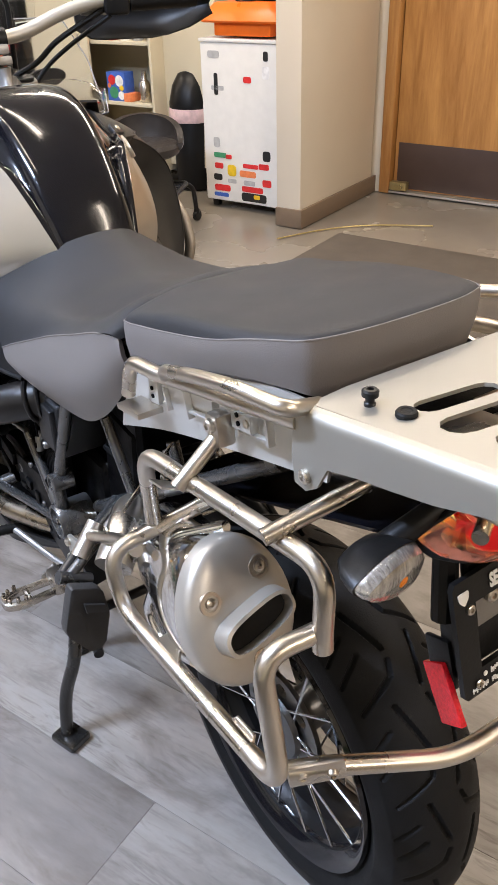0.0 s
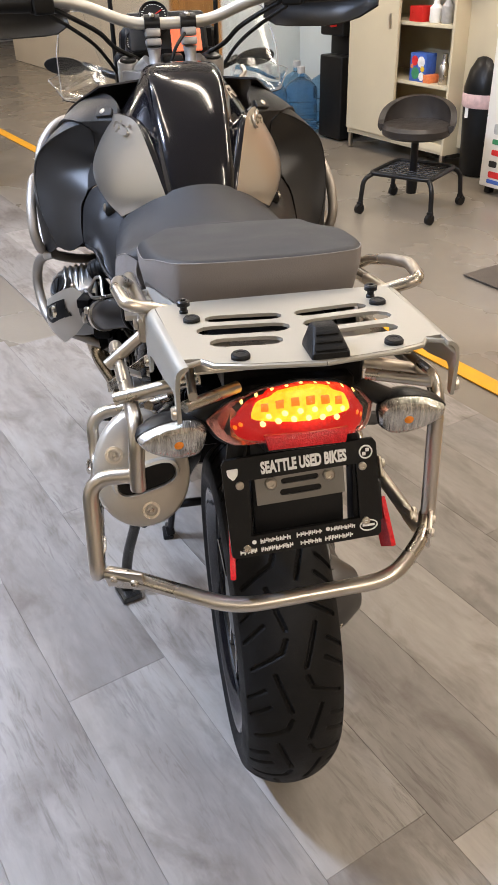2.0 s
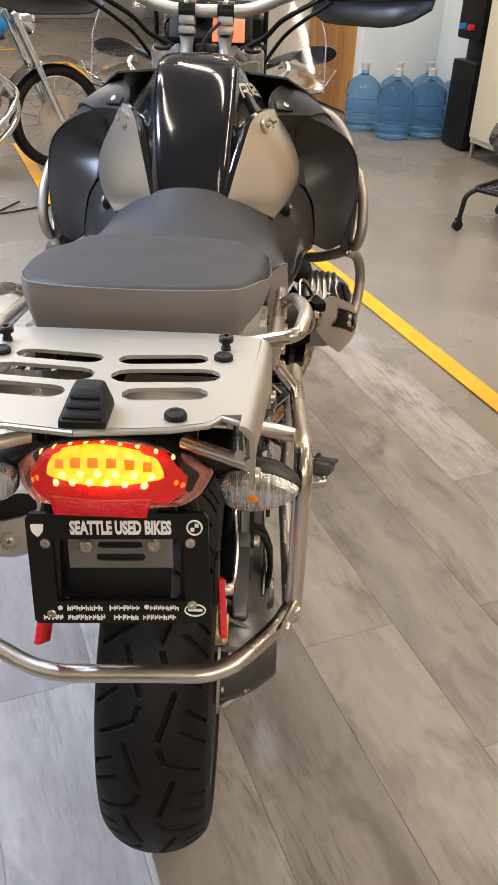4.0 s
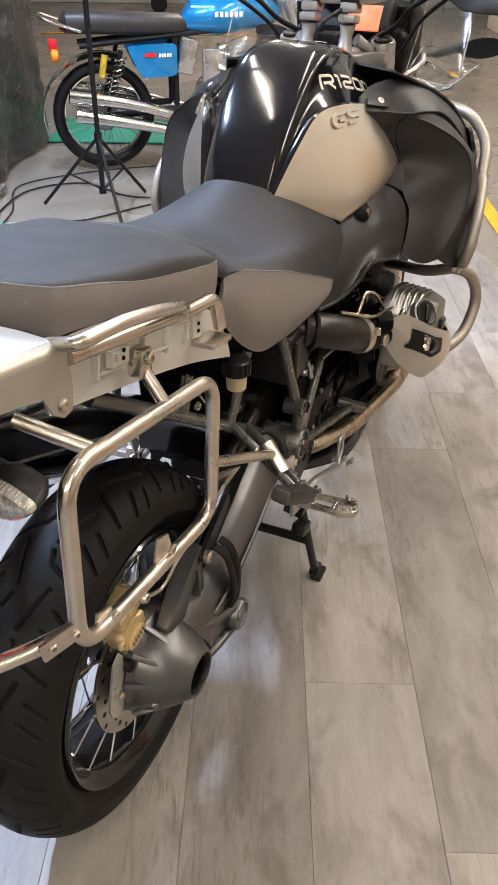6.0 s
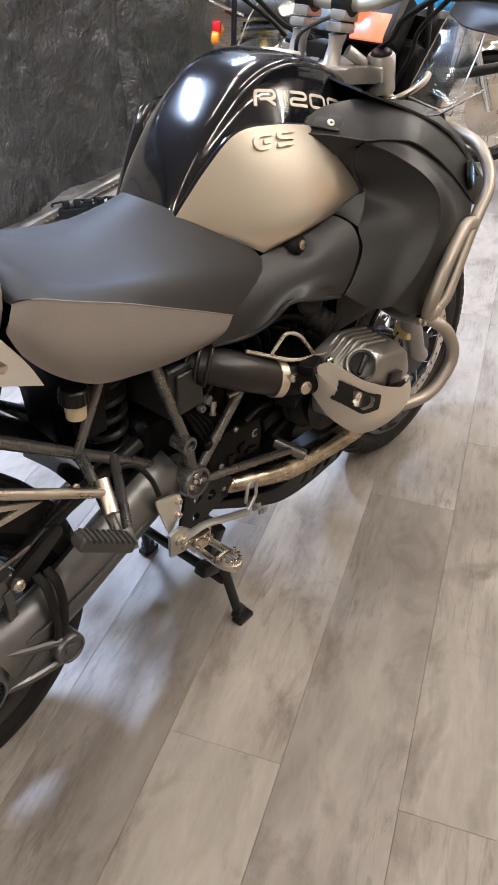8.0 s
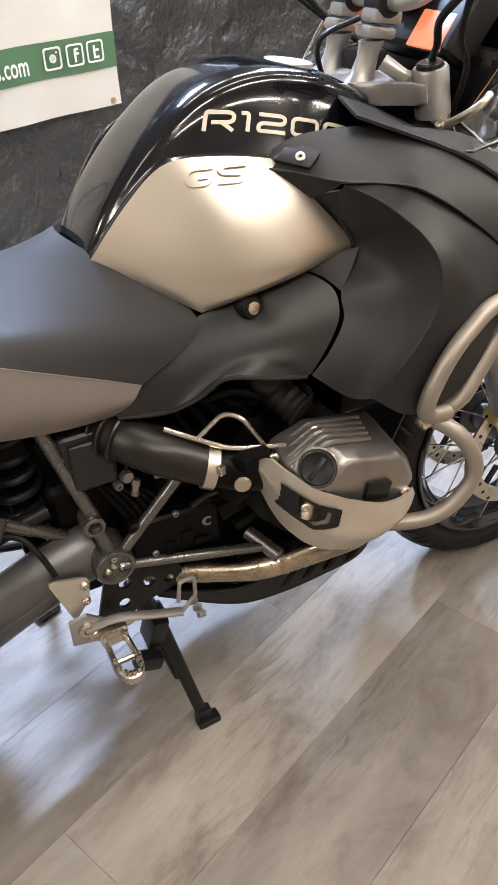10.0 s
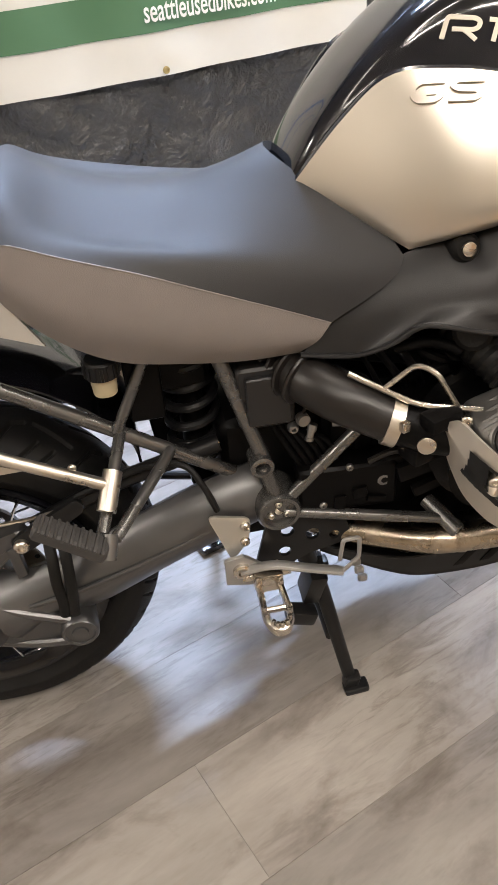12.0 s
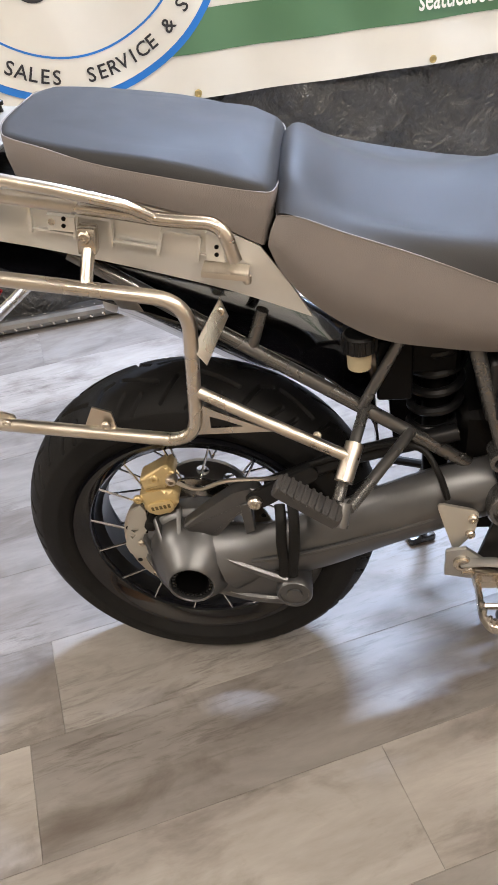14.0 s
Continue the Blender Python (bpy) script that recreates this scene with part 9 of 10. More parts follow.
def bwheel(x, r):
    bm = bmesh.new()
    lathe(bm, [(-0.02, r - 0.055), (-0.024, r - 0.075), (0.024, r - 0.075), (0.02, r - 0.055), (-0.02, r - 0.055)], (x, 0, r), (0, 1, 0), 48, caps=False)
    rim = part("wheel", bm, M_CHROME, bb, "chrome wire-spoked wheel")
    bm = bmesh.new()
    lathe(bm, [(-0.034, r - 0.066), (-0.05, r - 0.045), (-0.048, r - 0.02), (-0.03, r - 0.004), (0, r), (0.03, r - 0.004), (0.048, r - 0.02), (0.05, r - 0.045), (0.034, r - 0.066), (-0.034, r - 0.066)], (x, 0, r), (0, 1, 0), 56, caps=False)
    part("tyre", bm, M_RUBBER, rim, "black tyre")
    bm = bmesh.new()
    lathe(bm, [(-0.06, 0.02), (-0.06, 0.075), (-0.05, 0.085), (0.05, 0.085), (0.06, 0.075), (0.06, 0.02)], (x, 0, r), (0, 1, 0), 32)
    part("hub", bm, M_LIGHTCAST, rim)
    bm = bmesh.new()
    for k in range(32):
        th = 2 * math.pi * k / 32
        sd = 0.045 if k % 2 else -0.045
        sweep(bm, [(x + 0.08 * math.cos(th + 0.3), sd, r + 0.08 * math.sin(th + 0.3)), (x + (r - 0.07) * math.cos(th), sd * 0.3, r + (r - 0.07) * math.sin(th))], 0.002, 5)
    scatter("spoke", bm, M_CHROME, rim)


bwheel(0.0, 0.315)
bwheel(1.40, 0.325)
bm = bmesh.new()
lathe(bm, [(0, 0.09), (0.006, 0.15), (0.01, 0.15), (0.014, 0.09)], (1.40, -0.075, 0.325), (0, 1, 0), 40)
part("front_disc", bm, M_STEEL, bb)
bm = bmesh.new()
for sy in (-1, 1):
    sweep(bm, [(1.40, sy * 0.085, 0.325), (1.15, sy * 0.085, 0.95)], 0.024, 14)
part("fork", bm, M_CHROME, bb, "chrome fork")
for c, ex in (((0.0, 0, 0.315), (70, 200)), ((1.40, 0, 0.325), (20, 160))):
    bm = bmesh.new()
    rr = 0.37
    sheet(bm, [[V(c[0] + rr * math.cos(radians(a)), y, c[2] + (rr - 5 * y * y) * math.sin(radians(a))) for y in (-0.075, -0.04, 0, 0.04, 0.075)] for a in range(ex[0], ex[1] + 1, 8)], 0.003, False)
    part("mudguard", bm, M_CHROME, bb, "chrome mudguard")
bm = bmesh.new()
for sy in (-1, 1):
    for dz, dx in ((0.0, 0.0), (0.085, -0.03)):
        sweep(bm, spline([(1.0, sy * 0.12, 0.62), (1.08, sy * 0.16, 0.42 + dz), (0.9, sy * 0.18, 0.24 + dz), (0.55, sy * 0.19, 0.22 + dz), (0.15, sy * 0.20, 0.30 + dz * 1.3), (-0.18 + dx, sy * 0.21, 0.36 + dz * 1.3)], 8), [0.02] * 17 + [0.02 + 0.0010 * k for k in range(24)], 16)
scatter("exhaust", bm, M_CHROME, bb, "long chrome exhaust pipes")
bm = bmesh.new()
for sy in (-1, 1):
    sweep(bm, [(0.0, sy * 0.13, 0.33), (0.45, sy * 0.12, 0.36)], 0.02, 12)
    sweep(bm, [(0.45, sy * 0.11, 0.36), (0.45, sy * 0.10, 0.75)], 0.018, 12)
    sweep(bm, [(-0.12, sy * 0.10, 0.72), (1.08, sy * 0.06, 0.82)], 0.016, 12)
    sweep(bm, [(1.05, 0, 0.85), (0.85, sy * 0.10, 0.25), (0.45, sy * 0.10, 0.27)], 0.016, 12)
part("bike_frame", bm, M_BLACK, bb)
for sy in (-1, 1):
    bm = bmesh.new()
    sweep(bm, [V(0.02 + 0.028 * math.cos(t) + 0.10 * k / 90, sy * 0.145 + 0.028 * math.sin(t), 0.40 + 0.26 * k / 90) for k, t in ((k, 2 * math.pi * 9 * k / 90) for k in range(91))], 0.005, 6)
    sh = part("shock", bm, M_CHROME, bb, "chrome coil shock")
    bm = bmesh.new()
    sweep(bm, [(0.12, sy * 0.145, 0.70), (0.02, sy * 0.145, 0.36)], 0.014, 12)
    part("damper", bm, M_BLACK, sh)
    bm = bmesh.new()
    sweep(bm, [(-0.005, sy * 0.165, 0.56), (0.02, sy * 0.165, 0.68)], 0.02, 14)
    part("gas_canister", bm, shader("yellow_anodised", (0.75, 0.52, 0.05), 0.3, metal=0.6) if "yellow_anodised" not in MATS else MATS["yellow_anodised"], sh, "yellow gas canister")
    bm = bmesh.new()
    slab(bm, fillet([(0.15, sy * 0.15, 0.725), (0.45, sy * 0.15, 0.735), (0.45, sy * 0.15, 0.555), (0.23, sy * 0.15, 0.55)], 0.03, 5, closed=True), (0, sy, 0), 0.03, 0.010, 3)
    sc = part("side_cover", bm, M_BLUEP, bb, "bright blue side cover")
    bm = bmesh.new()
    box(bm, (0.29, sy * 0.184, 0.675), (0.07, 0.004, 0.025), (0, 0, 0), 0.004)
    part("cover_badge", bm, M_REDPL, sc, "small red badge shape")
    bm = bmesh.new()
    for k in range(5):
        box(bm, (0.345 + 0.016 * k, sy * 0.184, 0.672), (0.011, 0.003, 0.02), (0, 0, 0), 0)
    scatter("cover_mark", bm, M_WHITEINK, sc)
bm = bmesh.new()
rg = []
for x, w, z0, z1 in ((0.50, 0.06, 0.80, 0.86), (0.56, 0.11, 0.76, 0.95), (0.74, 0.15, 0.75, 1.0), (0.92, 0.15, 0.77, 1.0), (1.06, 0.10, 0.80, 0.95), (1.12, 0.05, 0.84, 0.90)):
    rg.append([V(x, w * math.cos(a), (z0 + z1) / 2 + (z1 - z0) / 2 * math.sin(a)) for a in (2 * math.pi * k / 24 for k in range(24))])
loft(bm, rg)
tk = part("fuel_tank", bm, M_BLUEP, bb, "bright blue fuel tank")
bm = bmesh.new()
for k in range(6):
    box(bm, (0.70 + 0.03 * k, -0.152, 0.88), (0.02, 0.004, 0.028), (0, 0, 0), 0)
scatter("tank_mark", bm, M_WHITEINK, tk)
bm = bmesh.new()
rg = []
for x, w, z0, z1 in ((-0.22, 0.05, 0.80, 0.86), (-0.18, 0.11, 0.78, 0.90), (0.0, 0.13, 0.775, 0.90), (0.25, 0.125, 0.765, 0.885), (0.45, 0.11, 0.765, 0.875), (0.53, 0.08, 0.775, 0.86)):
    rg.append([V(x, w * (abs(math.cos(a)) ** 0.6) * math.copysign(1, math.cos(a)), (z0 + z1) / 2 + (z1 - z0) / 2 * (abs(math.sin(a)) ** 0.6) * math.copysign(1, math.sin(a))) for a in (2 * math.pi * k / 28 for k in range(28))])
loft(bm, rg)
part("seat", bm, M_STOOL, bb, "black bench seat")
bm = bmesh.new()
for k in range(7):
    box(bm, (0.86, 0, 0.50 + 0.022 * k), (0.20, 0.26, 0.010), (0, -8, 0), 0.003)
box(bm, (0.78, 0, 0.40), (0.34, 0.24, 0.18), (0, 0, 0), 0.04, 3)
lathe(bm, [(-0.17, 0.05), (-0.16, 0.085), (0.16, 0.085), (0.17, 0.05)], (0.70, 0, 0.42), (0, 1, 0), 30)
lathe(bm, [(-0.17, 0.04), (-0.16, 0.07), (0.16, 0.07), (0.17, 0.04)], (0.90, 0, 0.38), (0, 1, 0), 30)
box(bm, (0.84, 0, 0.66), (0.18, 0.24, 0.10), (0, -8, 0), 0.02, 3)
box(bm, (0.66, -0.15, 0.60), (0.10, 0.05, 0.20), (0, 0, 0), 0.01)
scatter("engine", bm, M_POLISHED, bb, "polished alloy engine")
bm = bmesh.new()
box(bm, (0.52, 0, 0.655), (0.10, 0.30, 0.20), (0, 12, 0), 0.012, 3)
part("air_box", bm, M_POLISHED, bb, "silver air box cover")
bm = bmesh.new()
box(bm, (-0.27, 0, 0.72), (0.05, 0.10, 0.06), (0, 0, 0), 0.012)
part("tail_lamp", bm, M_RED, bb, "red tail lamp")
for sy in (-1, 1):
    bm = bmesh.new()
    lathe(bm, [(0, 0.012), (0.01, 0.032), (0.04, 0.036), (0.05, 0.02), (0.05, 0.001)], (-0.24, sy * 0.15, 0.68), (-1, 0, 0), 20)
    part("indicator", bm, M_AMBER, bb, "amber indicator")
bm = bmesh.new()
sweep(bm, fillet([(-0.1, 0.13, 0.80), (-0.34, 0.12, 0.88), (-0.34, -0.12, 0.88), (-0.1, -0.13, 0.80)], 0.06), 0.010, 12)
part("grab_bar", bm, M_CHROME, bb, "chrome grab bar")
bm = bmesh.new()
sweep(bm, fillet([(1.0, 0.36, 1.04), (1.08, 0.22, 1.08), (1.12, 0.05, 0.99), (1.12, -0.05, 0.99), (1.08, -0.22, 1.08), (1.0, -0.36, 1.04)], 0.05), 0.011, 12)
part("handlebar", bm, M_CHROME, bb, "chrome handlebar")
bm = bmesh.new()
lathe(bm, [(0, 0.05), (0.08, 0.09), (0.10, 0.085), (0.10, 0.001)], (1.18, 0, 0.90), (1, 0, 0), 28)
part("headlamp", bm, M_CHROME, bb, "chrome headlamp")
bm = bmesh.new()
box(bm, (0, 0, 0.002), (1.3, 0.7, 0.008), (0, 0, 0), 0.002)
gm = solo("floor_mat", bm, M_GREENMAT, "green rubber mat under the blue motorcycle", "mat", at(-0.55, 4.95, 0.004))

# ---- fridge wall ----
bm = bmesh.new()
box(bm, (0.48, 0.73, 0.004), (0.96, 1.46, 0.008), (0, 0, 0), 0.003, 2)
solo("door_mat", bm, shader("worn_carpet_mat", (0.085, 0.070, 0.055), 0.9, vary=0.2, scale=9, bump=0.6, bscale=260, dirt=0.2, dirt_col=(0.13, 0.11, 0.09)), "dark brown carpet mat lying on the concrete", "mat", at(2.13, 0.10, 0.0))
fr = thing("fridge", "white upright fridge covered with stickers", "fridge", at(3.22, 2.0))
bm = bmesh.new()
box(bm, (0.28, 0.265, 0.47), (0.50, 0.53, 0.86), (0, 0, 0), 0.008)
part("cabinet", bm, M_FRIDGE, fr)
bm = bmesh.new()
box(bm, (0.012, 0.265, 0.47), (0.03, 0.53, 0.85), (0, 0, 0), 0.010, 3)
fd = part("fridge_door", bm, M_FRIDGE, fr, "white fridge door")
bm = bmesh.new()
box(bm, (0.26, 0.265, 0.905), (0.54, 0.54, 0.018), (0, 0, 0), 0.006)
part("top_panel", bm, M_FRIDGE, fr)
bm = bmesh.new()
for y in (0.04, 0.49):
    box(bm, (0.05, y, 0.02), (0.04, 0.04, 0.04), (0, 0, 0), 0.004)
    box(bm, (0.48, y, 0.02), (0.04, 0.04, 0.04), (0, 0, 0), 0.004)
scatter("foot", bm, M_BLACKPL, fr)
M_STK = {k: shader("sticker_" + k, c, 0.4, vary=0.15, scale=40) for k, c in (("red", (0.62, 0.03, 0.03)), ("black", (0.02, 0.02, 0.02)), ("yellow", (0.75, 0.5, 0.02)), ("grey", (0.42, 0.42, 0.42)), ("green", (0.05, 0.25, 0.12)), ("blue", (0.05, 0.12, 0.45)), ("orange", (0.75, 0.22, 0.08)), ("white", (0.75, 0.75, 0.75)))}
for y, z, w, h, c in ((0.44, 0.80, 0.09, 0.045, "grey"), (0.43, 0.65, 0.03, 0.14, "black"), (0.42, 0.63, 0.10, 0.03, "grey"), (0.22, 0.68, 0.06, 0.04, "red"), (0.10, 0.80, 0.035, 0.06, "black"), (0.10, 0.72, 0.055, 0.08, "white"),
                      (0.44, 0.34, 0.05, 0.07, "grey"), (0.42, 0.27, 0.10, 0.035, "green"), (0.36, 0.265, 0.05, 0.03, "red"), (0.43, 0.21, 0.07, 0.04, "red"), (0.34, 0.19, 0.07, 0.08, "yellow"), (0.23, 0.18, 0.13, 0.045, "orange"), (0.21, 0.225, 0.12, 0.03, "red"),
                      (0.10, 0.29, 0.06, 0.07, "black"), (0.12, 0.23, 0.08, 0.04, "red"), (0.44, 0.145, 0.07, 0.045, "black"), (0.34, 0.13, 0.07, 0.03, "grey"), (0.22, 0.13, 0.09, 0.035, "grey"), (0.10, 0.14, 0.07, 0.05, "red"), (0.41, 0.085, 0.13, 0.045, "red"), (0.20, 0.095, 0.17, 0.04, "red"),
                      (0.42, 0.045, 0.12, 0.028, "blue"), (0.19, 0.05, 0.20, 0.06, "black"), (0.17, 0.055, 0.05, 0.03, "yellow")):
    bm = bmesh.new()
    w, h = w * 0.86, h * 0.80
    slab(bm, fillet([(-0.0035, y - w / 2, z - h / 2 + 0.035), (-0.0035, y + w / 2, z - h / 2 + 0.035), (-0.0035, y + w / 2, z + h / 2 + 0.035), (-0.0035, y - w / 2, z + h / 2 + 0.035)], min(w, h) * 0.35, 4, closed=True), (-1, 0, 0), 0.0012 + 0.0004 * (c == "yellow"), 0)
    part("sticker", bm, M_STK[c], fd, c + " sticker")
ob_ = thing("orange_crate", "orange plastic tool case lying on the fridge", "case", at(3.36, 2.23, 0.916))
bm = bmesh.new()
box(bm, (0, 0.02, 0.045), (0.28, 0.36, 0.07), (0, 0, 0), 0.008)
part("case_base", bm, M_ORANGE, ob_)
bm = bmesh.new()
rg = []
for z, k in ((0.075, 1.12), (0.085, 1.15), (0.12, 1.05), (0.165, 0.85), (0.17, 0.80)):
    rg.append([V(0.15 * k * x, 0.03 + 0.215 * k * y, z) for x, y in ((-1, -0.9), (-0.9, -1), (0.9, -1), (1, -0.9), (1, 0.9), (0.9, 1), (-0.9, 1), (-1, 0.9))])
loft(bm, rg)
part("case_lid", bm, M_ORANGE, ob_, "orange sloped lid")
bg = thing("helmet_bag", "black shoulder bag resting on the orange case", "bag", at(3.40, 2.18, 1.087))
bm = bmesh.new()
rg = []
for z, k in ((0.0, 0.75), (0.03, 1.0), (0.09, 0.95), (0.13, 0.7), (0.15, 0.3)):
    rg.append([V(0.09 * k * math.cos(a), 0.13 * k * math.sin(a), z + 0.01 * math.sin(3 * a)) for a in (2 * math.pi * j / 20 for j in range(20))])
loft(bm, rg)
part("bag_body", bm, M_BLACKPL, bg)
bm = bmesh.new()
sweep(bm, spline([(-0.07, 0.10, 0.06), (-0.10, 0.16, 0.03), (-0.12, 0.12, 0.0), (-0.09, 0.03, 0.01)], 6), 0.006, 8)
part("bag_strap", bm, M_RUBBER, bg)

# bin
bn = thing("waste_bin", "tall black swing-top bin with a pink liner", "bin", at(3.55, 2.86) @ Matrix.Diagonal((0.78, 0.78, 0.94, 1)))
bm = bmesh.new()
lathe(bm, [(0.0, 0.14), (0.01, 0.15), (0.46, 0.175), (0.47, 0.17)], (0, 0, 0), (0, 0, 1), 40)
part("bin_body", bm, M_BLACKPL, bn)
bm = bmesh.new()
lathe(bm, [(0.44, 0.180), (0.455, 0.188), (0.50, 0.190), (0.525, 0.184)], (0, 0, 0), (0, 0, 1), 40)
part("liner", bm, M_BAG, bn, "pink crumpled bin liner")
bm = bmesh.new()
lathe(bm, [(0.52, 0.182), (0.56, 0.180), (0.66, 0.15), (0.73, 0.10), (0.755, 0.04), (0.758, 0.001)], (0, 0, 0), (0, 0, 1), 40)
part("dome_lid", bm, M_BLACKPL, bn, "black domed lid")
bm = bmesh.new()
box(bm, (-0.172, 0.03, 0.42), (0.004, 0.035, 0.09), (0, 0, 0), 0.001)
part("bin_tag", bm, M_WHITEINK, bn, "white label")

# stool
stl = thing("shop_stool", "black padded rolling shop stool with a low backrest", "stool", Matrix.Translation((1.50, 3.32, 0)) @ pose(0, 0, 0, 0, 0, 46) @ Matrix.Diagonal((0.94, 0.94, 0.94, 1)))
bm = bmesh.new()
lathe(bm, [(0.42, 0.04), (0.425, 0.17), (0.44, 0.195), (0.475, 0.2), (0.495, 0.185), (0.50, 0.10), (0.495, 0.001)], (0, 0, 0), (0, 0, 1), 44)
part("seat", bm, M_STOOL, stl, "round black vinyl seat")
bm = bmesh.new()
sheet(bm, [[V((0.205 + 0.02 * math.sin(v * 2)) * math.cos(a), (0.205 + 0.02 * math.sin(v * 2)) * math.sin(a), 0.455 + v * 0.165 * max(0.12, math.sin((a - radians(-90)) / radians(210) * math.pi)) ** 0.6) for v in (0, 0.25, 0.5, 0.75, 0.92, 1.0)] for a in (radians(-90 + 210 * k / 30) for k in range(31))], 0.035, False)
part("backrest", bm, M_STOOL, stl, "curved black vinyl backrest", 60)
bm = bmesh.new()
sweep(bm, [(0, 0, 0.14), (0, 0, 0.42)], 0.022, 16)
lathe(bm, [(0.10, 0.03), (0.20, 0.035), (0.22, 0.02)], (0, 0, 0), (0, 0, 1), 20)
part("gas_column", bm, M_BLACK, stl)
bm = bmesh.new()
for z in (0.235,):
    sweep(bm, fillet([(0.19, 0.19, z), (-0.19, 0.19, z), (-0.19, -0.19, z), (0.19, -0.19, z)], 0.05, 6, closed=True), 0.013, 12, closed=True)
for k in range(9):
    x = -0.16 + 0.04 * k
    sweep(bm, [(x, -0.19, 0.232), (x, 0.19, 0.232)], 0.004, 6)
    sweep(bm, [(-0.19, x, 0.230), (0.19, x, 0.230)], 0.004, 6)
scatter("foot_shelf", bm, M_BLACK, stl, "black wire shelf")
for sx in (-1, 1):
    for sy in (-1, 1):
        bm = bmesh.new()
        sweep(bm, fillet([(sx * 0.17, sy * 0.17, 0.235), (sx * 0.215, sy * 0.215, 0.20), (sx * 0.225, sy * 0.225, 0.07)], 0.04), 0.014, 12)
        lg = part("leg", bm, M_BLACK, stl)
        bm = bmesh.new()
        lathe(bm, [(-0.012, 0.008), (-0.012, 0.03), (0.012, 0.03), (0.012, 0.008)], (sx * 0.235, sy * 0.225, 0.03), (0.4, 1, 0), 22)
        box(bm, (sx * 0.23, sy * 0.225, 0.058), (0.03, 0.034, 0.03), (0, 0, 0), 0.008)
        part("caster", bm, M_BLACKPL, lg, "black caster")

# cabinet with one door shut and one swung open
cb_ = thing("steel_cabinet", "cream steel cabinet with one door open on its shelves", "cabinet", at(3.38, 3.02))
bm = bmesh.new()
D_, W_, H_ = 0.46, 1.0, 1.55
for c, s in (((D_ / 2, 0.01, 0.10 + H_ / 2), (D_, 0.02, H_)), ((D_ / 2, W_ - 0.01, 0.10 + H_ / 2), (D_, 0.02, H_)), ((D_ - 0.01, W_ / 2, 0.10 + H_ / 2), (0.02, W_ - 0.04, H_)), ((D_ / 2, W_ / 2, 0.11), (D_ - 0.02, W_ - 0.04, 0.02)), ((D_ / 2, W_ / 2, 0.09 + H_), (D_ - 0.02, W_ - 0.04, 0.02)), ((0.012, W_ / 2, 0.14), (0.02, W_ - 0.04, 0.05))):
    box(bm, c, s, (0, 0, 0), 0.003)
scatter("carcass", bm, M_CABINET, cb_)
for z in (0.50, 0.85, 1.2):
    bm = bmesh.new()
    box(bm, (D_ / 2, W_ / 2, z), (D_ - 0.05, W_ - 0.05, 0.022), (0, 0, 0), 0.004)
    part("shelf", bm, M_CABINET, cb_, "cream steel shelf")
bm = bmesh.new()
box(bm, (-0.010, W_ * 0.74, 0.12 + H_ / 2), (0.022, W_ * 0.50, H_ - 0.04), (0, 0, 0), 0.004)
dr = part("cabinet_door", bm, M_CABINET, cb_, "cream steel door")
bm = bmesh.new()
box(bm, (-0.026, W_ * 0.56, 0.86), (0.012, 0.018, 0.09), (0, 0, 0), 0.004)
part("handle", bm, M_STEEL, dr)
bm = bmesh.new()
box(bm, (0.13, -0.20, 0.12 + H_ / 2), (0.022, 0.40, H_ - 0.04), (0, 0, 0), 0.004, 2)
part("cabinet_door", bm, M_CABINET, cb_, "cream steel door swung open")
bm = bmesh.new()
for y in (0.02, W_ - 0.02):
    for x in (0.02, D_ - 0.02):
        box(bm, (x, y, 0.05), (0.025, 0.025, 0.10), (0, 0, 0), 0.002)
scatter("cabinet_foot", bm, M_STEEL, cb_)
rnd = random.Random(21)
def shelf_thing(name, y, z, w, h, mat, label, cat, roundish=False):
    bm = bmesh.new()
    if roundish:
        lathe(bm, [(0, w * 0.42), (0.01, w * 0.5), (h * 0.6, w * 0.5), (h * 0.75, w * 0.25), (h, w * 0.22), (h, 0.001)], (0, 0, 0), (0, 0, 1), 20)
    else:
        box(bm, (0, 0, h / 2), (0.10, w, h), (0, 0, 0), 0.005)
    return solo(name, bm, mat, label, cat, at(3.38 + 0.085, 3.02 + y + 0.06, z))


carton = thing("toy_carton", "colourful printed carton standing on the cabinet shelf", "box", at(3.465, 3.36, 0.511))
bm = bmesh.new()
box(bm, (0, 0, 0.085), (0.09, 0.15, 0.17), (0, 0, 0), 0.003)
part("carton_body", bm, M_STK["blue"], carton)
for y, z, r, c in ((0.02, 0.05, 0.036, "green"), (-0.04, 0.035, 0.026, "white"), (0.03, 0.125, 0.030, "red"), (-0.03, 0.12, 0.034, "white"), (-0.045, 0.08, 0.018, "yellow"), (0.055, 0.09, 0.014, "orange")):
    bm = bmesh.new()
    lathe(bm, [(0, r), (0.0012, r), (0.0012, 0.001)], (-0.0455, y, z), (-1, 0, 0), 14)
    part("print_patch", bm, M_STK[c], carton, c + " printed patch")
shelf_thing("steel_flask", 0.08, 0.511, 0.07, 0.18, M_STEEL, "steel flask on the cabinet shelf", "flask", True)
shelf_thing("round_tin", 0.19, 0.511, 0.06, 0.05, M_STK["orange"], "small orange tin on the cabinet shelf", "tin")
shelf_thing("red_tin", 0.33, 0.861, 0.12, 0.09, M_REDPL, "red tin on the cabinet shelf", "tin")
shelf_thing("plastic_bottle", 0.20, 0.861, 0.08, 0.14, M_WHITEINK, "white plastic bottle on the cabinet shelf", "bottle", True)
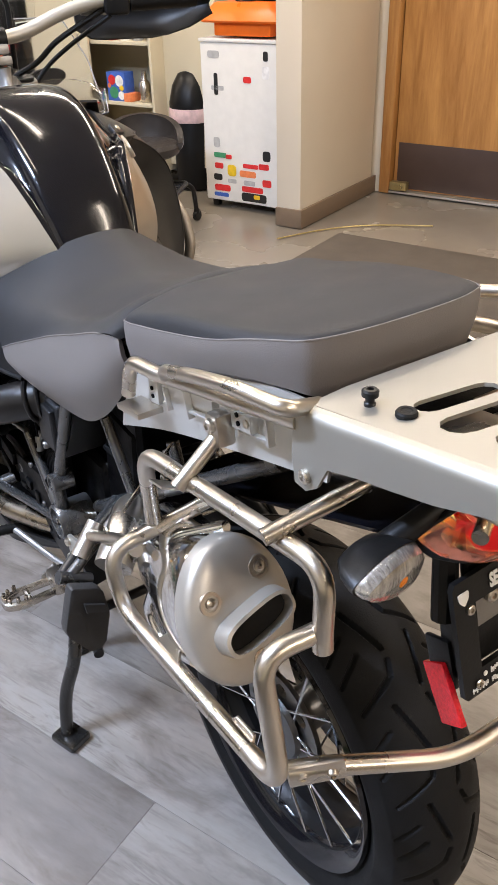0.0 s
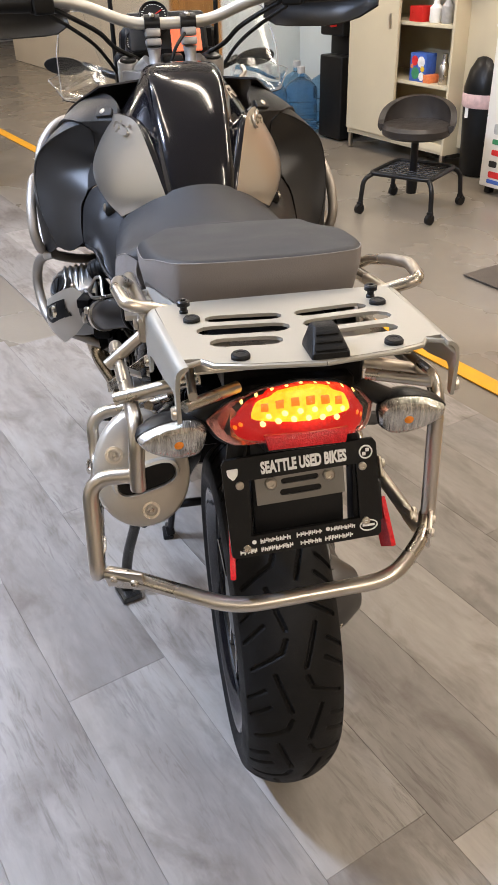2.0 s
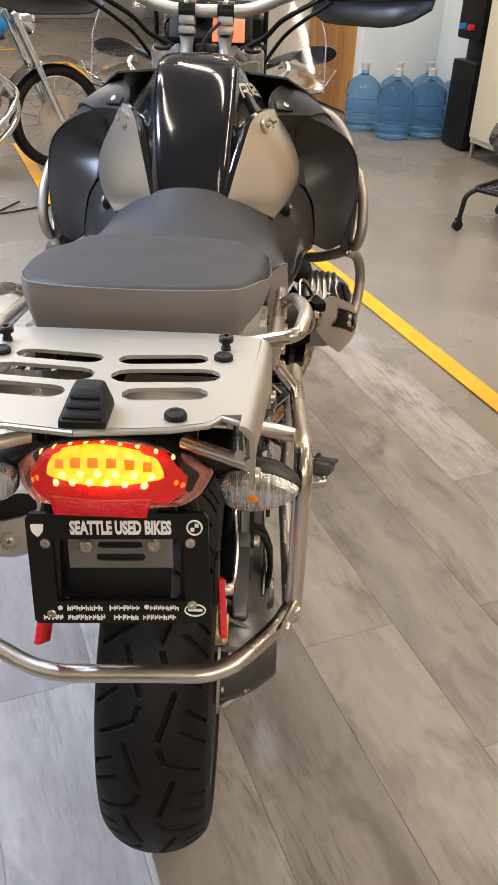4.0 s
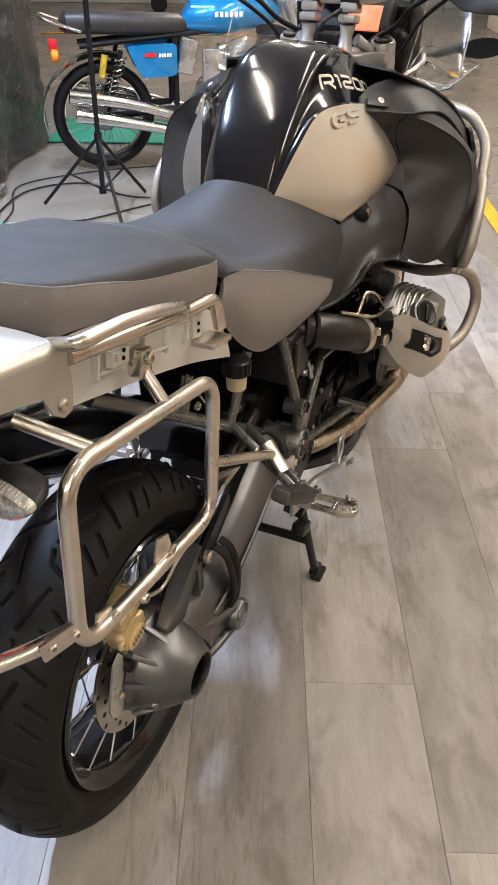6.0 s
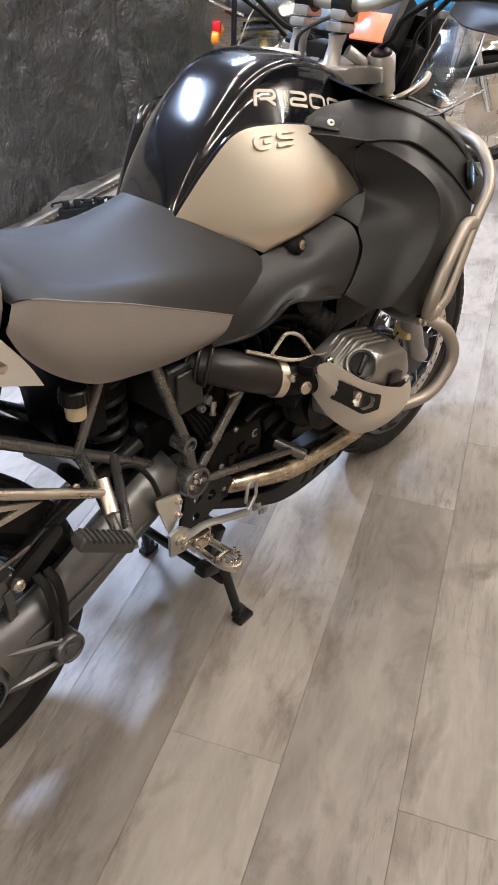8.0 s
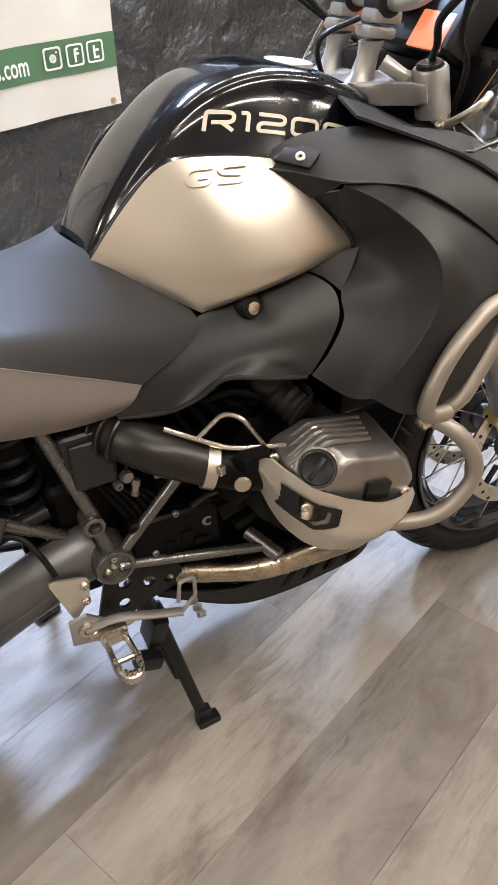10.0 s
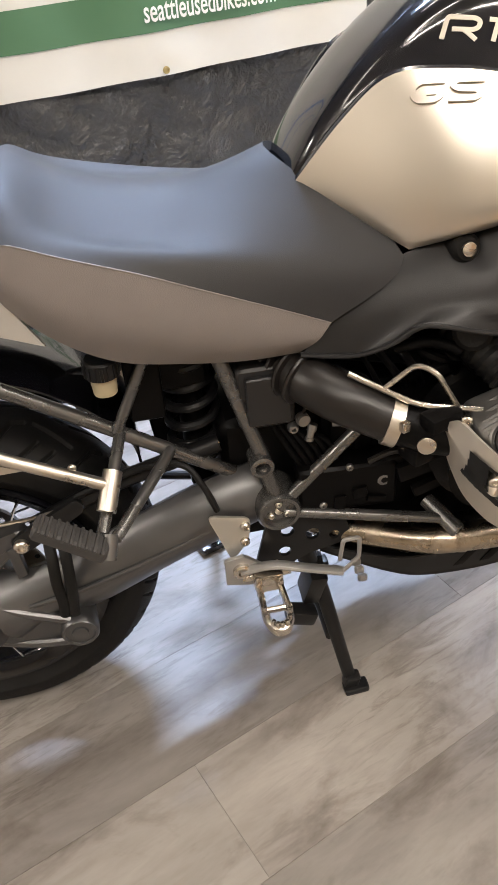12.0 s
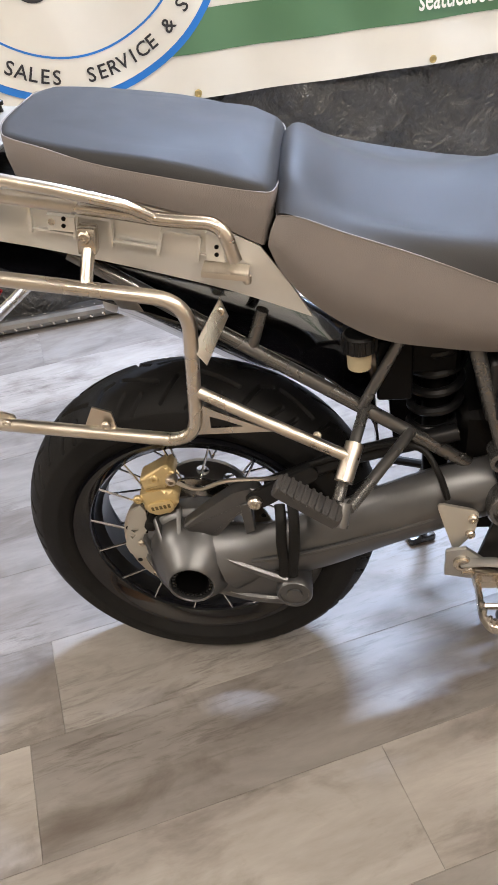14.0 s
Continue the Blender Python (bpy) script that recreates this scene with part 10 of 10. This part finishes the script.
shelf_thing("plastic_bottle", 0.10, 0.861, 0.07, 0.16, M_STK["grey"], "grey bottle on the cabinet shelf", "bottle", True)
shelf_thing("red_tin", 0.25, 1.211, 0.16, 0.10, M_REDPL, "red tin on the cabinet shelf", "tin")

# red first-aid style bag on the open door
rb_ = thing("red_caddy", "red plastic carrier hanging on the cabinet door", "carrier", at(3.46, 2.93, 1.06))
bm = bmesh.new()
box(bm, (0, 0, 0.07), (0.05, 0.16, 0.10), (0, 0, 0), 0.012, 3)
sweep(bm, fillet([(0, -0.02, 0.12), (0, -0.02, 0.22), (0, -0.10, 0.22), (0, -0.07, 0.12)], 0.02), 0.014, 10)
sweep(bm, [(0, 0.06, 0.11), (0, 0.085, 0.20)], 0.014, 10)
part("carrier_body", bm, M_REDPL, rb_)
bm = bmesh.new()
sweep(bm, spline([(-0.03, 0.08, 0.05), (-0.035, 0.03, 0.0), (-0.03, -0.05, 0.03), (-0.03, -0.08, 0.10)], 6), 0.010, 10)
part("carrier_hose", bm, M_RUBBER, rb_)

# water cooler
wc = thing("water_cooler", "black floor-standing water cooler", "water cooler", at(3.42, 4.16))
bm = bmesh.new()
box(bm, (0.15, 0.14, 0.30), (0.30, 0.27, 0.58), (0, 0, 0), 0.02, 3)
box(bm, (0.15, 0.14, 0.90), (0.30, 0.27, 0.36), (0, 0, 0), 0.02, 3)
box(bm, (0.20, 0.14, 0.65), (0.20, 0.26, 0.16), (0, 0, 0), 0.01)
body = part("cooler_body", bm, M_BLACKPL, wc)
for y, m_ in ((0.09, M_REDPL), (0.19, M_BLUE)):
    bm = bmesh.new()
    box(bm, (-0.02, y, 0.80), (0.05, 0.03, 0.035), (0, 0, 0), 0.008)
    part("tap", bm, m_, wc, "coloured tap")
bm = bmesh.new()
lathe(bm, [(1.08, 0.04), (1.10, 0.11), (1.14, 0.135), (1.44, 0.135), (1.46, 0.12), (1.46, 0.001)], (0.15, 0.14, 0), (0, 0, 1), 32)
part("cooler_bottle", bm, M_WATER, wc, "blue water bottle")


def bottle(n, s):
    t = thing("water_bottle", "blue five-gallon water bottle standing on the floor", "water bottle", at(n, s), "water bottles")
    bm = bmesh.new()
    lathe(bm, [(0.0, 0.11), (0.012, 0.128), (0.10, 0.132), (0.105, 0.127), (0.125, 0.127), (0.13, 0.132), (0.20, 0.132), (0.205, 0.127), (0.225, 0.127), (0.23, 0.132), (0.30, 0.132), (0.335, 0.122), (0.37, 0.085), (0.395, 0.04), (0.40, 0.029), (0.455, 0.028), (0.455, 0.001)], (0, 0, 0), (0, 0, 1), 36)
    part("bottle_body", bm, M_WATER, t)
    bm = bmesh.new()
    lathe(bm, [(0.43, 0.031), (0.475, 0.031), (0.48, 0.027), (0.48, 0.001)], (0, 0, 0), (0, 0, 1), 20)
    part("bottle_cap", bm, M_STK["grey"], t)
    return t


for n, s in ((3.16, 4.72), (3.44, 4.70), (3.34, 5.02), (3.61, 5.0), (3.06, 5.05), (3.68, 4.72)):
    bottle(n, s)

# far end of the hall: carts
for k, (n, s) in enumerate(((0.0, 12.2), (-1.0, 12.4), (1.0, 12.6))):
    ct = thing("hand_cart", "red hand cart with black wheels by the end wall", "cart", at(n, s), "hand carts")
    bm = bmesh.new()
    for z in (0.35, 0.75):
        box(bm, (0, 0, z), (0.8, 0.45, 0.03), (0, 0, 0), 0.006)
    for x in (-0.38, 0.38):
        for y in (-0.2, 0.2):
            sweep(bm, [(x, y, 0.12), (x, y, 0.95)], 0.015, 8)
    part("cart_frame", bm, M_REDPL if k != 1 else M_BLACK, ct)
    for x in (-0.32, 0.32):
        bm = bmesh.new()
        lathe(bm, [(-0.02, 0.02), (-0.02, 0.12), (0.02, 0.12), (0.02, 0.02)], (x, -0.22, 0.12), (0, 1, 0), 24)
        part("cart_wheel", bm, M_RUBBER, ct)

# ---- floor planks, last ----
PITCH, LONG = 0.226, 1.22
bm = bmesh.new()
box(bm, (0, 0, -0.003), (LONG - 0.0004, PITCH - 0.0005, 0.006), (0, 0, 0), 0.0005, 1)
flat = bpy.data.meshes.new("plank")
bm.to_mesh(flat)
bm.free()
flat.materials.append(M_PLANK)
deck = thing("plank_floor", "grey oak-look vinyl plank floor", "floor", Matrix.Identity(4), kind="structure")
JOINT = {-2: 0.249, -1: -0.345, 0: -0.41, 1: 0.178, 2: -0.175, 3: 0.16, 4: 0.62}
rnd = random.Random(2)
for k in range(-17, 6):
    n = 0.137 + PITCH * k + PITCH / 2
    if n > 1.35:
        continue
    s = JOINT.get(k, rnd.uniform(-0.6, 0.6))
    while s > -3.2:
        s -= LONG
    end = 3.6 if n > 0.36 else 5.6
    while s < end:
        if s + LONG <= end + LONG and (n > 0.36 or s < 1.75):
            ob = new("plank", flat)
            ob.parent = deck
            ob.matrix_basis = Matrix.Translation(B * n + A * (s + LONG / 2)) @ pose(0, 0, 0, 0, 0, math.degrees(TH)) @ pose(0, 0, 0, 0, 0, 180 * rnd.randint(0, 1))
        s += LONG
